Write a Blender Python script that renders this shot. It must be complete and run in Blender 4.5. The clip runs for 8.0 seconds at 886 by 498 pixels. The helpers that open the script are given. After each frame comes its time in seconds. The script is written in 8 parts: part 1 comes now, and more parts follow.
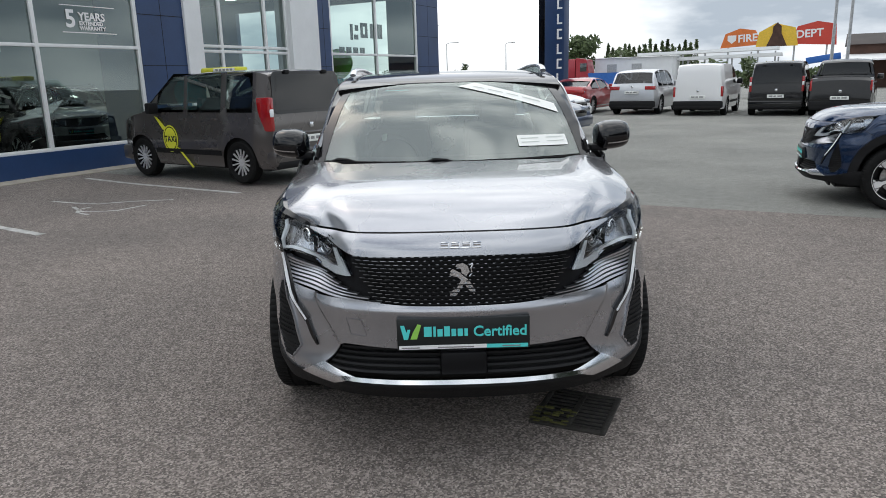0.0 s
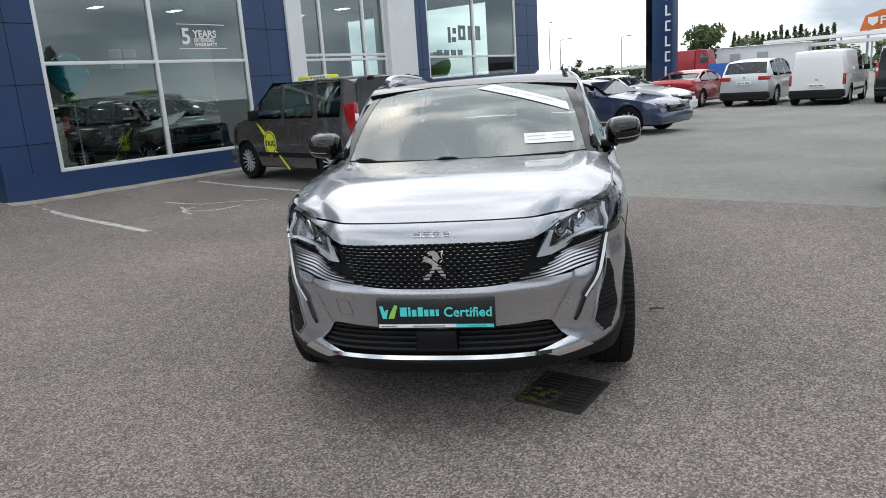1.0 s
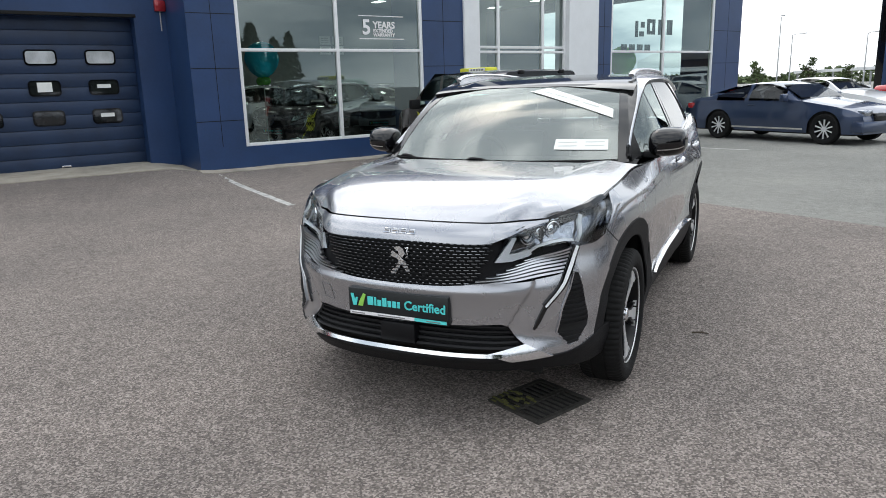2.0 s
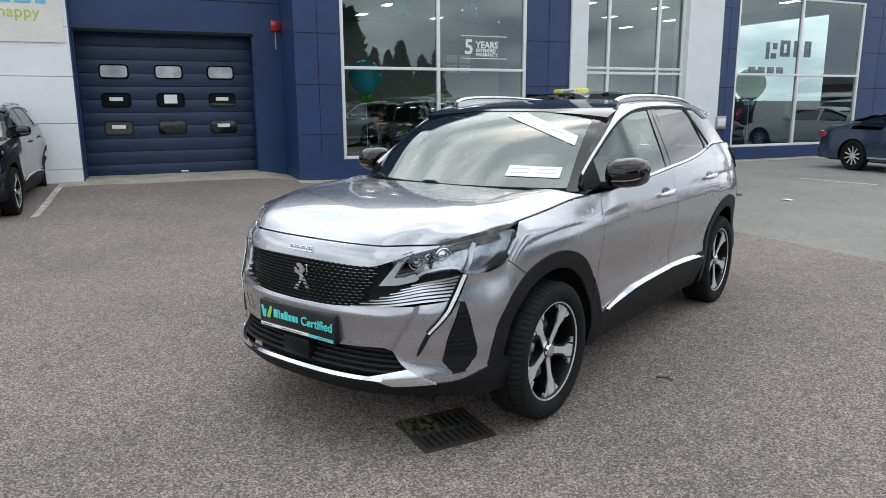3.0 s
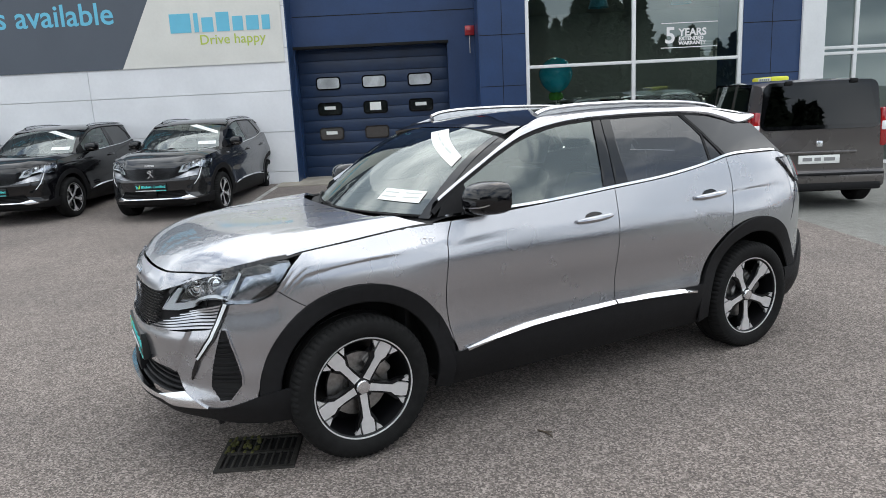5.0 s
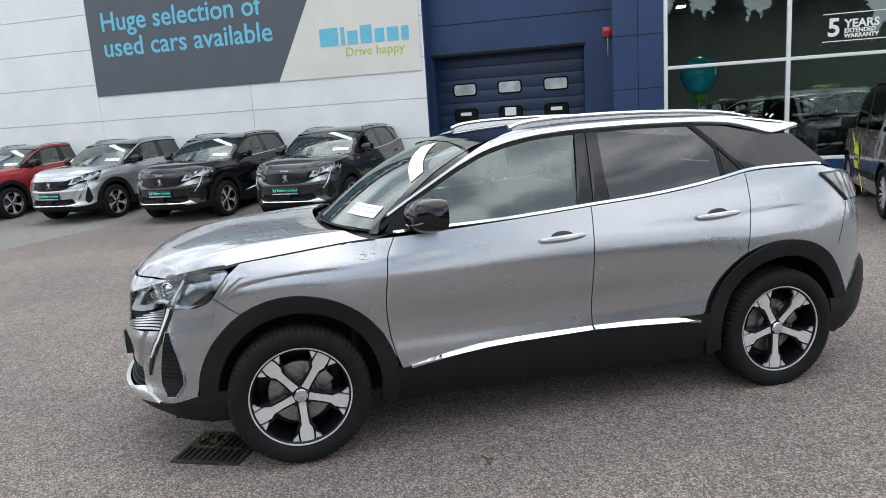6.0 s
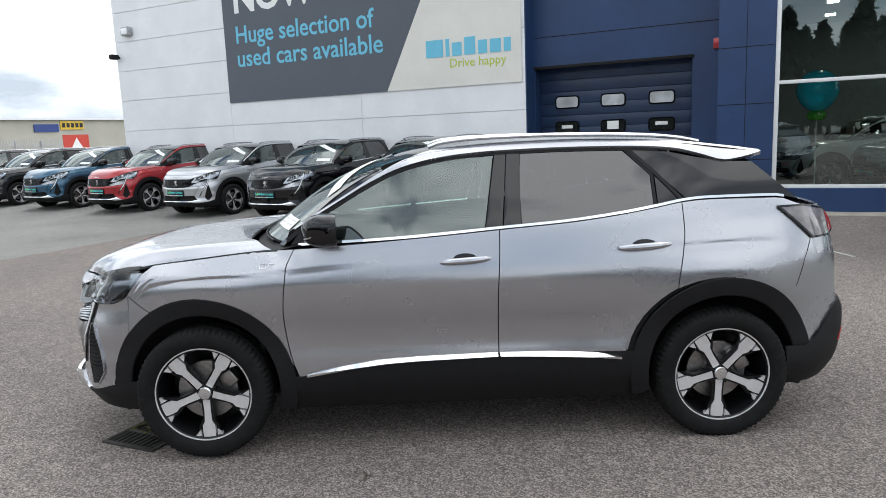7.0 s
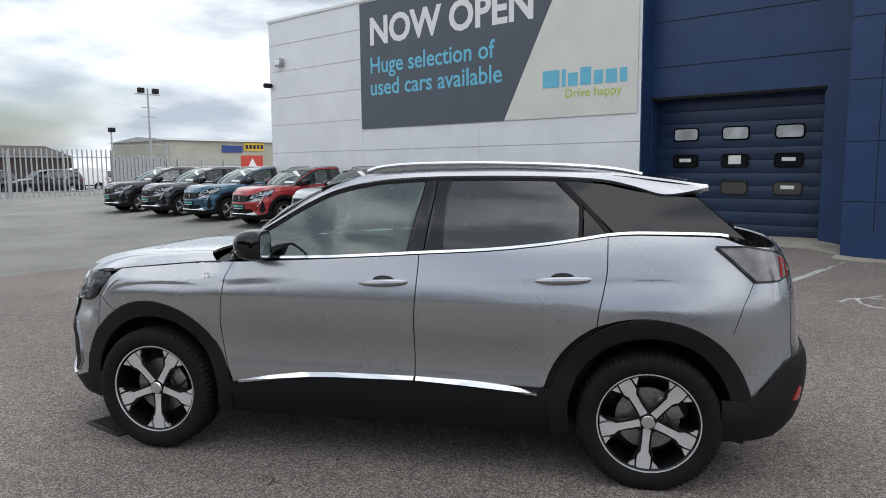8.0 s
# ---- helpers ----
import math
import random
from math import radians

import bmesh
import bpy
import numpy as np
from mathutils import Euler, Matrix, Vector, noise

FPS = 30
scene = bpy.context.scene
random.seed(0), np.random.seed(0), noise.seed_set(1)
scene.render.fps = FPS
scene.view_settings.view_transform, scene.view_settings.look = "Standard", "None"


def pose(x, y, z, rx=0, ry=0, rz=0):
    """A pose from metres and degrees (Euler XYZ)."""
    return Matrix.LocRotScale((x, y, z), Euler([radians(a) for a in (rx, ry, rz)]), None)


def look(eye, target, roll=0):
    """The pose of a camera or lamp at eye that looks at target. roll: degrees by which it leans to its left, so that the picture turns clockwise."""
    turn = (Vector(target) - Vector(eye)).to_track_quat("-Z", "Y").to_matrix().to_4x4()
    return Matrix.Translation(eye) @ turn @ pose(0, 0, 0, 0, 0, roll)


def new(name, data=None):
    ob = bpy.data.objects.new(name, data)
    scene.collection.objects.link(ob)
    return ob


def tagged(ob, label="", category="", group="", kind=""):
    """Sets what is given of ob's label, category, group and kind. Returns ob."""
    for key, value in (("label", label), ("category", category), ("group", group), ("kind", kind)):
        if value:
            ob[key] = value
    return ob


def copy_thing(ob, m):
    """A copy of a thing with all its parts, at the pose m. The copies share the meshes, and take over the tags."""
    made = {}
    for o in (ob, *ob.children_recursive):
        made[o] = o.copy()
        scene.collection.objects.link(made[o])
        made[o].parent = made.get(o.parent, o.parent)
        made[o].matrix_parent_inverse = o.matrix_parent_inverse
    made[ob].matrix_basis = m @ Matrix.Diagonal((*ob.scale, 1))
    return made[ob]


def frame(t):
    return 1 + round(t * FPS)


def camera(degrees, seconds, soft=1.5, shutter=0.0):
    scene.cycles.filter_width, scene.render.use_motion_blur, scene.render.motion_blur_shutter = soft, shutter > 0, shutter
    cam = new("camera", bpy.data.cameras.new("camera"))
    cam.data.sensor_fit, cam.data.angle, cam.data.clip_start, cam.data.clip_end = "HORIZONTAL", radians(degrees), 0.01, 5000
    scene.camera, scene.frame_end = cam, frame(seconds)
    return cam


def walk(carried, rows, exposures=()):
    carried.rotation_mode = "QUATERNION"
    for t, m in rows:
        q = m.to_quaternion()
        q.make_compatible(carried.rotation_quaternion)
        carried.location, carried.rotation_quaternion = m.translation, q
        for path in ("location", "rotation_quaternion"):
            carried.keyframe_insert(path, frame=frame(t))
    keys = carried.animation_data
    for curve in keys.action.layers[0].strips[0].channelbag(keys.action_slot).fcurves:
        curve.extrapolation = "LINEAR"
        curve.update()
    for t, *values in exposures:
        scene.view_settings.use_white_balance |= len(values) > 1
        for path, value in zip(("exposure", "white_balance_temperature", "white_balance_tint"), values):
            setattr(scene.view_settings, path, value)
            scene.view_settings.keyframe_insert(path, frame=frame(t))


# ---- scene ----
cam = camera(64.4, 8.0, soft=0.9)
PATH = [
    (0, (0.779, -3.488, 1.523), (-0.135, -1.772, 1.053), -1.6),
    (0.5, (1.062, -3.564, 1.538), (0.011, -1.925, 1.081), -3.6),
    (1, (1.436, -3.430, 1.523), (0.243, -1.891, 1.066), -3.8),
    (1.5, (1.845, -3.162, 1.527), (0.465, -1.794, 1.054), -2.7),
    (1.7, (2.012, -3.032, 1.542), (0.540, -1.772, 1.047), -2.3),
    (2.8, (2.686, -2.059, 1.535), (0.935, -1.158, 1.185), -0.2),
    (3, (2.784, -1.857, 1.55), (0.998, -1.052, 1.147), -0.3),
    (3.5, (2.926, -1.297, 1.559), (1.05, -0.729, 1.165), -2.0),
    (4, (3.046, -0.721, 1.58), (1.13, -0.309, 1.183), -1.2),
    (4.2, (3.067, -0.511, 1.573), (1.137, -0.171, 1.175), -3.2),
    (5.3, (3.096, 0.723, 1.65), (1.142, 0.624, 1.238), -2.2),
    (5.5, (3.082, 0.935, 1.638), (1.133, 0.771, 1.223), -2.7),
    (6, (2.915, 1.545, 1.635), (1.017, 1.032, 1.269), -3.7),
    (6.5, (2.735, 2.152, 1.651), (0.884, 1.482, 1.293), -2.5),
    (7, (2.485, 2.706, 1.623), (0.732, 1.8, 1.302), -2.3),
    (7.5, (2.228, 3.276, 1.623), (0.6, 2.138, 1.393), -1.2),
    (8, (1.869, 3.744, 1.578), (0.356, 2.458, 1.348), -0.5),
]
walk(cam, [(t, look(eye, target, roll)) for t, eye, target, roll in PATH], [(0, 0.31), (1.5, 0.66), (3.5, 0.73), (5.5, 0.84), (6.5, 0.86), (7, 0.78), (7.5, 0.5), (8, 0.42)])

# ---- world and light ----
SUN_EL, SUN_AZ = 52.0, 300.0
world = bpy.data.worlds.new("sky")
scene.world = world
world.use_nodes = True
wn, wl = world.node_tree.nodes, world.node_tree.links
wn.clear()
w_out = wn.new("ShaderNodeOutputWorld")
w_bg = wn.new("ShaderNodeBackground")
w_sky = wn.new("ShaderNodeTexSky")
w_sky.sky_type = "NISHITA"
w_sky.sun_disc = False
w_sky.sun_elevation, w_sky.sun_rotation = radians(SUN_EL), radians(SUN_AZ)
w_sky.air_density, w_sky.dust_density = 1.0, 2.0
w_co = wn.new("ShaderNodeTexCoord")
w_map = wn.new("ShaderNodeMapping")
w_map.inputs["Scale"].default_value = (1.0, 1.0, 3.2)
w_n1 = wn.new("ShaderNodeTexNoise")
w_n1.inputs["Scale"].default_value = 2.9
w_n1.inputs["Detail"].default_value = 7.0
w_n1.inputs["Roughness"].default_value = 0.52
w_r1 = wn.new("ShaderNodeValToRGB")
w_r1.color_ramp.elements[0].position, w_r1.color_ramp.elements[0].color = 0.40, (4.0, 4.6, 5.3, 1)
w_r1.color_ramp.elements[1].position, w_r1.color_ramp.elements[1].color = 0.60, (10.8, 11.2, 11.5, 1)
w_n2 = wn.new("ShaderNodeTexNoise")
w_n2.inputs["Scale"].default_value = 1.1
w_n2.inputs["Detail"].default_value = 4.0
w_r2 = wn.new("ShaderNodeValToRGB")
w_r2.color_ramp.elements[0].position, w_r2.color_ramp.elements[0].color = 0.36, (0, 0, 0, 1)
w_r2.color_ramp.elements[1].position, w_r2.color_ramp.elements[1].color = 0.44, (1, 1, 1, 1)
w_mix = wn.new("ShaderNodeMixRGB")
w_bg.inputs["Strength"].default_value = 0.1
wl.new(w_co.outputs["Generated"], w_map.inputs["Vector"])
wl.new(w_map.outputs["Vector"], w_n1.inputs["Vector"])
wl.new(w_map.outputs["Vector"], w_n2.inputs["Vector"])
wl.new(w_n1.outputs["Fac"], w_r1.inputs["Fac"])
wl.new(w_n2.outputs["Fac"], w_r2.inputs["Fac"])
wl.new(w_r2.outputs["Color"], w_mix.inputs["Fac"])
wl.new(w_sky.outputs["Color"], w_mix.inputs["Color1"])
wl.new(w_r1.outputs["Color"], w_mix.inputs["Color2"])
w_sep = wn.new("ShaderNodeSeparateXYZ")
w_el = wn.new("ShaderNodeMapRange")
w_el.inputs["From Min"].default_value, w_el.inputs["From Max"].default_value = 0.0, 1.0
w_el.inputs["To Min"].default_value, w_el.inputs["To Max"].default_value = 0.95, 1.25
w_grad = wn.new("ShaderNodeVectorMath")
w_grad.operation = "SCALE"
wl.new(w_co.outputs["Generated"], w_sep.inputs["Vector"])
wl.new(w_sep.outputs["Z"], w_el.inputs["Value"])
wl.new(w_mix.outputs["Color"], w_grad.inputs[0])
wl.new(w_el.outputs["Result"], w_grad.inputs["Scale"])
wl.new(w_grad.outputs["Vector"], w_bg.inputs["Color"])
wl.new(w_bg.outputs["Background"], w_out.inputs["Surface"])
sun_data = bpy.data.lights.new("sun", "SUN")
sun_data.energy, sun_data.angle, sun_data.color = 0.85, radians(100), (1.0, 0.975, 0.94)
sun = new("sun", sun_data)
sun.matrix_world = look((0, 0, 0), (-math.sin(radians(SUN_AZ)) * math.cos(radians(SUN_EL)),
                                    -math.cos(radians(SUN_AZ)) * math.cos(radians(SUN_EL)), -math.sin(radians(SUN_EL))))

# ---- materials ----


def material(name, color, rough=0.5, metal=0.0, coat=0.0, spec=0.5, vary=0.12, scale=6.0, bump=0.0, bump_scale=60.0, emit=0.0, second=None):
    """A plain surface with cloudy variation, a finer grain and a light relief."""
    m = bpy.data.materials.new(name)
    m.use_nodes = True
    n, l = m.node_tree.nodes, m.node_tree.links
    b = n["Principled BSDF"]
    b.inputs["Roughness"].default_value = rough
    b.inputs["Metallic"].default_value = metal
    b.inputs["Coat Weight"].default_value = coat
    b.inputs["Coat Roughness"].default_value = 0.03
    b.inputs["Specular IOR Level"].default_value = spec
    co = n.new("ShaderNodeTexCoord")
    big, fine = n.new("ShaderNodeTexNoise"), n.new("ShaderNodeTexNoise")
    big.inputs["Scale"].default_value = scale
    big.inputs["Detail"].default_value = 5.0
    fine.inputs["Scale"].default_value = scale * 14
    fine.inputs["Detail"].default_value = 3.0
    l.new(co.outputs["Object"], big.inputs["Vector"])
    l.new(co.outputs["Object"], fine.inputs["Vector"])
    add = n.new("ShaderNodeMath")
    add.operation = "MULTIPLY_ADD"
    add.inputs[1].default_value = 0.35
    l.new(fine.outputs["Fac"], add.inputs[0])
    l.new(big.outputs["Fac"], add.inputs[2])
    ramp = n.new("ShaderNodeValToRGB")
    lo = tuple(c * (1 - vary) for c in color)
    hi = second if second else tuple(min(1, c * (1 + vary)) for c in color)
    ramp.color_ramp.elements[0].position, ramp.color_ramp.elements[0].color = 0.45, (*lo, 1)
    ramp.color_ramp.elements[1].position, ramp.color_ramp.elements[1].color = 0.9, (*hi, 1)
    l.new(add.outputs[0], ramp.inputs["Fac"])
    l.new(ramp.outputs["Color"], b.inputs["Base Color"])
    if bump:
        bn = n.new("ShaderNodeTexNoise")
        bn.inputs["Scale"].default_value = bump_scale
        bn.inputs["Detail"].default_value = 4.0
        l.new(co.outputs["Object"], bn.inputs["Vector"])
        bu = n.new("ShaderNodeBump")
        bu.inputs["Strength"].default_value = bump
        bu.inputs["Distance"].default_value = 0.01
        l.new(bn.outputs["Fac"], bu.inputs["Height"])
        l.new(bu.outputs["Normal"], b.inputs["Normal"])
    if emit:
        b.inputs["Emission Color"].default_value = (*color, 1)
        b.inputs["Emission Strength"].default_value = emit
    return m


def car_paint(name, color, metal=0.75, rough=0.3, coat=1.0):
    """Metallic car paint: fine flakes under a clear coat, a little dust."""
    m = bpy.data.materials.new(name)
    m.use_nodes = True
    n, l = m.node_tree.nodes, m.node_tree.links
    b = n["Principled BSDF"]
    b.inputs["Metallic"].default_value = metal
    b.inputs["Coat Weight"].default_value = coat
    b.inputs["Specular IOR Level"].default_value = 0.5 * coat
    b.inputs["Coat Roughness"].default_value = 0.04
    co = n.new("ShaderNodeTexCoord")
    fl = n.new("ShaderNodeTexVoronoi")
    fl.inputs["Scale"].default_value = 700
    l.new(co.outputs["Object"], fl.inputs["Vector"])
    r = n.new("ShaderNodeValToRGB")
    r.color_ramp.elements[0].color = (*[c * 0.95 for c in color], 1)
    r.color_ramp.elements[1].color = (*[min(1, c * 1.05) for c in color], 1)
    l.new(fl.outputs["Color"], r.inputs["Fac"])
    l.new(r.outputs["Color"], b.inputs["Base Color"])
    du = n.new("ShaderNodeTexNoise")
    du.inputs["Scale"].default_value = 3.0
    du.inputs["Detail"].default_value = 6.0
    l.new(co.outputs["Object"], du.inputs["Vector"])
    mr = n.new("ShaderNodeMapRange")
    mr.inputs["To Min"].default_value, mr.inputs["To Max"].default_value = rough - 0.04, rough + 0.08
    l.new(du.outputs["Fac"], mr.inputs["Value"])
    l.new(mr.outputs["Result"], b.inputs["Roughness"])
    return m


def glass(name, tint=(0.9, 0.95, 0.93), gloss=1.0, ior=1.5):
    """A thin pane: tinted and clear, with a mirror's gloss that grows at grazing angles."""
    m = bpy.data.materials.new(name)
    m.use_nodes = True
    n, l = m.node_tree.nodes, m.node_tree.links
    n.remove(n["Principled BSDF"])
    out = n["Material Output"]
    tr, gl, mx, fr = n.new("ShaderNodeBsdfTransparent"), n.new("ShaderNodeBsdfGlossy"), n.new("ShaderNodeMixShader"), n.new("ShaderNodeFresnel")
    tr.inputs["Color"].default_value = (*tint, 1)
    gl.inputs["Roughness"].default_value = 0.0
    gl.inputs["Color"].default_value = (*(gloss if isinstance(gloss, tuple) else (gloss, gloss, gloss)), 1)
    fr.inputs["IOR"].default_value = ior
    l.new(fr.outputs["Fac"], mx.inputs["Fac"])
    l.new(tr.outputs["BSDF"], mx.inputs[1])
    l.new(gl.outputs["BSDF"], mx.inputs[2])
    l.new(mx.outputs["Shader"], out.inputs["Surface"])
    return m


def asphalt(name, dark, light, tone, scale):
    """Rolled asphalt: stone chips in dark binder, wheel-worn patches and stains."""
    m = bpy.data.materials.new(name)
    m.use_nodes = True
    n, l = m.node_tree.nodes, m.node_tree.links
    b = n["Principled BSDF"]
    b.inputs["Roughness"].default_value = 0.85
    b.inputs["Specular IOR Level"].default_value = 0.3
    co = n.new("ShaderNodeTexCoord")
    chip = n.new("ShaderNodeTexVoronoi")
    chip.inputs["Scale"].default_value = scale
    chip2 = n.new("ShaderNodeTexVoronoi")
    chip2.inputs["Scale"].default_value = scale * 2.3
    wide = n.new("ShaderNodeTexNoise")
    wide.inputs["Scale"].default_value = 0.5
    wide.inputs["Detail"].default_value = 6.0
    mid = n.new("ShaderNodeTexNoise")
    mid.inputs["Scale"].default_value = 9.0
    mid.inputs["Detail"].default_value = 4.0
    for x in (chip, chip2, wide, mid):
        l.new(co.outputs["Object"], x.inputs["Vector"])
    bw = n.new("ShaderNodeRGBToBW")
    l.new(chip.outputs["Color"], bw.inputs["Color"])
    r = n.new("ShaderNodeValToRGB")
    r.color_ramp.elements[0].position, r.color_ramp.elements[0].color = 0.2, (*dark, 1)
    r.color_ramp.elements[1].position, r.color_ramp.elements[1].color = 0.85, (*light, 1)
    e = r.color_ramp.elements.new(0.55)
    e.color = (*tone, 1)
    l.new(bw.outputs["Val"], r.inputs["Fac"])
    wr = n.new("ShaderNodeValToRGB")
    wr.color_ramp.elements[0].position, wr.color_ramp.elements[0].color = 0.3, (0.80, 0.80, 0.80, 1)
    wr.color_ramp.elements[1].position, wr.color_ramp.elements[1].color = 0.7, (1.12, 1.1, 1.08, 1)
    l.new(wide.outputs["Fac"], wr.inputs["Fac"])
    mu = n.new("ShaderNodeMixRGB")
    mu.blend_type = "MULTIPLY"
    mu.inputs["Fac"].default_value = 1.0
    l.new(r.outputs["Color"], mu.inputs["Color1"])
    l.new(wr.outputs["Color"], mu.inputs["Color2"])
    mr = n.new("ShaderNodeValToRGB")
    mr.color_ramp.elements[0].position, mr.color_ramp.elements[0].color = 0.3, (0.86, 0.86, 0.86, 1)
    mr.color_ramp.elements[1].position, mr.color_ramp.elements[1].color = 0.7, (1.08, 1.08, 1.08, 1)
    l.new(mid.outputs["Fac"], mr.inputs["Fac"])
    mu2 = n.new("ShaderNodeMixRGB")
    mu2.blend_type = "MULTIPLY"
    mu2.inputs["Fac"].default_value = 1.0
    l.new(mu.outputs["Color"], mu2.inputs["Color1"])
    l.new(mr.outputs["Color"], mu2.inputs["Color2"])
    l.new(mu2.outputs["Color"], b.inputs["Base Color"])
    bu = n.new("ShaderNodeBump")
    bu.inputs["Strength"].default_value = 0.7
    bu.inputs["Distance"].default_value = 0.006
    l.new(chip2.outputs["Distance"], bu.inputs["Height"])
    l.new(bu.outputs["Normal"], b.inputs["Normal"])
    return m


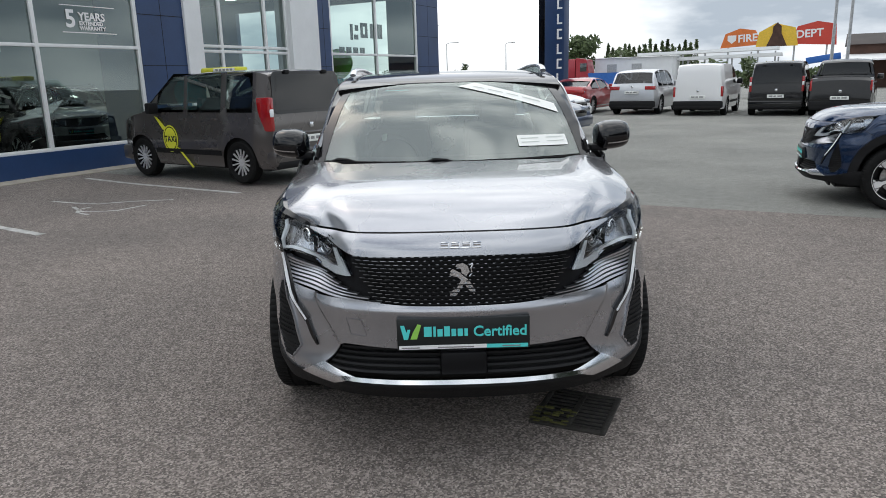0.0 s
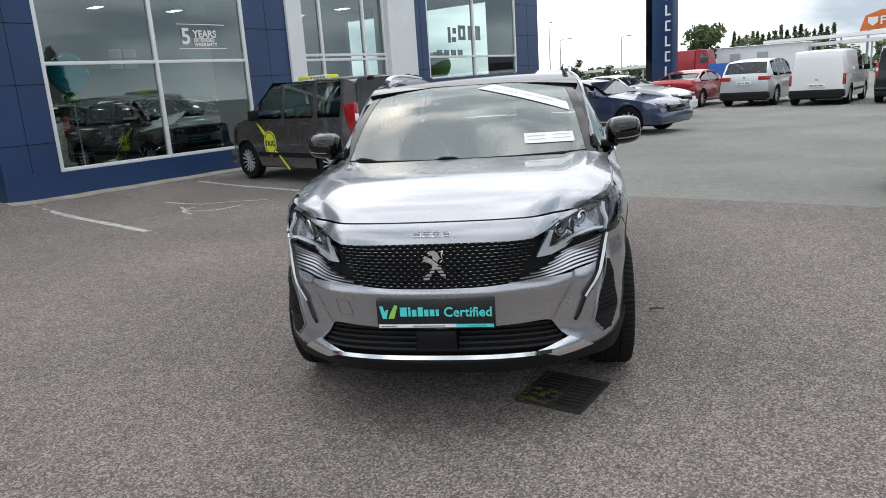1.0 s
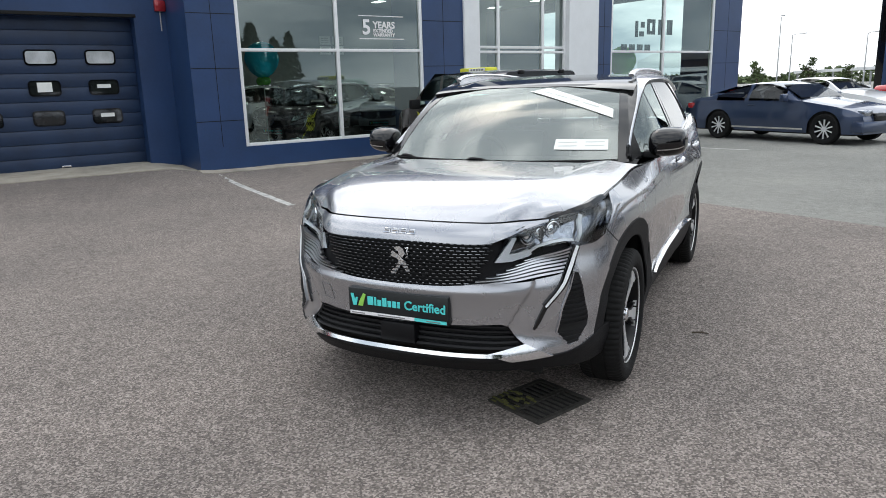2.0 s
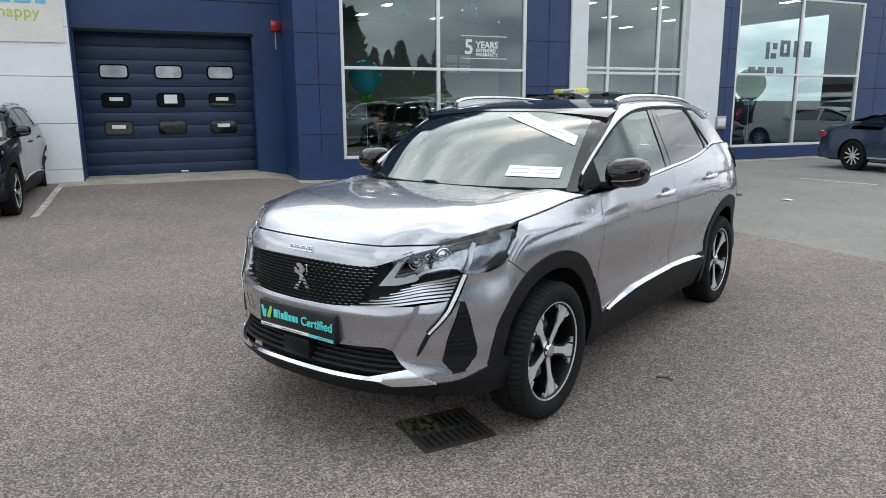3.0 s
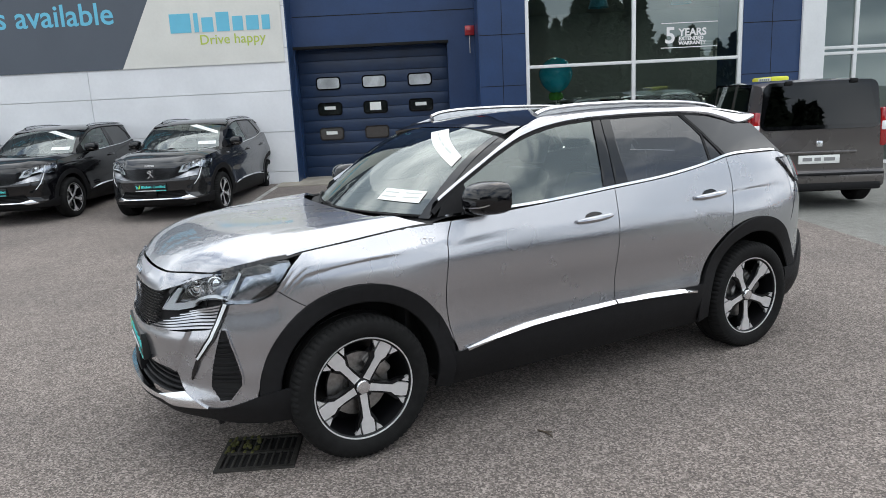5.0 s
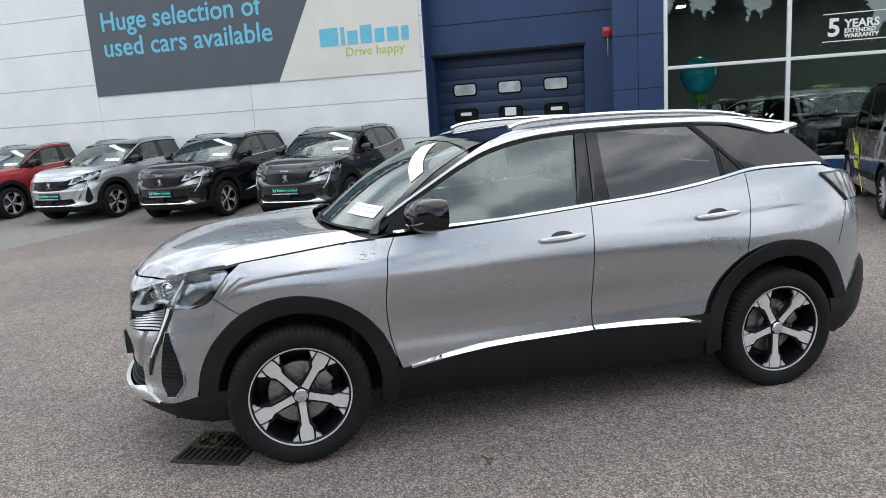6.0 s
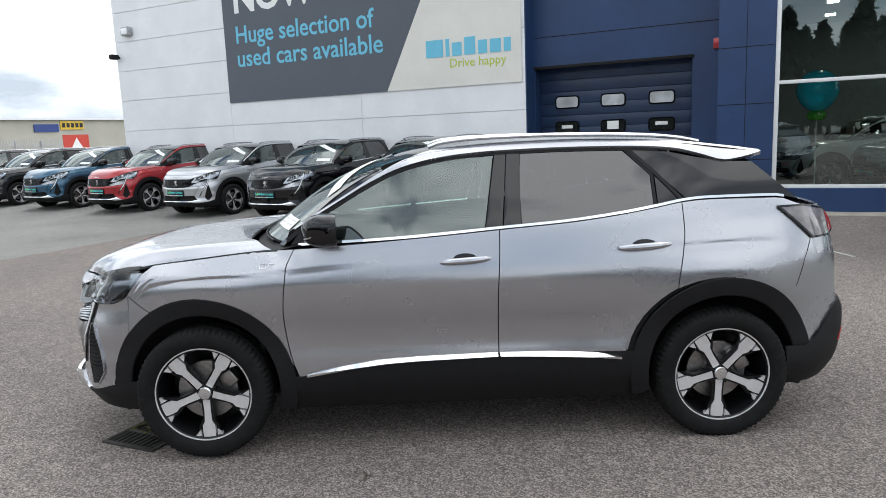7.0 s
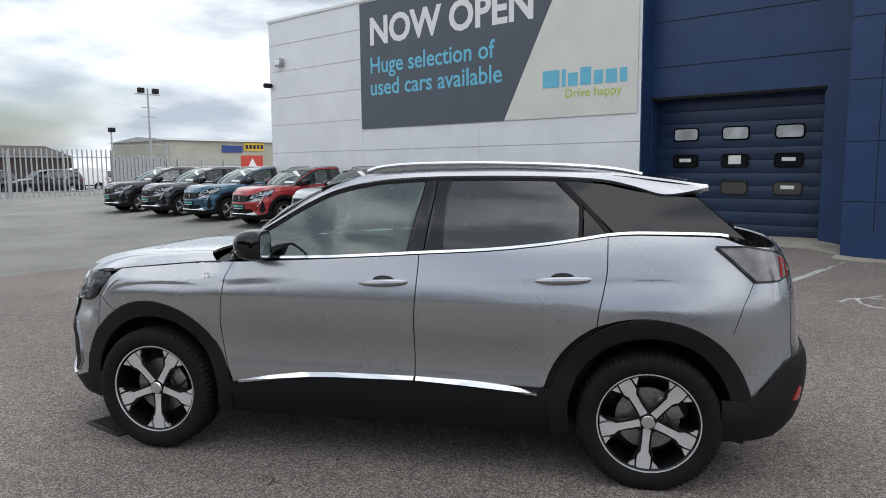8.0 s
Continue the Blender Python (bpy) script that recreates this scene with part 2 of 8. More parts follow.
M = {
    "silver": car_paint("silver_paint", (0.43, 0.435, 0.462), 0.90, 0.25),
    "dark_grey": car_paint("dark_grey_paint", (0.018, 0.019, 0.021), 0.3, 0.16, 0.9),
    "black_paint": car_paint("black_paint", (0.003, 0.003, 0.004), 0.0, 0.12, 0.7),
    "light_silver": car_paint("light_silver_paint", (0.55, 0.56, 0.58)),
    "red_paint": car_paint("red_paint", (0.36, 0.012, 0.018), 0.4),
    "coupe_blue": car_paint("slate_blue_paint", (0.035, 0.055, 0.11), 0.6),
    # Pale colour that stands for light in the shutter's clear top panes.
    "shutter_pane": material("pale_lit_pane", (0.48, 0.50, 0.51), 0.12, coat=0.6, vary=0.3, scale=4),
    "teal_paint": car_paint("teal_blue_paint", (0.02, 0.09, 0.16), 0.6),
    "navy_paint": car_paint("navy_paint", (0.007, 0.026, 0.075), 0.5, 0.2),
    "grey_brown": car_paint("grey_brown_paint", (0.105, 0.094, 0.090), 0.5, 0.26),
    "white_paint": car_paint("white_paint", (0.8, 0.8, 0.8), 0.0),
    "gloss_black": material("gloss_black", (0.004, 0.004, 0.005), 0.08, coat=0.35, spec=0.35, vary=0.05),
    "grille_black": material("grille_black", (0.004, 0.004, 0.005), 0.5, spec=0.2, vary=0.1),
    "lamp_bowl": material("lamp_reflector", (0.36, 0.38, 0.42), 0.22, metal=1.0, vary=0.35, scale=45),
    "pale_print": material("pale_print", (0.52, 0.55, 0.52), 0.6, vary=0.05),
    "black_plastic": material("black_plastic", (0.008, 0.008, 0.009), 0.6, spec=0.25, vary=0.2, scale=30, bump=0.15, bump_scale=600),
    "liner": material("dark_liner", (0.006, 0.006, 0.006), 0.9),
    "chrome": material("chrome", (0.86, 0.87, 0.88), 0.1, metal=1.0, vary=0.02),
    "satin": material("satin_aluminium", (0.78, 0.79, 0.81), 0.24, metal=1.0, vary=0.04, scale=20),
    "fin_metal": material("fin_metal", (0.50, 0.51, 0.54), 0.3, metal=1.0, vary=0.05),
    "dark_chrome": material("dark_chrome", (0.30, 0.31, 0.33), 0.2, metal=1.0, vary=0.05),
    "rubber": material("tyre_rubber", (0.009, 0.009, 0.009), 0.8, spec=0.2, vary=0.3, scale=25, bump=0.2, bump_scale=200),
    "rim_black": material("rim_black", (0.006, 0.006, 0.007), 0.3, spec=0.3, vary=0.2),
    "rim_silver": material("machined_rim", (0.80, 0.80, 0.81), 0.30, metal=0.6, vary=0.06, scale=30),
    "steel": material("brake_steel", (0.35, 0.34, 0.33), 0.4, metal=1.0, vary=0.25, scale=40),
    "red_lens": material("red_lens", (0.35, 0.01, 0.012), 0.08, coat=1.0, vary=0.15, scale=30),
    "smoke_lens": material("smoked_lens", (0.16, 0.145, 0.15), 0.08, coat=1.0, vary=0.3, scale=18),
    "white_lens": material("white_light_guide", (0.86, 0.88, 0.9), 0.15, coat=1.0, vary=0.03),
    "seat": material("seat_cloth", (0.03, 0.03, 0.033), 0.8, vary=0.25, scale=40),
    "plate_black": material("plate_black", (0.008, 0.011, 0.012), 0.35, vary=0.1),
    "teal_ink": material("teal_ink", (0.09, 0.68, 0.66), 0.5, vary=0.03),
    "green_ink": material("green_ink", (0.30, 0.62, 0.10), 0.5, vary=0.03),
    "white_ink": material("white_ink", (0.82, 0.82, 0.82), 0.5, vary=0.02),
    "grey_ink": material("grey_ink", (0.25, 0.25, 0.25), 0.5, vary=0.02),
    "blue_ink": material("pale_blue_ink", (0.16, 0.52, 0.70), 0.5, vary=0.04),
    "navy_ink": material("navy_ink", (0.02, 0.05, 0.22), 0.4, vary=0.04),
    "paper": material("paper", (0.82, 0.83, 0.80), 0.6, vary=0.03),
    "yellow": material("yellow_film", (0.72, 0.72, 0.05), 0.4, vary=0.05),
    "wall_white": material("white_cladding", (0.80, 0.81, 0.83), 0.45, vary=0.05, scale=1.2, bump=0.04, bump_scale=40),
    "wall_blue": material("navy_cladding", (0.016, 0.044, 0.122), 0.38, vary=0.15, scale=1.5, bump=0.04, bump_scale=30),
    "door_blue": material("navy_shutter", (0.013, 0.031, 0.076), 0.42, vary=0.2, scale=2.5, bump=0.05, bump_scale=50),
    "column_white": material("white_column", (0.74, 0.75, 0.76), 0.5, vary=0.05, scale=2),
    "frame_white": material("white_frame", (0.74, 0.75, 0.75), 0.4, vary=0.04, scale=8),
    "concrete": material("concrete_apron", (0.34, 0.31, 0.26), 0.9, vary=0.25, scale=3, bump=0.3, bump_scale=80),
    "line_paint": material("worn_line_paint", (0.42, 0.41, 0.39), 0.8, vary=0.35, scale=9, bump=0.3, bump_scale=120, second=(0.62, 0.61, 0.58)),
    "banner_grey": material("banner_grey", (0.085, 0.10, 0.125), 0.5, vary=0.04, scale=1.5),
    "banner_cream": material("banner_cream", (0.72, 0.71, 0.66), 0.5, vary=0.05, scale=1.5),
    "banner_blue": material("banner_blue", (0.15, 0.52, 0.70), 0.5, vary=0.03),
    "banner_green": material("banner_green", (0.48, 0.58, 0.10), 0.5, vary=0.03),
    "galvanised": material("galvanised_steel", (0.40, 0.41, 0.42), 0.5, metal=0.6, vary=0.2, scale=10),
    "cast_iron": material("cast_iron", (0.035, 0.032, 0.028), 0.7, metal=0.3, vary=0.4, scale=25, bump=0.4, bump_scale=150),
    "moss": material("moss", (0.095, 0.095, 0.028), 0.95, vary=0.45, scale=30, bump=0.5, bump_scale=200),
    "tile_grey": material("showroom_floor", (0.20, 0.20, 0.20), 0.25, vary=0.08, scale=2),
    "room_wall": material("showroom_wall", (0.30, 0.32, 0.32), 0.7, vary=0.06, scale=1),
    "lamp_glow": material("ceiling_lamp", (1.0, 0.97, 0.92), 0.5, emit=6.0),
    "balloon_teal": material("teal_balloon", (0.02, 0.62, 0.82), 0.2, coat=0.6, vary=0.05),
    "balloon_green": material("green_balloon", (0.13, 0.50, 0.05), 0.2, coat=0.6, vary=0.05),
    "leaf": material("leaf", (0.05, 0.085, 0.028), 0.7, vary=0.5, scale=2, second=(0.10, 0.14, 0.045)),
    "conifer": material("conifer", (0.018, 0.032, 0.018), 0.8, vary=0.5, scale=2),
    "bark": material("bark", (0.09, 0.07, 0.05), 0.9, vary=0.4, scale=12, bump=0.5, bump_scale=40),
    "asphalt_near": asphalt("coarse_asphalt", (0.108, 0.094, 0.086), (0.415, 0.365, 0.335), (0.220, 0.192, 0.176), 125),
    "asphalt_far": asphalt("smooth_asphalt", (0.18, 0.182, 0.168), (0.375, 0.378, 0.352), (0.262, 0.262, 0.245), 200),
    "dark_pane": material("dark_car_pane", (0.012, 0.014, 0.015), 0.04, coat=1.0, vary=0.3, scale=1.5, spec=0.9),
    "glass_car": glass("car_glass", (0.60, 0.73, 0.67), (0.84, 0.92, 0.90), 2.25),
    "glass_screen": glass("windscreen_glass", (0.60, 0.73, 0.67), (0.88, 0.95, 0.93), 2.5),
    "van_glass": glass("van_glass", (0.16, 0.17, 0.18), 0.9, 1.6),
    "black_glass": material("black_glass", (0.004, 0.004, 0.005), 0.03, coat=0.4, spec=0.35, vary=0.05),
    "glass_dark": glass("privacy_glass", (0.10, 0.11, 0.115), 0.95, 1.95),
    "glass_lens": glass("lamp_lens", (0.92, 0.94, 0.95), 1.0, 1.5),
    "glass_shop": glass("shop_glass", (0.60, 0.74, 0.69), (0.84, 0.97, 0.96), 2.3),
}

# ---- building blocks ----


def part(name, bm, mat, parent=None, label="", centre=None, smooth=True):
    """Links a bmesh as one mesh object under a thing or a part."""
    if centre is not None:
        c = Vector(centre)
        bm.normal_update()
        score = sum((f.normal.dot(f.calc_center_median() - c)) * f.calc_area() for f in bm.faces)
        if score < 0:
            bmesh.ops.reverse_faces(bm, faces=bm.faces[:])
    bm.normal_update()
    if smooth:
        for f in bm.faces:
            f.smooth = True
        for e in bm.edges:
            if len(e.link_faces) == 2 and e.calc_face_angle(0) > 0.6:
                e.smooth = False
    me = bpy.data.meshes.new(name)
    bm.to_mesh(me)
    bm.free()
    me.materials.append(mat)
    ob = new(name, me)
    if parent is not None:
        ob.parent = parent
    if label:
        ob["label"] = label
    return ob


def thing(name, m, label, category, group="", kind=""):
    ob = new(name)
    ob.empty_display_size = 0.2
    ob.matrix_basis = m
    return tagged(ob, label, category, group, kind)


def spline(pts):
    """A smooth curve y(x) through the points, without overshoot at flats."""
    xs, ys = [p[0] for p in pts], [p[1] for p in pts]
    k = len(xs)
    d = [(ys[i + 1] - ys[i]) / (xs[i + 1] - xs[i]) for i in range(k - 1)]
    m = [d[0]] + [0.0 if d[i - 1] * d[i] <= 0 else 2 * d[i - 1] * d[i] / (d[i - 1] + d[i]) for i in range(1, k - 1)] + [d[-1]]

    def f(x):
        if x <= xs[0]:
            return ys[0]
        if x >= xs[-1]:
            return ys[-1]
        i = max(j for j in range(k - 1) if xs[j] <= x)
        h = xs[i + 1] - xs[i]
        t = (x - xs[i]) / h
        return ((2 * t ** 3 - 3 * t * t + 1) * ys[i] + (t ** 3 - 2 * t * t + t) * h * m[i]
                + (3 * t * t - 2 * t ** 3) * ys[i + 1] + (t ** 3 - t * t) * h * m[i + 1])
    return f


def steps(a, b, n):
    return [a + (b - a) * i / n for i in range(n + 1)]


def sstep(a, b, x):
    t = max(0.0, min(1.0, (x - a) / (b - a)))
    return t * t * (3 - 2 * t)


def sheet(f, us, vs, depth=0.0, bm=None):
    """A grid over f(u, v); with depth, its rim is folded inwards by that much."""
    bm = bm or bmesh.new()
    nu, nv = len(us), len(vs)
    g = [[bm.verts.new(f(u, v)) for v in vs] for u in us]
    for i in range(nu - 1):
        for j in range(nv - 1):
            q = [g[i][j], g[i + 1][j], g[i + 1][j + 1], g[i][j + 1]]
            if len({tuple(round(c, 5) for c in w.co) for w in q}) >= 3:
                bm.faces.new(q)
    if depth:
        rim = [(i, 0) for i in range(nu)] + [(nu - 1, j) for j in range(1, nv)] + [(i, nv - 1) for i in range(nu - 2, -1, -1)] + [(0, j) for j in range(nv - 2, 0, -1)]
        low = []
        for i, j in rim:
            i0, i1, j0, j1 = max(0, i - 1), min(nu - 1, i + 1), max(0, j - 1), min(nv - 1, j + 1)
            n = (g[i1][j].co - g[i0][j].co).cross(g[i][j1].co - g[i][j0].co)
            n = n.normalized() if n.length > 1e-9 else Vector((0, 0, 1))
            low.append(bm.verts.new(g[i][j].co + n * depth))
        k = len(rim)
        for q in range(k):
            a, b = rim[q], rim[(q + 1) % k]
            bm.faces.new([g[b[0]][b[1]], g[a[0]][a[1]], low[q], low[(q + 1) % k]])
    return bm


def box(x0, x1, y0, y1, z0, z1, bevel=0.0, bm=None, m=None):
    bm = bm or bmesh.new()
    vs = [bm.verts.new(Vector((x, y, z)) if m is None else m @ Vector((x, y, z))) for x in (x0, x1) for y in (y0, y1) for z in (z0, z1)]
    fs = [bm.faces.new([vs[i] for i in q]) for q in ((0, 1, 3, 2), (4, 6, 7, 5), (0, 4, 5, 1), (2, 3, 7, 6), (0, 2, 6, 4), (1, 5, 7, 3))]
    if bevel:
        es = list({e for f in fs for e in f.edges})
        bmesh.ops.bevel(bm, geom=es, offset=bevel, segments=2, affect="EDGES", profile=0.5)
    return bm


def tube(pts, r, n=8, bm=None, flat=1.0, cap=True):
    """A round bar along the points; r may be a number or one for each point."""
    bm = bm or bmesh.new()
    pts = [Vector(p) for p in pts]
    rings = []
    for i, p in enumerate(pts):
        d = (pts[min(i + 1, len(pts) - 1)] - pts[max(i - 1, 0)]).normalized()
        up = Vector((0, 0, 1)) if abs(d.z) < 0.95 else Vector((0, 1, 0))
        a = d.cross(up).normalized()
        b = a.cross(d).normalized()
        rr = r[i] if isinstance(r, (list, tuple)) else r
        rings.append([bm.verts.new(p + a * rr * math.cos(2 * math.pi * k / n) + b * rr * flat * math.sin(2 * math.pi * k / n)) for k in range(n)])
    for i in range(len(rings) - 1):
        for k in range(n):
            bm.faces.new([rings[i][k], rings[i][(k + 1) % n], rings[i + 1][(k + 1) % n], rings[i + 1][k]])
    if cap:
        bm.faces.new(rings[0][::-1])
        bm.faces.new(rings[-1])
    return bm


def lathe(prof, n=48, axis="x", bm=None, close=False):
    """Turns a profile of (radius, along) about the x axis (or z)."""
    bm = bm or bmesh.new()
    rings = []
    for k in range(n):
        a = 2 * math.pi * k / n
        c, s = math.cos(a), math.sin(a)
        rings.append([bm.verts.new((h, r * c, r * s) if axis == "x" else (r * c, r * s, h)) for r, h in prof])
    m = len(prof)
    for k in range(n):
        p, q = rings[k], rings[(k + 1) % n]
        for j in range(m if close else m - 1):
            bm.faces.new([p[j], p[(j + 1) % m], q[(j + 1) % m], q[j]])
    return bm


def prism(poly, place, thick, bm=None):
    """An outline of (u, v) points carried by place(u, v, w) and given thickness."""
    bm = bm or bmesh.new()
    a = [bm.verts.new(place(u, v, 0)) for u, v in poly]
    b = [bm.verts.new(place(u, v, thick)) for u, v in poly]
    k = len(poly)
    bm.faces.new(b)
    bm.faces.new(a[::-1])
    for i in range(k):
        bm.faces.new([a[i], a[(i + 1) % k], b[(i + 1) % k], b[i]])
    bmesh.ops.recalc_face_normals(bm, faces=bm.faces[:])
    return bm


def lettering(name, text, size, mat, m, parent=None, bold=0.0, label="", space=1.0):
    """Raised letters from the built-in font, turned into a mesh."""
    cu = bpy.data.curves.new(name, "FONT")
    cu.body, cu.size, cu.extrude, cu.offset, cu.space_character = text, size, 0.002, bold, space
    cu.resolution_u = 3
    tmp = bpy.data.objects.new(name + "_tmp", cu)
    scene.collection.objects.link(tmp)
    me = bpy.data.meshes.new_from_object(tmp.evaluated_get(bpy.context.evaluated_depsgraph_get()))
    bpy.data.objects.remove(tmp)
    bpy.data.curves.remove(cu)
    me.name = name
    me.materials.clear()
    me.materials.append(mat)
    ob = new(name, me)
    ob.matrix_basis = m
    if parent is not None:
        ob.parent = parent
    if label:
        ob["label"] = label
    return ob


def basis(origin, right, up):
    """A pose whose local x runs along right and y along up."""
    r, u = Vector(right).normalized(), Vector(up).normalized()
    n = r.cross(u).normalized()
    u = n.cross(r)
    return Matrix(((r.x, u.x, n.x, origin[0]), (r.y, u.y, n.y, origin[1]), (r.z, u.z, n.z, origin[2]), (0, 0, 0, 1)))

# ---- the family car: x to its left, y to its tail, z up; front axle at the origin ----
PLAN = [(0.0, -0.912), (0.25, -0.898), (0.45, -0.846), (0.588, -0.763), (0.694, -0.658), (0.770, -0.537), (0.826, -0.38), (0.868, -0.15), (0.891, 0.10),
        (0.913, 0.5), (0.92, 1.2), (0.92, 1.8), (0.916, 2.4), (0.905, 2.8), (0.872, 3.08), (0.80, 3.26), (0.68, 3.38), (0.40, 3.46), (0.0, 3.49)]


def plan_table():
    pts = [Vector((-PLAN[1][0], PLAN[1][1]))] + [Vector(p) for p in PLAN] + [Vector((-PLAN[-2][0], PLAN[-2][1]))]
    out = []
    for i in range(1, len(pts) - 2):
        p0, p1, p2, p3 = pts[i - 1:i + 3]
        for k in range(16):
            t = k / 16
            out.append(0.5 * ((2 * p1) + (p2 - p0) * t + (2 * p0 - 5 * p1 + 4 * p2 - p3) * t * t + (3 * p1 - p0 - 3 * p2 + p3) * t ** 3))
    out.append(pts[-2])
    arc = [0.0]
    for a, b in zip(out, out[1:]):
        arc.append(arc[-1] + (b - a).length)
    return out, arc


PLAN_PTS, PLAN_ARC = plan_table()
ARC_END = PLAN_ARC[-1]


def plan_at(a):
    s = abs(a)
    x = float(np.interp(s, PLAN_ARC, [p.x for p in PLAN_PTS]))
    y = float(np.interp(s, PLAN_ARC, [p.y for p in PLAN_PTS]))
    e = 0.03
    x0, x1 = (float(np.interp(q, PLAN_ARC, [p.x for p in PLAN_PTS])) for q in (max(0, s - e), min(ARC_END, s + e)))
    y0, y1 = (float(np.interp(q, PLAN_ARC, [p.y for p in PLAN_PTS])) for q in (max(0, s - e), min(ARC_END, s + e)))
    if s < e:
        x0 = -e
    if s > ARC_END - e:
        x1 = -e
    t = Vector((x1 - x0, y1 - y0)).normalized()
    n = Vector((t.y, -t.x))
    return x, y, n


def arc_of(y):
    return float(np.interp(y, [p.y for p in PLAN_PTS], PLAN_ARC))


FRONT_PROFILE = spline([(0.18, -0.13), (0.25, -0.09), (0.31, -0.035), (0.345, -0.006), (0.37, -0.012), (0.40, -0.034), (0.45, -0.058), (0.55, -0.051), (0.60, -0.043), (0.64, -0.036), (0.665, -0.046),
                        (0.72, -0.054), (0.80, -0.064), (0.87, -0.078), (0.91, -0.099), (0.95, -0.14), (1.0, -0.20), (1.06, -0.285)])
SIDE_PROFILE = spline([(0.20, -0.08), (0.30, -0.045), (0.42, -0.026), (0.50, -0.026), (0.58, -0.033), (0.66, -0.029), (0.76, -0.012), (0.84, -0.002), (0.90, 0.0), (0.94, -0.005), (0.985, -0.014), (1.03, -0.026),
                       (1.09, -0.042), (1.16, -0.062), (1.22, -0.084), (1.28, -0.11)])
REAR_PROFILE = spline([(0.25, -0.10), (0.35, -0.02), (0.50, 0.015), (0.62, 0.025), (0.70, 0.0), (0.80, -0.02), (0.95, -0.035), (1.10, -0.075), (1.22, -0.15), (1.30, -0.22)])
CREASE_FRONT = spline([(-0.42, 0.80), (-0.36, 0.862), (-0.30, 0.903), (-0.2, 0.926), (0.0, 0.950), (0.456, 0.978), (0.9, 0.997)])
CREASE_REAR = spline([(1.6, 1.015), (1.87, 1.022), (2.4, 1.040), (3.0, 1.055)])


def body(a, z, off=0.0):
    """The outer skin at arc a from the nose and height z, pushed out by off."""
    x, y, n = plan_at(a)
    wf, ws, wr = max(0.0, -n.y) ** 1.5, abs(n.x) ** 2, max(0.0, n.y) ** 1.5
    tot = wf + ws + wr
    d = (wf * FRONT_PROFILE(z) + ws * SIDE_PROFILE(z) + wr * REAR_PROFILE(z)) / tot
    tuck = ws * (1 - sstep(0.25, 0.62, y)) * max(0.0, z - 0.965) * 0.55
    dz = CREASE_FRONT(y) - z
    k1 = 0.008 * sstep(-0.004, 0.006, dz) * math.exp(-max(0.0, dz) / 0.045) * sstep(-0.42, -0.36, y) * (1 - sstep(0.35, 1.0, y))
    dr = CREASE_REAR(y) - z
    k2 = 0.0035 * sstep(-0.004, 0.006, dr) * math.exp(-max(0.0, dr) / 0.07) * sstep(1.6, 2.3, y) * (1 - sstep(2.85, 3.05, y))
    hollow = 0.004 * math.exp(-((z - 0.60) / 0.10) ** 2) * sstep(0.5, 0.8, y) * (1 - sstep(2.0, 2.3, y))
    flare = 0.010 * (math.exp(-(((y - 0.0) ** 2 + (z - 0.35) ** 2) ** 0.5 - 0.5) ** 2 / 0.012) + math.exp(-(((y - 2.675) ** 2 + (z - 0.35) ** 2) ** 0.5 - 0.5) ** 2 / 0.012))
    brow = 0.056 * sstep(0.66, 0.78, z) * sstep(0.42, 0.66, abs(a)) * (1 - sstep(0.66, 0.86, abs(a) - 0.16 * sstep(0.83, 0.93, z)))
    corner = 0.024 * sstep(0.82, 0.66, z) * sstep(-0.74, -0.55, y) * (1 - sstep(-0.30, 0.05, y))
    cheek = 0.008 * sstep(0.40, 0.50, z) * (1 - sstep(0.65, 0.80, z)) * sstep(0.42, 0.62, abs(a)) * (1 - sstep(0.95, 1.28, abs(a)))
    d += cheek + corner - tuck - brow - ws * (k1 + k2 + hollow - flare) + off
    px, py = x + n.x * d, y + n.y * d
    return Vector((math.copysign(px, a) if a else px, py, z))


TYRE_R, HUB_Z = 0.346, 0.344
HUBS = (0.0, 2.688)
ARCHES = ((0.008, 0.479, 0.371), (2.688, 0.486, 0.381))
TOP_LINE = spline([(-0.885, 0.945), (-0.70, 0.948), (-0.55, 0.966), (-0.40, 0.992), (-0.25, 1.016), (0.03, 1.046), (0.26, 1.068), (0.40, 1.079), (0.6, 1.090), (0.88, 1.105), (1.3, 1.130),
                   (1.55, 1.147), (1.88, 1.168), (2.16, 1.198), (2.36, 1.228), (2.5, 1.250), (2.62, 1.257), (3.0, 1.252), (3.13, 1.216), (3.3, 1.20), (3.52, 1.20)])


def rear_edge(y):
    """The upper edge of the black rear bumper, rising to the tail."""
    return 0.47 + 0.20 * sstep(3.12, 3.38, y)


def low_line(y):
    """The lower edge of the painted side: sill, wheel arches, bumper corners."""
    z = 0.425 + 0.03 * sstep(0.45, 0.75, y) + 0.055 * sstep(0.7, 1.1, y) - 0.012 * sstep(1.4, 2.1, y)
    if y < -0.3:
        z = 0.345 + 0.07 * sstep(-0.70, -0.47, y)
    if y > 2.9:
        z = rear_edge(y)
    for h, r, hz in ARCHES:
        k = r ** 2 - (y - h) ** 2
        if k > 0:
            z = max(z, hz + math.sqrt(k))
    return z


def side_columns(y0, y1):
    ys = {round(y0, 4), round(y1, 4)}
    for h, r, _ in ARCHES:
        for i in range(25):
            ys.add(round(h + r * math.cos(math.pi * i / 24) * 0.9995, 4))
    k = int((y1 - y0) / 0.06) + 1
    for v in steps(y0, y1, k):
        if all(abs(v - q) > 0.03 for q in ys):
            ys.add(round(v, 4))
    return sorted(v for v in ys if y0 <= v <= y1)


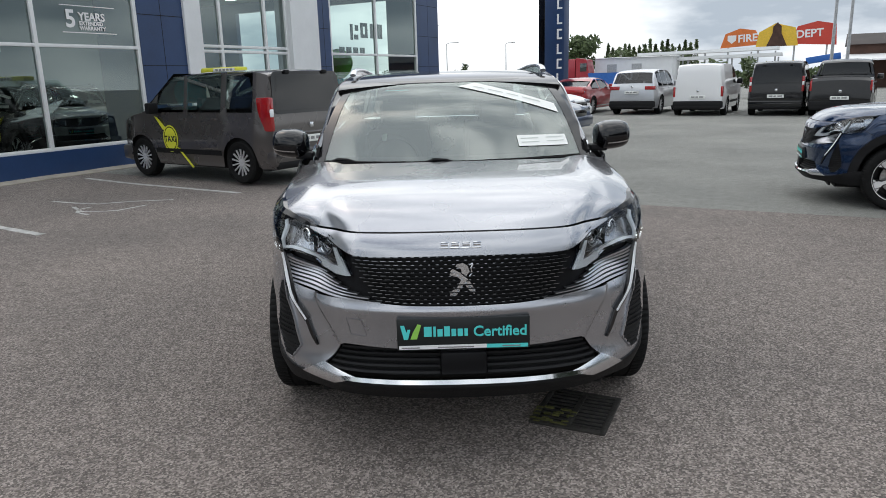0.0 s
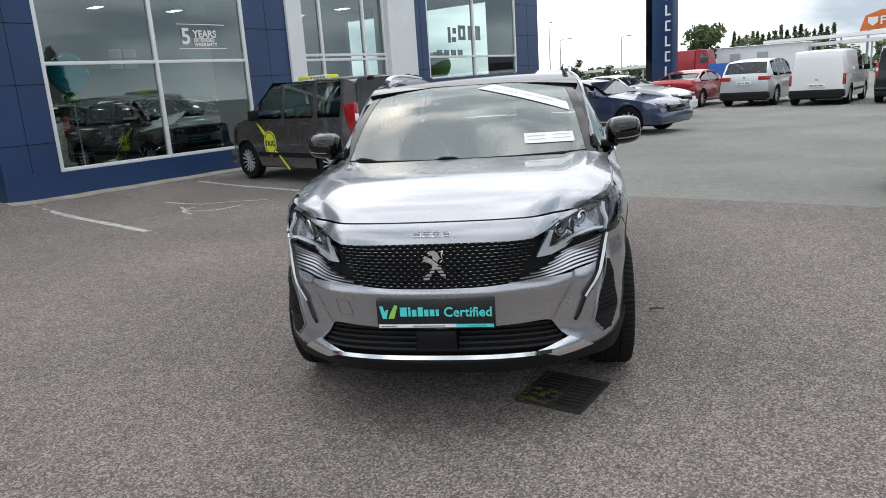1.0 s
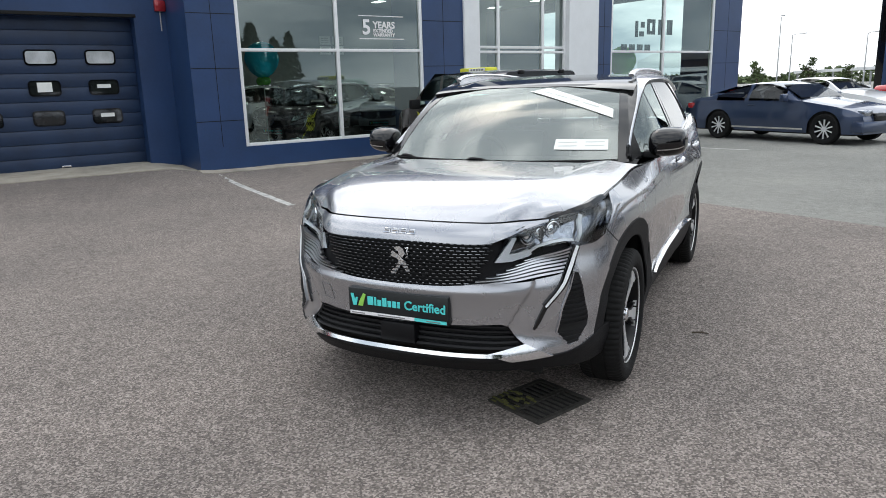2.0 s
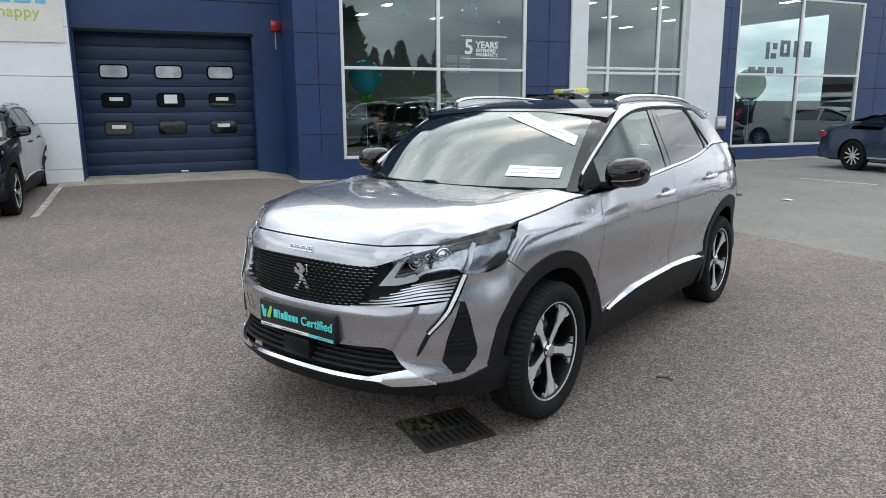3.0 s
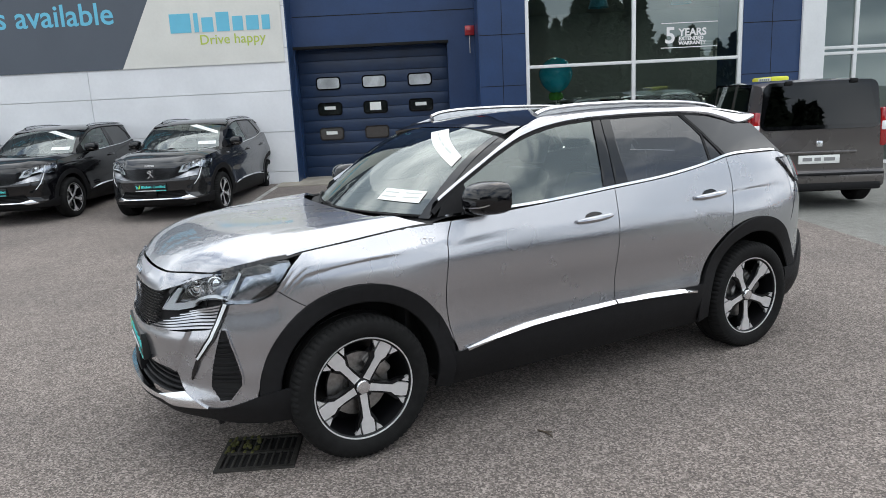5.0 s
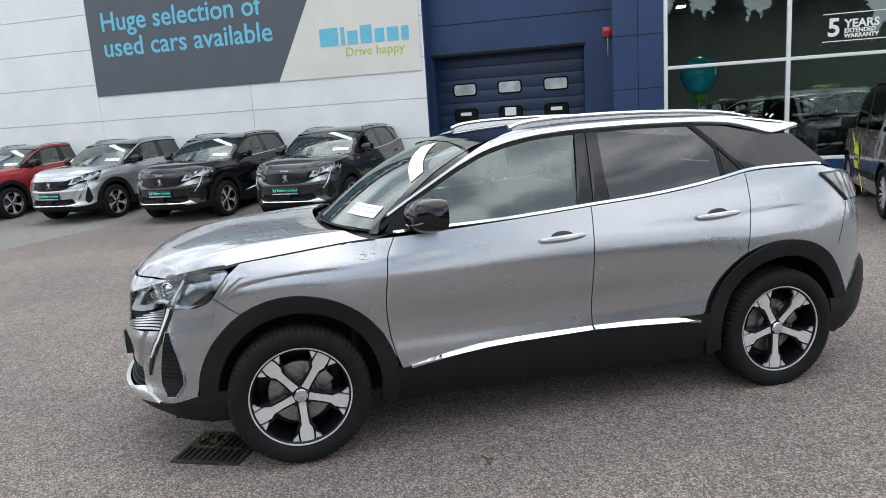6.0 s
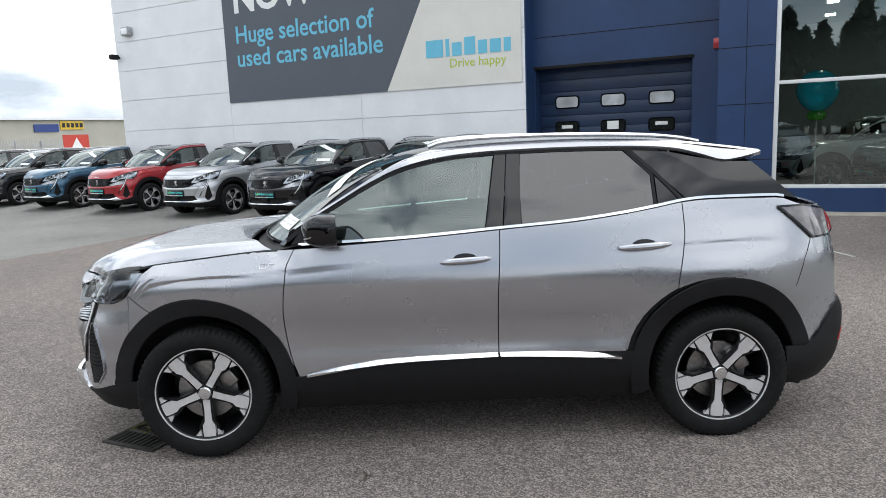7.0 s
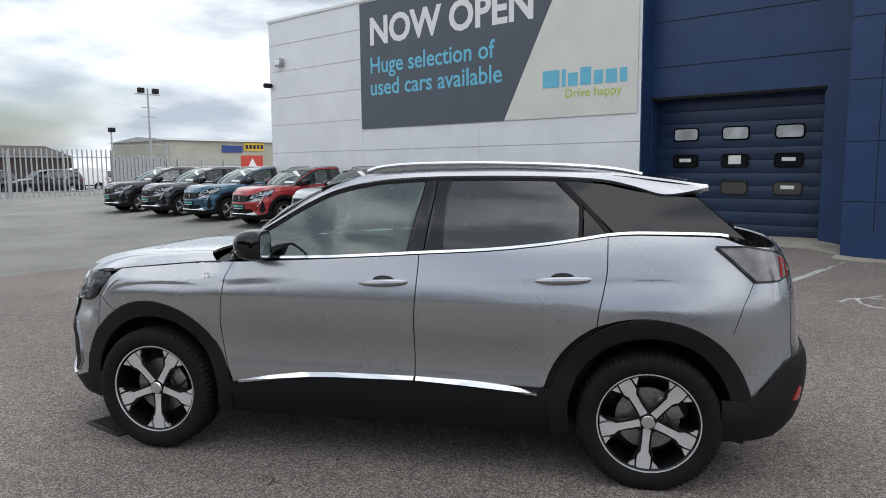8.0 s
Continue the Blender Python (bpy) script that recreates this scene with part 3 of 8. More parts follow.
def side_panel(y0, y1, sgn, lean0=None, lean1=None, gap=0.0025, off=0.0, depth=0.014):
    """A panel of the painted side from y0 to y1; lean bends its upright seams with height."""
    cols = side_columns(y0, y1)
    w = y1 - y0

    def f(y, v):
        zl, zh = low_line(y) + 0.002, TOP_LINE(y) - 0.004
        if y < -0.235:
            zh = min(zh, 0.870 + 1.30 * (y + 0.36))
        z = zl + (zh - zl) * v
        k = (y - y0) / w
        yy = y + (lean0(z) * (1 - k) if lean0 else 0) + (lean1(z) * k if lean1 else 0) + gap * (1 - 2 * k)
        p = body(arc_of(yy), z, off)
        return Vector((p.x * sgn, p.y, p.z))
    return sheet(f, cols, steps(0, 1, 56 if y0 < 0 or y0 > 2 else 40), -depth * sgn)


def front_sheet(a0, a1, na, zlo, zhi, nz, off=0.0, depth=0.0, bm=None):
    def f(a, v):
        lo, hi = zlo(abs(a)), zhi(abs(a))
        o = off(abs(a)) if callable(off) else off
        return body(a, lo + (hi - lo) * v, o)
    return sheet(f, steps(a0, a1, na), steps(0, 1, nz), -depth, bm)


def ribbon(pts, width, off, bm=None, thick=0.004, sgn=1):
    """A raised strip on the skin along (arc, z) points; width is a number or one per point."""
    bm = bm or bmesh.new()
    rows = []
    for i, (a, z) in enumerate(pts):
        a0, z0 = pts[max(0, i - 1)]
        a1, z1 = pts[min(len(pts) - 1, i + 1)]
        t = Vector((a1 - a0, z1 - z0)).normalized()
        w = (width[i] if isinstance(width, (list, tuple)) else width) / 2
        na, nz = -t.y * w, t.x * w
        row = []
        for da, dz, o in ((-na, -nz, off - thick), (-na, -nz, off), (na, nz, off), (na, nz, off - thick)):
            p = body(a + da, z + dz, o)
            row.append(bm.verts.new((p.x * sgn, p.y, p.z)))
        rows.append(row)
    for r, q in zip(rows, rows[1:]):
        for k in range(3):
            bm.faces.new([r[k], r[k + 1], q[k + 1], q[k]])
    bm.faces.new(rows[0])
    bm.faces.new(rows[-1][::-1])
    return bm


def dense(pts, n=6):
    out = []
    for (a0, b0), (a1, b1) in zip(pts, pts[1:]):
        out += [(a0 + (a1 - a0) * i / n, b0 + (b1 - b0) * i / n) for i in range(n)]
    return out + [pts[-1]]


def skin_patch(poly, off, sgn, bm=None, thick=0.006, n=14, tilt=0.0):
    """A filled outline of (arc, z) points laid on the skin, following its curve."""
    bm = bm or bmesh.new()
    a0, a1 = min(p[0] for p in poly), max(p[0] for p in poly)
    k = len(poly)

    def span(a):
        hits = []
        for i in range(k):
            (pa, pz), (qa, qz) = poly[i], poly[(i + 1) % k]
            if abs(pa - qa) > 1e-9 and min(pa, qa) - 1e-9 <= a <= max(pa, qa) + 1e-9:
                hits.append(pz + (qz - pz) * (a - pa) / (qa - pa))
        return min(hits), max(hits)
    cols = sorted({round(v, 5) for v in steps(a0 + 1e-4, a1 - 1e-4, n)} | {round(p[0], 5) for p in poly if a0 + 1e-4 < p[0] < a1 - 1e-4})

    def f(a, v):
        lo, hi = span(a)
        p = body(a, lo + (hi - lo) * v, off + tilt * (1 - v))
        return Vector((p.x * sgn, p.y, p.z))
    return sheet(f, cols, steps(0, 1, 4), -thick * sgn, bm)


# upper body: the plane of the side windows, the pillars and the roof
SIDE_X = spline([(1.0, 0.905), (1.10, 0.868), (1.2, 0.828), (1.3, 0.782), (1.4, 0.732), (1.5, 0.680), (1.56, 0.645), (1.62, 0.605)])


def cabin(y, z, off=0.0):
    taper = 0.10 * sstep(2.25, 3.35, y) + 0.105 * sstep(1.15, 0.42, y)
    return Vector((SIDE_X(z) - taper + off, y, z + off * 0.45))


ROOF_EDGE = spline([(0.36, 1.095), (0.51, 1.215), (0.73, 1.358), (0.88, 1.440), (1.03, 1.497), (1.18, 1.529), (1.33, 1.547), (1.62, 1.563), (1.92, 1.567), (2.2, 1.559), (2.5, 1.541), (2.76, 1.51), (2.95, 1.482)])
GLASS_TOP = spline([(0.44, 1.095), (0.58, 1.204), (0.70, 1.272), (0.88, 1.374), (1.03, 1.443), (1.18, 1.482), (1.33, 1.506), (1.62, 1.522), (1.91, 1.526), (2.2, 1.522), (2.40, 1.512), (2.6, 1.47), (2.754, 1.428)])


def cabin_patch(poly, off, sgn, n=16, thick=0.006, bm=None, lean=0.0):
    k = len(poly)
    y0, y1 = min(p[0] for p in poly), max(p[0] for p in poly)

    def span(y):
        hits = []
        for i in range(k):
            (pa, pz), (qa, qz) = poly[i], poly[(i + 1) % k]
            if abs(pa - qa) > 1e-9 and min(pa, qa) - 1e-9 <= y <= max(pa, qa) + 1e-9:
                hits.append(pz + (qz - pz) * (y - pa) / (qa - pa))
        return min(hits), max(hits)
    cols = sorted({round(v, 5) for v in steps(y0 + 1e-4, y1 - 1e-4, n)} | {round(p[0], 5) for p in poly if y0 + 1e-4 < p[0] < y1 - 1e-4})

    def f(y, v):
        lo, hi = span(y)
        p = cabin(y, lo + (hi - lo) * v, off)
        return Vector(((p.x - lean * (v - 0.3)) * sgn, p.y, p.z))
    return sheet(f, cols, steps(0, 1, 6), -thick * sgn, bm)


def cabin_ribbon(pts, width, off, sgn, thick=0.01, bm=None, lean=0.0):
    bm = bm or bmesh.new()
    rows = []
    for i, (y, z) in enumerate(pts):
        y0, z0 = pts[max(0, i - 1)]
        y1, z1 = pts[min(len(pts) - 1, i + 1)]
        t = Vector((y1 - y0, z1 - z0)).normalized()
        w = (width[i] if isinstance(width, (list, tuple)) else width) / 2
        row = []
        for s, o in ((-1, off - thick), (-0.85, off), (0.85, off), (1, off - thick)):
            p = cabin(y - t.y * w * s, z + t.x * w * s, o)
            row.append(bm.verts.new(((p.x - lean * s * 0.5) * sgn, p.y, p.z)))
        rows.append(row)
    for r, q in zip(rows, rows[1:]):
        for k in range(3):
            bm.faces.new([r[k], r[k + 1], q[k + 1], q[k]])
    bm.faces.new(rows[0])
    bm.faces.new(rows[-1][::-1])
    return bm


def screen(u, v, off=0.0):
    """The windscreen: u from side to side (-1 to 1), v from its foot to the roof."""
    x = u * (0.735 + (0.600 - 0.735) * v)
    y = (0.22 + 0.22 * u * u) * (1 - v) + (0.95 + 0.09 * u * u) * v
    z = 1.096 * (1 - v) + (1.505 - 0.012 * u * u) * v + 0.055 * math.sin(math.pi * v)
    return Vector((x, y - off * 0.5, z + off))


ROOF_MID = spline([(0.93, 1.498), (1.1, 1.535), (1.3, 1.562), (1.6, 1.580), (1.9, 1.584), (2.3, 1.574), (2.7, 1.545), (2.97, 1.505)])


def roof(u, y):
    xe = cabin(y, ROOF_EDGE(y)).x
    ze = ROOF_EDGE(y)
    z = ze + (ROOF_MID(y) - ze) * (1 - abs(u) ** 2.4)
    return Vector((u * xe, y, z))


def wheel_mesh(root, at, sgn, spin, mats):
    """Tyre, black rim, five machined double spokes, hub cap, brake disc; the face looks to +x (times sgn)."""
    w = new("wheel")
    w.parent = root
    w.matrix_basis = Matrix.Translation(at) @ pose(0, 0, 0, 0, 0, 0 if sgn > 0 else 180) @ pose(0, 0, 0, spin)
    R = TYRE_R
    prof = [(0.243, 0.085), (0.254, 0.098), (0.27, 0.108), (0.30, 0.110), (0.325, 0.104), (0.338, 0.094), (R, 0.075), (R, 0.04), (R - 0.006, 0.038), (R - 0.006, 0.03), (R, 0.028),
            (R, -0.028), (R - 0.006, -0.03), (R - 0.006, -0.038), (R, -0.04), (R, -0.075), (0.335, -0.1), (0.29, -0.11), (0.245, -0.09)]
    bm = bmesh.new()
    rings = []
    for k in range(216):
        a = 2 * math.pi * k / 216
        notch = 0.009 if k % 3 == 0 else 0.0
        ring = []
        for r, h in prof:
            rr = r - (notch if 0.06 < abs(h) < 0.101 and r > 0.33 else 0.0)
            ring.append(bm.verts.new((h, rr * math.cos(a), rr * math.sin(a))))
        rings.append(ring)
    for k in range(216):
        p, q = rings[k], rings[(k + 1) % 216]
        for j in range(len(prof) - 1):
            bm.faces.new([p[j], p[j + 1], q[j + 1], q[j]])
    part("tyre", bm, mats["rubber"], w)
    part("rim", lathe([(0.247, 0.086), (0.240, 0.090), (0.234, 0.086), (0.230, 0.072), (0.222, 0.02), (0.205, -0.08), (0.0, -0.085)], 60), mats["rim_black"], w)
    part("rim_lip", lathe([(0.2505, 0.082), (0.2475, 0.0945), (0.2420, 0.0935), (0.2400, 0.082)], 60), mats["rim_silver"], w, "machined bright rim edge")
    for k in range(5):
        rot = Matrix.Rotation(2 * math.pi * k / 5, 4, "X")
        bm = bmesh.new()
        outline = [(-0.019, 0.030), (-0.0165, 0.10), (-0.0185, 0.150), (-0.032, 0.172), (-0.0335, 0.205), (-0.0300, 0.2410), (0.0300, 0.2410), (0.0335, 0.205), (0.032, 0.172), (0.0185, 0.150), (0.0165, 0.10), (0.019, 0.030)]

        def place(u, v, wd, rot=rot):
            face = 0.060 + 0.150 * max(0.0, v - 0.05) * (v < 0.16) + (0.0165 + 0.06 * (v - 0.16)) * (v >= 0.16)
            return rot @ Vector((face - 0.022 + wd, u, v))
        prism(outline, place, 0.022, bm)
        part("spoke", bm, mats["rim_silver"], w, "machined bright spoke face")
        bm = bmesh.new()
        dark = [(-0.028, 0.030), (-0.026, 0.13), (-0.050, 0.175), (-0.064, 0.226), (-0.0445, 0.2335), (-0.0445, 0.175), (0.0445, 0.175), (0.0445, 0.2335), (0.064, 0.226), (0.050, 0.175), (0.026, 0.13), (0.028, 0.030)]
        prism(dark, lambda u, v, wd, rot=rot: rot @ Vector((0.030 + 0.02 * (v / 0.22) ** 2 + wd, u, v)), 0.030, bm)
        part("spoke_back", bm, mats["rim_black"], w, "black painted spoke back")
        wedge = [(0.0400, 0.2380), (0.078, 0.2280), (0.058, 0.206), (0.0430, 0.192)]
        for sg in (1, -1):
            part("spoke_tip", prism([(u * sg, v) for u, v in wedge], lambda u, v, wd, rot=rot: rot @ Vector((0.063 + wd, u, v)), 0.018), mats["rim_silver"], w)
        lug = Matrix.Rotation(2 * math.pi * (k + 0.5) / 5, 4, "X")
        bm = lathe([(0.011, 0.035), (0.011, 0.062), (0.008, 0.066), (0.0, 0.066)], 8)
        bmesh.ops.transform(bm, matrix=lug @ Matrix.Translation((0, 0, 0.052)), verts=bm.verts[:])
        part("wheel_nut", bm, mats["rim_black"], w)
    part("hub_cap", lathe([(0.034, 0.05), (0.034, 0.074), (0.030, 0.079), (0.0, 0.081)], 30), mats["satin"], w, "satin hub cap with a lion badge")
    part("brake_disc", lathe([(0.155, -0.02), (0.155, 0.004), (0.08, 0.004), (0.07, 0.02), (0.0, 0.02)], 40), mats["steel"], w)
    bm = bmesh.new()
    box(-0.045, 0.03, 0.085, 0.165, -0.07, 0.07, 0.012, bm)
    part("brake_caliper", bm, mats["steel"], w)
    return w


def family_car(name, m, paint, label, group="", spin=(39, 31)):
    """A five-door family car with a two-tone roof, modelled part by part."""
    root = thing(name, m, label, "car", group)
    P, c0 = M[paint], (0, 1.3, 0.6)
    sides = ((1, "left"), (-1, "right"))
    # --- inner liner, floor and wheel housings
    for sgn in (1, -1):
        ycols = side_columns(-0.36, 3.1)
        part("inner_side", sheet(lambda y, v: (lambda p: Vector((p.x * sgn, p.y, p.z)))(body(arc_of(y), low_line(y) + (TOP_LINE(y) - low_line(y) - 0.006) * v - (0.1 * v if y < -0.235 else 0), -0.022)), ycols, steps(0, 1, 6)), M["liner"], root, "dark inner panel")
        for h in HUBS:
            part("wheel_housing", sheet(lambda a, v: Vector((sgn * (0.60 + (body(arc_of(h + 0.445 * math.cos(a)), max(0.3, HUB_Z + 0.02 + 0.445 * math.sin(a))).x - 0.025 - 0.60) * v), h + 0.445 * math.cos(a), HUB_Z + 0.02 + 0.445 * math.sin(a))), steps(-0.25, math.pi + 0.25, 20), [0, 1]), M["liner"], root, "black wheel housing")
    part("floor_pan", box(-0.56, 0.56, -0.55, 3.2, 0.20, 0.24), M["liner"], root, "black underbody")
    part("side_member", box(-0.70, 0.70, 0.47, 2.2, 0.24, 0.29), M["liner"], root)
    for h in HUBS:
        part("axle_housing", box(-0.60, 0.60, h - 0.45, h + 0.45, 0.24, 0.85), M["liner"], root)
    part("radiator_panel", box(-0.60, 0.60, -0.62, -0.60, 0.22, 0.90), M["liner"], root)
    part("bulkhead", box(-0.76, 0.76, 0.28, 0.30, 0.22, 1.04), M["liner"], root)
    # --- painted panels
    seam_a = lambda z: -0.030 * math.exp(-((z - 0.74) / 0.2) ** 2) + 0.045 * sstep(0.98, 1.12, z) + 0.02 * sstep(0.6, 0.42, z)
    seam_b = lambda z: 0.018 * sstep(0.75, 1.15, z)
    seam_c = lambda z: -0.045 * sstep(1.12, 0.80, z)
    for sgn, sd in sides:
        fender = part("front_wing", side_panel(-0.3625, 0.473, sgn, None, seam_a), P, root, "", c0)
        fd = part("front_door", side_panel(0.473, 1.525, sgn, seam_a, seam_b), P, root, "", c0)
        rd = part("rear_door", side_panel(1.525, 2.478, sgn, seam_b, seam_c), P, root, "", c0)
        part("rear_wing", side_panel(2.478, 3.355, sgn, seam_c, None), P, root, "", c0)
        for door, yh, zh, ln in ((fd, 1.365, 1.003, 0.245), (rd, 2.268, 1.040, 0.26)):
            a0, a1 = arc_of(yh - ln / 2), arc_of(yh + ln / 2)
            am = (a0 + a1) / 2
            # No recess is cut: a black oval on the skin paints its shade.
            shade_oval = [(am + 0.060 * math.cos(q), zh + 0.006 + 0.027 * math.sin(q)) for q in steps(0, 2 * math.pi, 24)[:-1]]
            part("handle_cup", skin_patch(shade_oval, 0.0045, sgn, thick=0.004), M["gloss_black"], door, "black oval painted as the shade behind the handle", c0)
            bm = bmesh.new()
            pts = []
            for i, t in enumerate(steps(0, 1, 12)):
                lift = 0.010 + 0.020 * math.sin(math.pi * t) ** 0.6
                p = body(a0 + (a1 - a0) * t, zh + 0.012 * (t - 0.5), lift)
                pts.append((p.x * sgn, p.y, p.z))
            rr = [0.009 + 0.009 * math.sin(math.pi * min(1, max(0, t))) ** 0.5 for t in steps(0, 1, 12)]
            tube(pts, rr, 10, bm)
            handle = part("handle", bm, P, door, "", c0)
            line = [(a0 + (a1 - a0) * t, zh + 0.016 + 0.012 * (t - 0.5)) for t in steps(0.12, 0.95, 8)]
        # chrome strip along the window sill
        belt = [(y, TOP_LINE(y) + 0.002) for y in steps(0.52, 3.04, 60)]
        part("sill_moulding", cabin_ribbon(belt, 0.015, 0.012, sgn, 0.02), M["chrome"], root, "bright chrome moulding under the windows", c0)
        # black sill cladding
        def clad(y, v):
            zt = low_line(y)
            z = 0.235 + (zt - 0.235) * v
            p = body(arc_of(y), z, 0.006 - 0.035 * (1 - v) ** 2)
            return Vector((p.x * sgn, p.y, p.z))
        part("sill_cladding", sheet(clad, [y for y in side_columns(0.40, 2.28)], steps(0, 1, 6), -0.02 * sgn), M["black_plastic"], root, "matt black plastic sill cladding", c0)
        # bright blade on the lower door edge
        blade_f = [(0.545, 0.440), (0.70, 0.456), (0.95, 0.483), (1.10, 0.491), (1.519, 0.500), (1.519, 0.517), (1.10, 0.512), (0.90, 0.500), (0.72, 0.473)]
        blade_r = [(1.531, 0.500), (1.75, 0.491), (2.00, 0.476), (2.15, 0.474), (2.02, 0.498), (1.80, 0.512), (1.531, 0.517)]
        for nm, pl in (("door_blade", blade_f), ("door_blade", blade_r)):
            part(nm, skin_patch([(arc_of(y), z) for y, z in pl], 0.006, sgn, thick=0.012, tilt=0.016), M["chrome"], root, "bright metal blade along the lower door edge", c0)
        # wheel arch cladding
        for h, ro, hz in ARCHES:
            def ring(t, v, h=h, ro=ro, hz=hz):
                a = t
                r = 0.388 + (ro - 0.388) * v
                y, z = h + r * math.cos(a), hz + r * math.sin(a)
                p = body(arc_of(y), max(z, 0.2), 0.003 if 0.05 < v < 0.97 else -0.002)
                return Vector((p.x * sgn, p.y, z))
            part("arch_cladding", sheet(ring, steps(-0.28, math.pi + 0.28, 44), [0, 0.06, 0.3, 0.6, 0.85, 0.96, 1.0], 0.03 * sgn), M["black_plastic"], root, "matt black plastic wheel arch", c0)
        # rear lamp
        lamp = [(2.985, 1.206), (3.05, 1.150), (3.165, 1.045), (3.28, 1.045), (3.40, 1.10), (3.36, 1.160), (3.27, 1.185), (3.14, 1.207)]
        rl = part("rear_lamp", skin_patch([(arc_of(y), z) for y, z in lamp], 0.012, sgn, thick=0.02), M["smoke_lens"], root, "smoked rear lamp with red claws", c0)
        part("lamp_edge", ribbon(dense([(arc_of(y), z) for y, z in lamp + [lamp[0]]], 3), 0.010, 0.0135, None, 0.01, sgn), M["gloss_black"], rl, "black rim of the lamp", c0)
        part("panel_seam", ribbon(dense([(arc_of(3.155), 1.035), (arc_of(3.10), 0.935), (arc_of(3.055), 0.80)], 5), 0.003, 0.0012, None, 0.003, sgn), M["liner"], root, "thin seam between wing and bumper", c0)
        for q in (1, 2):
            y0 = 3.26 + q * 0.04
            part("light_claw", ribbon(dense([(arc_of(y0), 1.065), (arc_of(y0 + 0.02), 1.155)]), 0.014, 0.016, None, 0.004, sgn), M["red_lens"], rl, "red light claw", c0)
    # --- tail
    back = [a for a in steps(arc_of(3.360), 2 * ARC_END - arc_of(3.360), 40)]
    fold = lambda a: a if a <= ARC_END else a - 2 * ARC_END
    tl = lambda a: TOP_LINE(plan_at(a)[1]) - 0.004
    ll = lambda a: low_line(plan_at(a)[1])
    part("tailgate", sheet(lambda a, v: body(fold(a), ll(fold(a)) + (tl(fold(a)) - ll(fold(a))) * v), back, steps(0, 1, 16), -0.012), P, root, "", c0)
    part("rear_bumper", sheet(lambda a, v: body(fold(a), 0.27 + (rear_edge(plan_at(fold(a))[1]) + 0.01 - 0.27) * v, 0.012 + 0.012 * math.sin(math.pi * v)),
                              [a for a in steps(arc_of(3.02), 2 * ARC_END - arc_of(3.02), 40)], steps(0, 1, 10), -0.02), M["black_plastic"], root, "matt black rear bumper", c0)
    for sgn in (1, -1):
        part("reflector", skin_patch([(arc_of(3.345), 0.465), (arc_of(3.375), 0.46), (arc_of(3.38), 0.52), (arc_of(3.365), 0.53)], 0.028, sgn, thick=0.006, n=4), M["red_lens"], root, "small red rear reflector", c0)
    # --- bonnet
    rim_z = spline([(0.0, 0.938), (0.4, 0.937), (0.62, 0.936), (0.82, 0.940), (0.90, 0.957), (1.0, 0.977), (1.10, 0.995), (1.22, 1.016)])

    def rim(a):
        y = plan_at(a)[1]
        z = rim_z(abs(a)) if abs(a) < 1.2 else max(rim_z(1.22), TOP_LINE(y))
        return body(a, z, -0.004)
    a_front, a_back = 0.84, arc_of(0.385)

    def side_rim(w):
        return rim(a_front + (a_back - a_front) * w)
    front_x = rim(a_front).x

    def hood_z(u, w):
        au = abs(u)
        zf = 0.938 + 0.002 * au ** 3
        zr = 1.112 - 0.020 * au ** 5
        z = zf + (zr - zf) * RISE(w)
        z += 0.008 * math.exp(-((au - 0.80) / 0.075) ** 2) * sstep(0.12, 0.5, w)
        z -= 0.010 * sstep(0.70, 0.61, au) * sstep(0.30, 0.70, w)
        return z
    RISE = spline([(0.0, 0.0), (0.05, 0.25), (0.12, 0.46), (0.22, 0.64), (0.36, 0.80), (0.55, 0.91), (0.78, 0.97), (1.0, 1.0)])

    def hood2(u, w):
        au = abs(u)
        f, s_ = rim(a_front * au), side_rim(w)
        y = f.y + (0.185 - f.y) * w
        y += (s_.y - (rim(a_front).y + (0.185 - rim(a_front).y) * w)) * au ** 3
        x = s_.x * (f.x / front_x)
        z = hood_z(u, w) + (s_.z - hood_z(1, w)) * au ** 3.5 + (f.z - hood_z(u, 0)) * (1 - w) ** 8 * (1 - au ** 3.5)
        return Vector((math.copysign(x, u), y, z))
    us = sorted({round(u, 4) for u in steps(-1, 1, 72)} | {-0.985, 0.985, -0.53, 0.53, -0.95, 0.95})
    part("bonnet", sheet(hood2, us, [0, 0.008, 0.02, 0.035, 0.055, 0.08, 0.12, 0.17, 0.23, 0.3, 0.38, 0.46, 0.54, 0.62, 0.7, 0.78, 0.86, 0.94, 1.0], -0.014), P, root, "", (0, -0.2, 0.4))
    # cowl under the windscreen
    part("cowl", sheet(lambda u, v: Vector((u * 0.80, 0.175 + 0.20 * u * u + 0.16 * v, 1.062 + 0.03 * v)), steps(-1, 1, 16), steps(0, 1, 3)), M["black_plastic"], root, "black plastic scuttle", c0)
    for sgn in (1, -1):
        gut = [rim(a) for a in steps(a_front, arc_of(0.42), 24)]
        part("bonnet_gutter", tube([(sgn * (p.x + 0.003), p.y, p.z - 0.009) for p in gut], 0.008, 6), M["gloss_black"], root, "black shut line beside the bonnet")
    # --- front face
    A = lambda pts: spline(pts)
    lip_low = A([(0, 0.853), (0.2, 0.852), (0.35, 0.850), (0.43, 0.852), (0.53, 0.872), (0.66, 0.904), (0.79, 0.929), (0.84, 0.935)])
    lip_high = A([(0, 0.934), (0.4, 0.933), (0.62, 0.932), (0.84, 0.937)])
    part("bonnet_lip", front_sheet(-0.84, 0.84, 120, lip_low, lip_high, 5, 0.004, 0.012), P, root, "", c0)
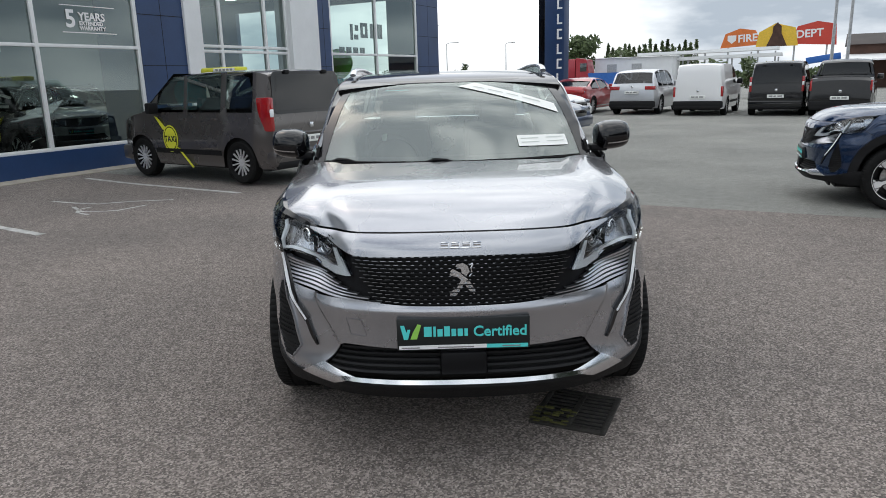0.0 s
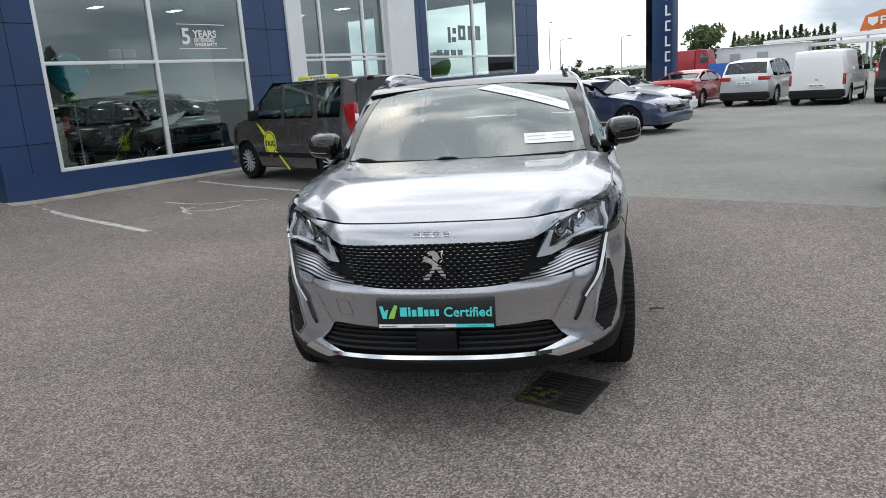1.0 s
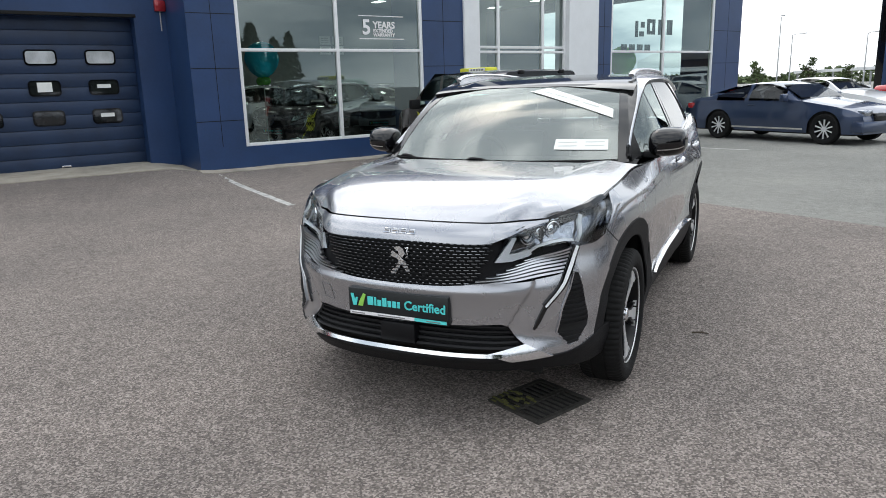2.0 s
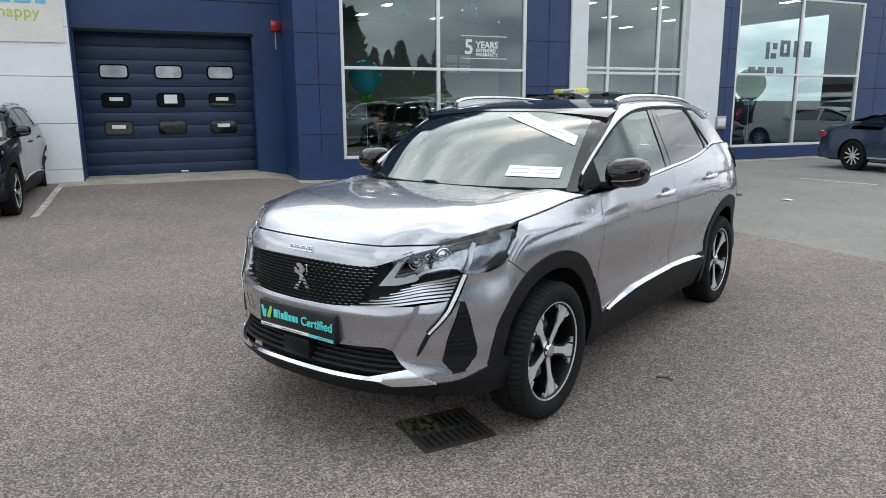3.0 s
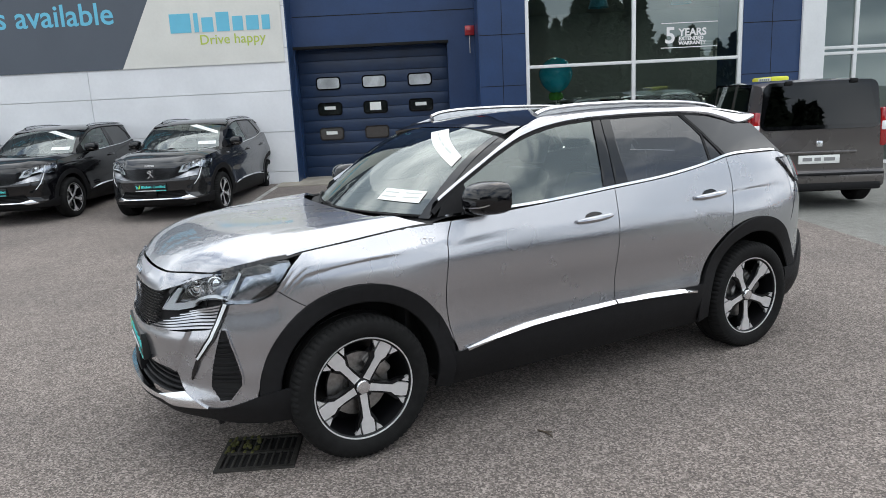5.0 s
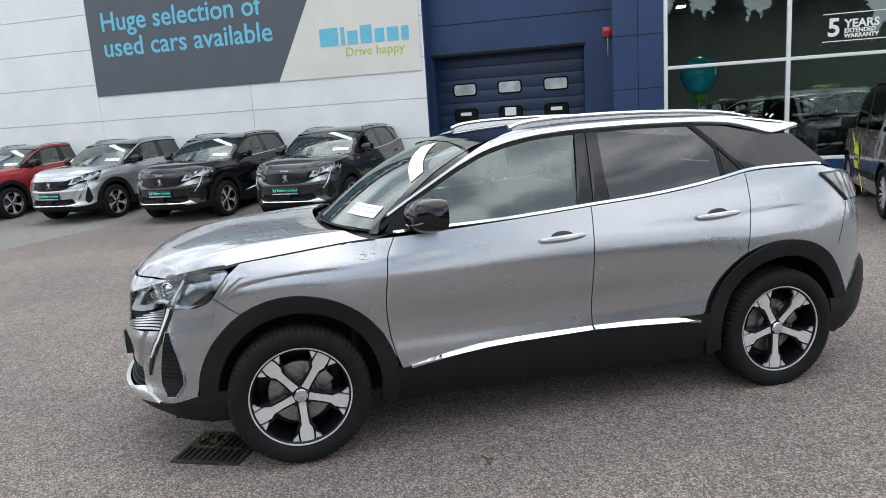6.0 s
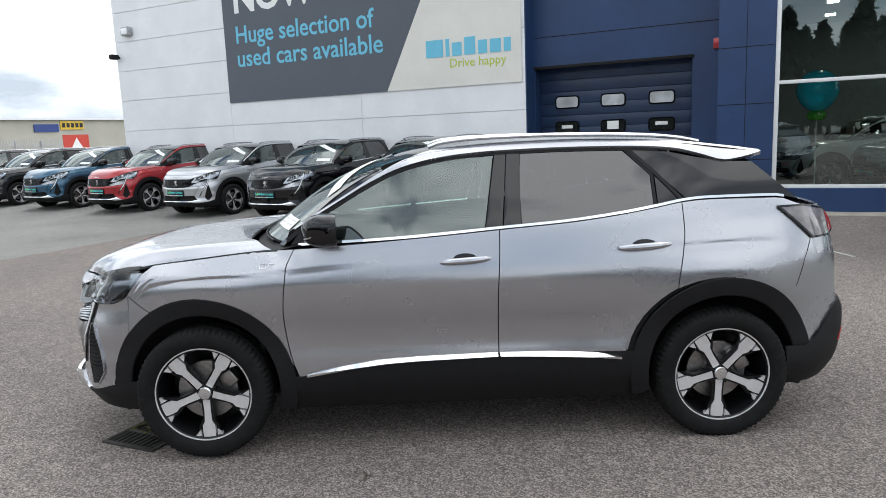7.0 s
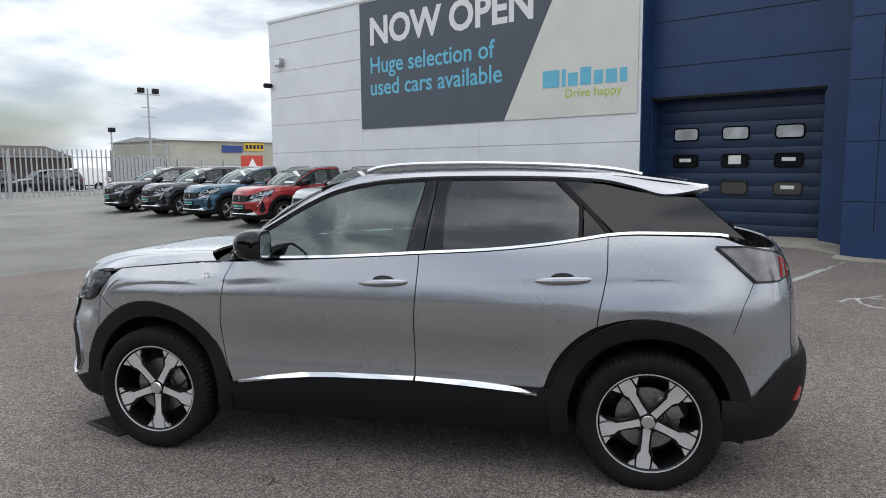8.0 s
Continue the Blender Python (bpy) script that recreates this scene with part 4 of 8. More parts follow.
    gr_top = A([(0, 0.856), (0.2, 0.855), (0.35, 0.853), (0.43, 0.855), (0.60, 0.86), (0.84, 0.87)])
    gr_low = A([(0, 0.660), (0.2, 0.663), (0.33, 0.671), (0.45, 0.679), (0.65, 0.685), (0.75, 0.697), (0.81, 0.712), (0.87, 0.73)])
    grille = part("grille", front_sheet(-0.86, 0.86, 48, gr_low, gr_top, 4, -0.030), M["grille_black"], root, "black honeycomb grille with bright dashes", c0)
    # rows of short bright dashes on dark mesh
    bm, bk = bmesh.new(), bmesh.new()
    rows = 13
    for r in range(rows):
        t = (r + 0.5) / rows
        n = 17
        for k in range(-n, n + 1):
            a = (k + (0.5 if r % 2 else 0.0)) * 0.031 * (1 + 0.15 * abs(k) / n)
            if abs(a) > 0.36 + 0.12 * t:
                continue
            z = gr_low(abs(a)) + (gr_top(abs(a)) - gr_low(abs(a))) * t
            hw = 0.0045 + 0.008 * sstep(0.10, 0.36, abs(a))
            ribbon([(a - hw, z), (a + hw, z)], 0.0022, -0.006, bm, 0.006)
            ribbon([(a - 0.0155, z - 0.006), (a + 0.0155, z - 0.006)], 0.004, -0.012, bk, 0.008)
    tagged(part("grille_studding", bm, M["dark_chrome"], grille, "small dark chrome dashes"), kind="stuff")
    part("grille_mesh", bk, M["grille_black"], grille)
    # painted fins that run from the grille into the bumper
    for sgn in (1, -1):
        for k in range(7):
            aL, aR = 0.33 + 0.050 * k, 0.815 + 0.008 * k
            zL, zR = 0.672 + 0.0155 * k, 0.718 + 0.0165 * k
            pts = [(aL + (aR - aL) * t, zL + (zR - zL) * t ** 1.5 + 0.004 * math.sin(math.pi * t)) for t in steps(0, 1, 14)]
            wd = [0.0040 + 0.0042 * sstep(0, 0.5, i / 14) for i in range(15)]
            part("grille_fin", ribbon(pts, wd, 0.004, None, 0.02, sgn), M["fin_metal"], root, "slim bright fin", c0)
    # painted bumper: band under the grille, corners, lower spoiler
    band_top = gr_low
    low_top = A([(0, 0.480), (0.36, 0.486), (0.44, 0.488), (0.50, 0.470), (0.575, 0.425), (0.64, 0.385), (0.8, 0.37)])
    bump_low = A([(0, 0.478), (0.36, 0.487), (0.50, 0.493), (0.53, 0.484), (0.575, 0.430), (0.61, 0.402), (0.68, 0.366), (0.74, 0.338), (0.85, 0.345), (0.95, 0.372), (1.06, 0.41)])
    bump_high = A([(0, 0.660), (0.2, 0.663), (0.33, 0.671), (0.45, 0.679), (0.65, 0.685), (0.75, 0.697), (0.80, 0.709), (0.825, 0.722), (0.855, 0.79), (0.885, 0.816), (0.98, 0.818), (1.07, 0.843), (1.105, 0.868)])
    a_end = arc_of(-0.36)
    a_arch = arc_of(-0.478)

    def bump_lo(a):
        z = bump_low(a)
        y = plan_at(a)[1]
        if y > -0.4739:
            z = max(z, low_line(y))
        return z
    for_cols = sorted({round(v, 4) for v in steps(-a_end, a_end, 90)} | {round(s * arc_of(-0.474 * 0.9995 + q), 4) for s in (1, -1) for q in (0, 0.002, 0.006, 0.012, 0.02, 0.035, 0.05)})

    def bumper_skin(a, v):
        """Flat centre, a sharp upright crease and a hollow cheek inside the light blade."""
        b = abs(a)
        lo, hi = bump_lo(b), bump_high(b)
        z = lo + (hi - lo) * v
        ac = 0.53 + 0.125 * (z - 0.49) / 0.193
        fold = 0.05 * sstep(0.0, 0.012, b - ac) * (1 - sstep(0.0, 0.16, b - ac)) * sstep(0.40, 0.48, z)
        return body(a, z, 0.004 - 0.25 * fold)
    part("front_bumper", sheet(bumper_skin, sorted(set(for_cols) | {round(s_ * q, 4) for s_ in (1, -1) for q in steps(0.50, 0.90, 40)}), steps(0, 1, 18), -0.014), P, root, "", c0)
    for sgn in (1, -1):
        part("panel_seam", ribbon(dense([(1.104, 0.862), (arc_of(-0.27), 0.800), (arc_of(-0.195), 0.757)], 5), 0.0035, 0.0012, None, 0.003, sgn), M["liner"], root, "thin seam between bumper and wing", c0)
    tow = dense([(0.415, 0.600), (0.485, 0.604), (0.470, 0.535), (0.398, 0.530), (0.415, 0.600)], 3)
    part("tow_cover_seam", ribbon(tow, 0.0028, 0.0055, None, 0.003, -1), M["dark_chrome"], root, "thin outline of the towing eye cover", c0)
    lg = part("lower_grille", front_sheet(-0.62, 0.62, 30, lambda a: 0.375, lambda a: 0.500 - 0.10 * sstep(0.50, 0.62, a), 3, -0.03), M["liner"], root, "black lower grille with slats", c0)
    for k in range(5):
        z = 0.392 + 0.022 * k
        ext = 0.60 - 0.018 * k
        for sgn in (1, -1):
            part("grille_slat", ribbon([(a, z - 0.004 * sstep(0.2, 0.5, a)) for a in steps(0.095, ext, 10)], 0.008, -0.006, None, 0.02, sgn), M["black_plastic"], lg)
    part("radar_box", box(-0.09, 0.09, -0.890, -0.80, 0.385, 0.478, 0.01), M["grille_black"], root, "black sensor panel")
    # bright lower trim: thin line that widens into blades
    part("lower_trim", ribbon([(a, 0.367 - 0.004 * (a / 0.5) ** 2) for a in steps(-0.50, 0.50, 30)], 0.017, 0.016, None, 0.02), M["chrome"], root, "thin bright line across the lower bumper", c0)
    for sgn in (1, -1):
        part("bumper_blade", skin_patch([(0.43, 0.371), (0.61, 0.406), (0.742, 0.337), (0.545, 0.329)], 0.014, sgn, thick=0.02, n=18), M["satin"], root, "broad bright blade at the bumper corner", c0)
    part("chin_spoiler", front_sheet(-1.13, 1.13, 50, lambda a: 0.272 - 0.02 * sstep(0.6, 1.1, a), lambda a: 0.360 - 0.020 * sstep(0.35, 0.55, a) + 0.07 * sstep(0.76, 1.08, a), 6, lambda a: 0.010, 0.02), M["black_plastic"], root, "matt black chin spoiler", c0)
    # number board
    brd = part("number_board", box(-0.257, 0.257, -0.8830, -0.8460, 0.488, 0.618, 0.004), M["plate_black"], root, "black dealer board with teal writing")
    face = basis((0, -0.8845, 0), (1, 0, 0), (0, 0, 1))
    part("board_strip", box(-0.25, 0.25, -0.8855, -0.8820, 0.494, 0.509), M["white_ink"], brd, "white strip with small print")
    part("board_strip", box(0.09, 0.25, -0.8865, -0.8830, 0.494, 0.509), M["teal_ink"], brd, "teal end of the strip")
    for x0, x1 in ((-0.24, -0.17), (-0.10, 0.04), (0.15, 0.22)):
        part("small_print", box(x0, x1, -0.8880, -0.8850, 0.499, 0.503), M["grey_ink"], brd)
    lettering("writing", "Certified", 0.058, M["teal_ink"], Matrix.Translation((0.038, -0.8845, 0.543)) @ pose(0, 0, 0, 90), brd, 0.001, "teal word")
    # maker's name as plain shapes
    nx = -0.152
    for i, w in enumerate((0.030, 0.010, 0.020, 0.022, 0.018, 0.020, 0.013)):
        part("name_bar", box(nx, nx + w, -0.8865, -0.8835, 0.545, 0.585 if i in (0, 1, 3) else 0.574), M["teal_ink"], brd, "teal bar in place of a name")
        nx += w + 0.006
    bm = bmesh.new()
    tick = lambda u, v, w: Vector((u, -0.8835 - w, v))
    prism([(-0.243, 0.592), (-0.228, 0.592), (-0.215, 0.545), (-0.230, 0.535)], tick, 0.003, bm)
    prism([(-0.215, 0.575), (-0.204, 0.575), (-0.214, 0.536), (-0.230, 0.535)], tick, 0.0032, bm)
    part("mark", bm, M["teal_ink"], brd)
    part("mark", prism([(-0.176, 0.596), (-0.162, 0.592), (-0.180, 0.536), (-0.205, 0.536), (-0.196, 0.56)], tick, 0.003), M["green_ink"], brd, "green stroke of the mark")
    # bonnet badge: a plain upright animal shape, and model name bars
    bm = bmesh.new()
    bd = lambda u, v, w: Vector((u, -0.830 - w + 0.03 * abs(u), v - 0.024))
    prism([(-0.045, 0.815), (-0.035, 0.825), (-0.005, 0.808), (0.03, 0.775), (0.052, 0.735), (0.048, 0.722), (0.030, 0.735), (0.0, 0.778)], bd, 0.012, bm)
    prism([(-0.024, 0.836), (-0.018, 0.845), (0.005, 0.848), (0.022, 0.838), (0.030, 0.815), (0.018, 0.798), (0.002, 0.806), (-0.004, 0.826)], bd, 0.016, bm)
    prism([(0.002, 0.79), (0.022, 0.785), (-0.005, 0.745), (-0.022, 0.718), (-0.048, 0.718), (-0.046, 0.732), (-0.018, 0.752)], bd, 0.013, bm)
    prism([(-0.046, 0.800), (-0.044, 0.808), (-0.020, 0.804), (-0.006, 0.796), (-0.012, 0.790)], bd, 0.011, bm)
    for (ax, az), (bx, bz) in (((0.028, 0.79), (0.040, 0.805)), ((0.040, 0.805), (0.036, 0.825)), ((0.036, 0.825), (0.044, 0.843)), ((0.044, 0.843), (0.030, 0.838))):
        tube([bd(ax, az, 0.006), bd(bx, bz, 0.006)], 0.0035, 6, bm)
    part("badge", bm, M["satin"], root, "bright metal rearing animal badge")
    snake = []
    for i in range(4):
        x = -0.084 + i * 0.043
        snake += [(x, 0.883), (x + 0.032, 0.883), (x + 0.032, 0.892), (x + 0.004, 0.892), (x + 0.004, 0.901), (x + 0.034, 0.901), (x + 0.034, 0.883)]
    bm = tube([body(x, z, 0.007) for x, z in snake], 0.0022, 5)
    part("model_bars", bm, M["chrome"], root, "bright bars in place of the model name")
    # --- headlamps, light blades, side vents
    for sgn in (1, -1):
        up = [(0.472, 0.770), (0.525, 0.832), (0.565, 0.876), (0.68, 0.910), (0.81, 0.935), (0.89, 0.956), (0.97, 0.972), (1.08, 0.990), (1.165, 0.992)]
        dn = [(1.172, 0.972), (1.10, 0.876), (1.07, 0.845), (0.98, 0.819), (0.878, 0.822), (0.838, 0.843), (0.78, 0.834), (0.70, 0.812), (0.655, 0.782), (0.56, 0.769)]
        hl = part("headlamp", skin_patch(up + dn, -0.024, sgn, thick=0.01, n=30), M["lamp_bowl"], root, "slim headlamp under clear glass", c0)
        part("lens", skin_patch(up + dn, 0.007, sgn, thick=0.030, n=40), M["glass_lens"], hl, "clear lamp glass", c0)
        part("lamp_edge", ribbon(dense([(0.52, 0.846), (0.562, 0.884), (0.68, 0.917), (0.81, 0.941), (0.89, 0.962), (0.97, 0.979), (1.08, 0.998), (1.16, 1.004)], 4), 0.016, 0.004, None, 0.02, sgn), M["gloss_black"], hl, "black edge above the lamp", c0)
        part("light_tick", skin_patch([(0.474, 0.770), (0.570, 0.870), (0.594, 0.868), (0.548, 0.800), (0.535, 0.772)], 0.002, sgn, thick=0.012), M["white_lens"], hl, "white light guide", c0)
        part("light_tick", skin_patch([(0.49, 0.770), (0.52, 0.800), (0.60, 0.802), (0.652, 0.816), (0.672, 0.794), (0.655, 0.783), (0.57, 0.769)], 0.004, sgn, thick=0.012), M["white_lens"], hl, "white light guide", c0)
        part("light_bar", ribbon(dense([(0.655, 0.800), (0.70, 0.825), (0.77, 0.845), (0.82, 0.852), (0.862, 0.848)], 4), 0.011, 0.003, None, 0.01, sgn), M["white_lens"], hl, "white light guide", c0)
        part("light_bar", ribbon(dense([(0.885, 0.836), (0.912, 0.890), (0.944, 0.948)], 4), 0.014, 0.003, None, 0.01, sgn), M["white_lens"], hl, "upright white light guide", c0)
        part("lamp_shroud", skin_patch([(0.985, 0.832), (1.03, 0.862), (1.10, 0.905), (1.105, 0.886), (1.07, 0.850)], -0.004, sgn, thick=0.008, n=8), M["gloss_black"], hl, "black wedge in the lamp", c0)
        part("lamp_shroud", skin_patch([(0.565, 0.812), (0.605, 0.868), (0.66, 0.835), (0.645, 0.822)], -0.012, sgn, thick=0.006, n=6), M["gloss_black"], hl, "black hollow behind the tick", c0)
        part("lamp_shroud", ribbon(dense([(0.615, 0.868), (0.68, 0.890), (0.81, 0.915), (0.89, 0.935), (0.97, 0.952), (1.08, 0.968)], 4), [0.014 + 0.0007 * q for q in range(21)], -0.002, None, 0.006, sgn), M["gloss_black"], hl, "black upper shade in the lamp", c0)
        for a, z, r in ((0.66, 0.866, 0.030), (0.80, 0.888, 0.032), (0.73, 0.876, 0.020)):
            p = body(a, z, -0.022)
            n = plan_at(a)[2]
            bm = bmesh.new()
            bmesh.ops.create_uvsphere(bm, u_segments=16, v_segments=10, radius=r)
            bmesh.ops.transform(bm, matrix=Matrix.Translation((p.x * sgn, p.y, p.z)) @ Matrix.Scale(0.55, 4, (n.x * sgn, n.y, 0)), verts=bm.verts[:])
            part("projector", bm, M["chrome"], hl, "bright projector lens")
            t_ = Vector((n.y, -n.x))
            ringp = [(sgn * (p.x + t_.x * r * 1.15 * math.cos(q) + n.x * 0.012), p.y + t_.y * r * 1.15 * math.cos(q) + n.y * 0.012, p.z + r * 1.15 * math.sin(q)) for q in steps(0, 2 * math.pi, 16)]
            part("projector_ring", tube(ringp, 0.0035, 5, cap=False), M["satin"], hl, "bright ring")
        drl = dense([(0.873, 0.822), (0.835, 0.745), (0.793, 0.668), (0.748, 0.612), (0.706, 0.565)], 4)
        part("light_blade", ribbon(drl, [0.016 - 0.006 * i / (len(drl) - 1) for i in range(len(drl))], 0.0165, None, 0.03, sgn), M["white_lens"], root, "white daytime running light blade", c0)
        part("blade_bezel", ribbon(drl, [0.034 - 0.006 * i / (len(drl) - 1) for i in range(len(drl))], 0.0135, None, 0.03, sgn), M["gloss_black"], root, "black bezel of the light blade", c0)
        part("blade_tail", ribbon(dense([(0.714, 0.574), (0.685, 0.520), (0.655, 0.462)], 5), [0.020] * 7 + [0.019, 0.016, 0.012, 0.006], 0.012, None, 0.03, sgn), M["gloss_black"], root, "black tail of the light blade", c0)
        vent = [(a + 0.020, z) for a, z in ((0.744, 0.440), (0.765, 0.54), (0.800, 0.64), (0.825, 0.712), (0.850, 0.708), (0.880, 0.60), (0.904, 0.50), (0.901, 0.455), (0.845, 0.387), (0.795, 0.380))]
        vt = part("side_vent", skin_patch(vent, 0.008, sgn, thick=0.01), M["liner"], root, "black slatted side vent", c0)
        for k in range(14):
            z = 0.392 + k * 0.021
            cut = [pa + (qa - pa) * (z - pz) / (qz - pz) for (pa, pz), (qa, qz) in zip(vent, vent[1:] + vent[:1]) if (pz - z) * (qz - z) < 0]
            if len(cut) == 2 and max(cut) - min(cut) > 0.025:
                part("vent_slat", ribbon(dense([(min(cut) + 0.004, z - 0.003), (max(cut) - 0.004, z + 0.003)], 3), 0.009, 0.015, None, 0.008, sgn), M["black_plastic"], vt)
        part("vent_rim", ribbon(dense(vent + [vent[0]], 3), 0.006, 0.013, None, 0.012, sgn), P, vt, "", c0)
        # side badge as one bent bar
        bent = [(0.030, 1.014), (0.0, 1.014), (0.0, 0.992), (0.030, 0.992), (0.030, 1.003), (0.016, 1.003), (0.030, 1.003), (0.030, 0.992), (0.044, 1.0), (0.044, 1.014), (0.074, 1.014), (0.059, 1.014), (0.059, 0.992)]
        bm = tube([(lambda p: (p.x * sgn, p.y, p.z))(body(arc_of(0.335 + dy), z, 0.003)) for dy, z in bent], 0.0020, 5)
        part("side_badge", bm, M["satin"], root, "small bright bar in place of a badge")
    # --- cabin
    for sgn in (1, -1):
        top = lambda y: GLASS_TOP(y) - 0.010
        sill = lambda y: TOP_LINE(y) + 0.008
        gf = [(0.66, sill(0.66))] + [(y, sill(y)) for y in steps(0.8, 1.47, 5)] + [(1.535, top(1.535))] + [(y, top(y)) for y in steps(1.47, 0.66, 12)]
        part("front_window", cabin_patch(gf, 0.0, sgn, 18), M["glass_car"], root, "clear side window", c0)
        gr = [(1.66, sill(1.66))] + [(y, sill(y)) for y in steps(1.8, 2.335, 4)] + [(2.335, 1.385), (2.205, top(2.205))] + [(y, top(y)) for y in steps(2.1, 1.68, 6)] + [(1.66, top(1.66))]
        part("rear_window", cabin_patch(gr, 0.0, sgn, 16), M["glass_dark"], root, "dark privacy side window", c0)
        gq = [(2.36, sill(2.36)), (2.47, sill(2.47)), (2.40, 1.335), (2.36, 1.375)]
        part("quarter_pane", cabin_patch(gq, 0.0, sgn, 6), M["gloss_black"], root, "black quarter pane", c0)
        gc = [(2.255, top(2.255)), (2.51, sill(2.51)), (2.8, sill(2.8)), (3.02, sill(3.02) - 0.002), (3.12, 1.232), (2.90, 1.430), (2.76, 1.436), (2.60, top(2.6) + 0.002), (2.45, top(2.45))]
        part("rear_side_glass", cabin_patch(gc, 0.002, sgn, 24), M["black_glass"], root, "gloss black rear quarter glass", c0)
        # pillars
        part("door_pillar", cabin_patch([(1.475, sill(1.475)), (1.56, sill(1.56)), (1.60, top(1.60)), (1.542, top(1.542))], 0.003, sgn, 6), M["gloss_black"], root, "gloss black door pillar", c0)
        part("door_pillar", cabin_patch([(1.566, sill(1.566)), (1.655, sill(1.655)), (1.672, top(1.672)), (1.606, top(1.606))], 0.003, sgn, 6), M["gloss_black"], root, "gloss black door pillar", c0)
        part("door_frame", cabin_ribbon([(2.345, sill(2.345)), (2.345, 1.385), (2.22, 1.516)], 0.018, 0.004, sgn), M["black_plastic"], root, "black window frame", c0)
        part("door_frame", cabin_ribbon([(2.485, sill(2.485)), (2.36, 1.395), (2.235, 1.516)], 0.022, 0.006, sgn), M["black_plastic"], root, "black window frame", c0)
        part("mirror_triangle", cabin_patch([(0.48, sill(0.48) - 0.002), (0.66, sill(0.66)), (0.66, top(0.66)), (0.52, top(0.52))], 0.002, sgn, 6), M["black_plastic"], root, "black mirror corner", c0)
        part("window_seal", cabin_ribbon([(y, GLASS_TOP(y)) for y in steps(0.46, 2.40, 40)], 0.026, 0.004, sgn), M["black_plastic"], root, "black window seal", c0)
        # bright roof line, swelling into the rear blade
        edge_low = spline([(y, GLASS_TOP(y) + 0.008) for y in steps(0.40, 2.38, 12)] + [(2.48, 1.511), (2.60, 1.482), (2.755, 1.442), (2.84, 1.452), (2.955, 1.477)])
        edge_top = lambda y: max(edge_low(y) + 0.012, min(ROOF_EDGE(y) + 0.006, edge_low(y) + 0.010 + 0.036 * sstep(0.75, 1.3, y) + 0.05 * sstep(2.3, 2.6, y)))

        def roof_line(y, v):
            p = cabin(y, edge_low(y) + (edge_top(y) - edge_low(y)) * v, 0.012)
            bend = 0.15 + 0.85 * sstep(0.85, 1.35, y)
            return Vector(((p.x - bend * (0.020 * (v - 0.3) + 0.018 * v * v)) * sgn, p.y, p.z))
        part("roof_trim", sheet(roof_line, steps(0.50, 2.955, 70), steps(0, 1, 5), -0.02 * sgn), P, root, "painted roof line that swells into a blade", c0)

        def pillar_skin(v, w):
            a, y = screen(sgn * 1.02, v, 0.0), 0.47 + 0.62 * v
            b = cabin(y, edge_top(y) - 0.002, 0.004)
            return a + (Vector((b.x * sgn, b.y, b.z)) - a) * w
        part("pillar_skin", sheet(pillar_skin, steps(0.0, 1.0, 20), steps(0, 1, 3)), M["gloss_black"], root, "gloss black skin of the screen pillar", c0)
        rail = [(1.20, 1.560), (1.24, 1.576), (1.33, 1.590), (1.5, 1.600), (1.78, 1.603), (2.1, 1.597), (2.38, 1.583), (2.54, 1.565), (2.64, 1.543)]
        rs = spline(rail)
        bm = tube([(sgn * (0.610 - 0.03 * sstep(2.2, 2.64, y)), y, rs(y)) for y in steps(1.20, 2.64, 30)], 0.019, 10, flat=0.62)
        rl = part("roof_rail", bm, M["satin"], root, "satin aluminium roof rail")
        part("rail_foot", sheet(lambda y, v: Vector((sgn * (0.610 - 0.03 * sstep(2.2, 2.64, y)), y, rs(y) - 0.005 - (rs(y) - 0.005 - ROOF_EDGE(y) + 0.006) * v)), steps(1.22, 2.62, 20), [0, 1]), M["satin"], rl, "satin rail foot")
        # door mirror
        mh = new("door_mirror")
        mh.parent = root
        mh["label"] = "gloss black door mirror"
        sp = spline([(0.0, 0.05), (0.03, 0.50), (0.10, 0.80), (0.28, 0.98), (0.5, 1.0), (0.75, 0.94), (0.90, 0.78), (0.97, 0.52), (1.0, 0.06)])

        def shell(t, q):
            k = sp(t)
            c, s = math.cos(q), math.sin(q)
            c = math.copysign(abs(c) ** 0.8, c)
            s = math.copysign(abs(s) ** 0.8, s)
            y = 0.705 - 0.03 * (1 - t) + min(0.045, 0.125 * k * c)
            return Vector((sgn * (0.826 + 0.210 * t), y, 1.170 + 0.012 * t + 0.087 * k * s * (1.0 if s > 0 else 0.9)))
        bm = sheet(shell, [0, 0.015, 0.03, 0.06, 0.10] + steps(0.17, 0.83, 9) + [0.88, 0.92, 0.95, 0.975, 0.99, 1.0], steps(0, 2 * math.pi, 32))
        part("mirror_shell", bm, M["gloss_black"], mh, "", (sgn * 0.93, 0.69, 1.172))
        part("mirror_line", sheet(lambda t, v: shell(t, math.pi * (1.10 + 0.03 * v)) + Vector((0, -0.0025, 0)), steps(0.30, 0.95, 12), [0, 1]), M["satin"], mh, "thin bright line")
        part("mirror_glass", sheet(lambda u, v: Vector((sgn * (0.826 + 0.210 * u), 0.7525 - 0.03 * (1 - u), 1.173 + 0.012 * u + 0.062 * sp(u) * (2 * v - 1))), steps(0.12, 0.92, 10), steps(0, 1, 4)), M["chrome"], mh, "mirror glass")
        part("mirror_arm", box(min(sgn * 0.80, sgn * 0.90), max(sgn * 0.80, sgn * 0.90), 0.615, 0.72, 1.092, 1.130, 0.012), M["black_plastic"], mh, "black mirror arm")
    # roof skin
    part("roof", sheet(roof, steps(-1, 1, 24), [0.95, 0.98, 1.03, 1.1] + steps(1.2, 2.95, 28), -0.02), M["gloss_black"], root, "gloss black glass roof", (0, 1.8, 1.0))
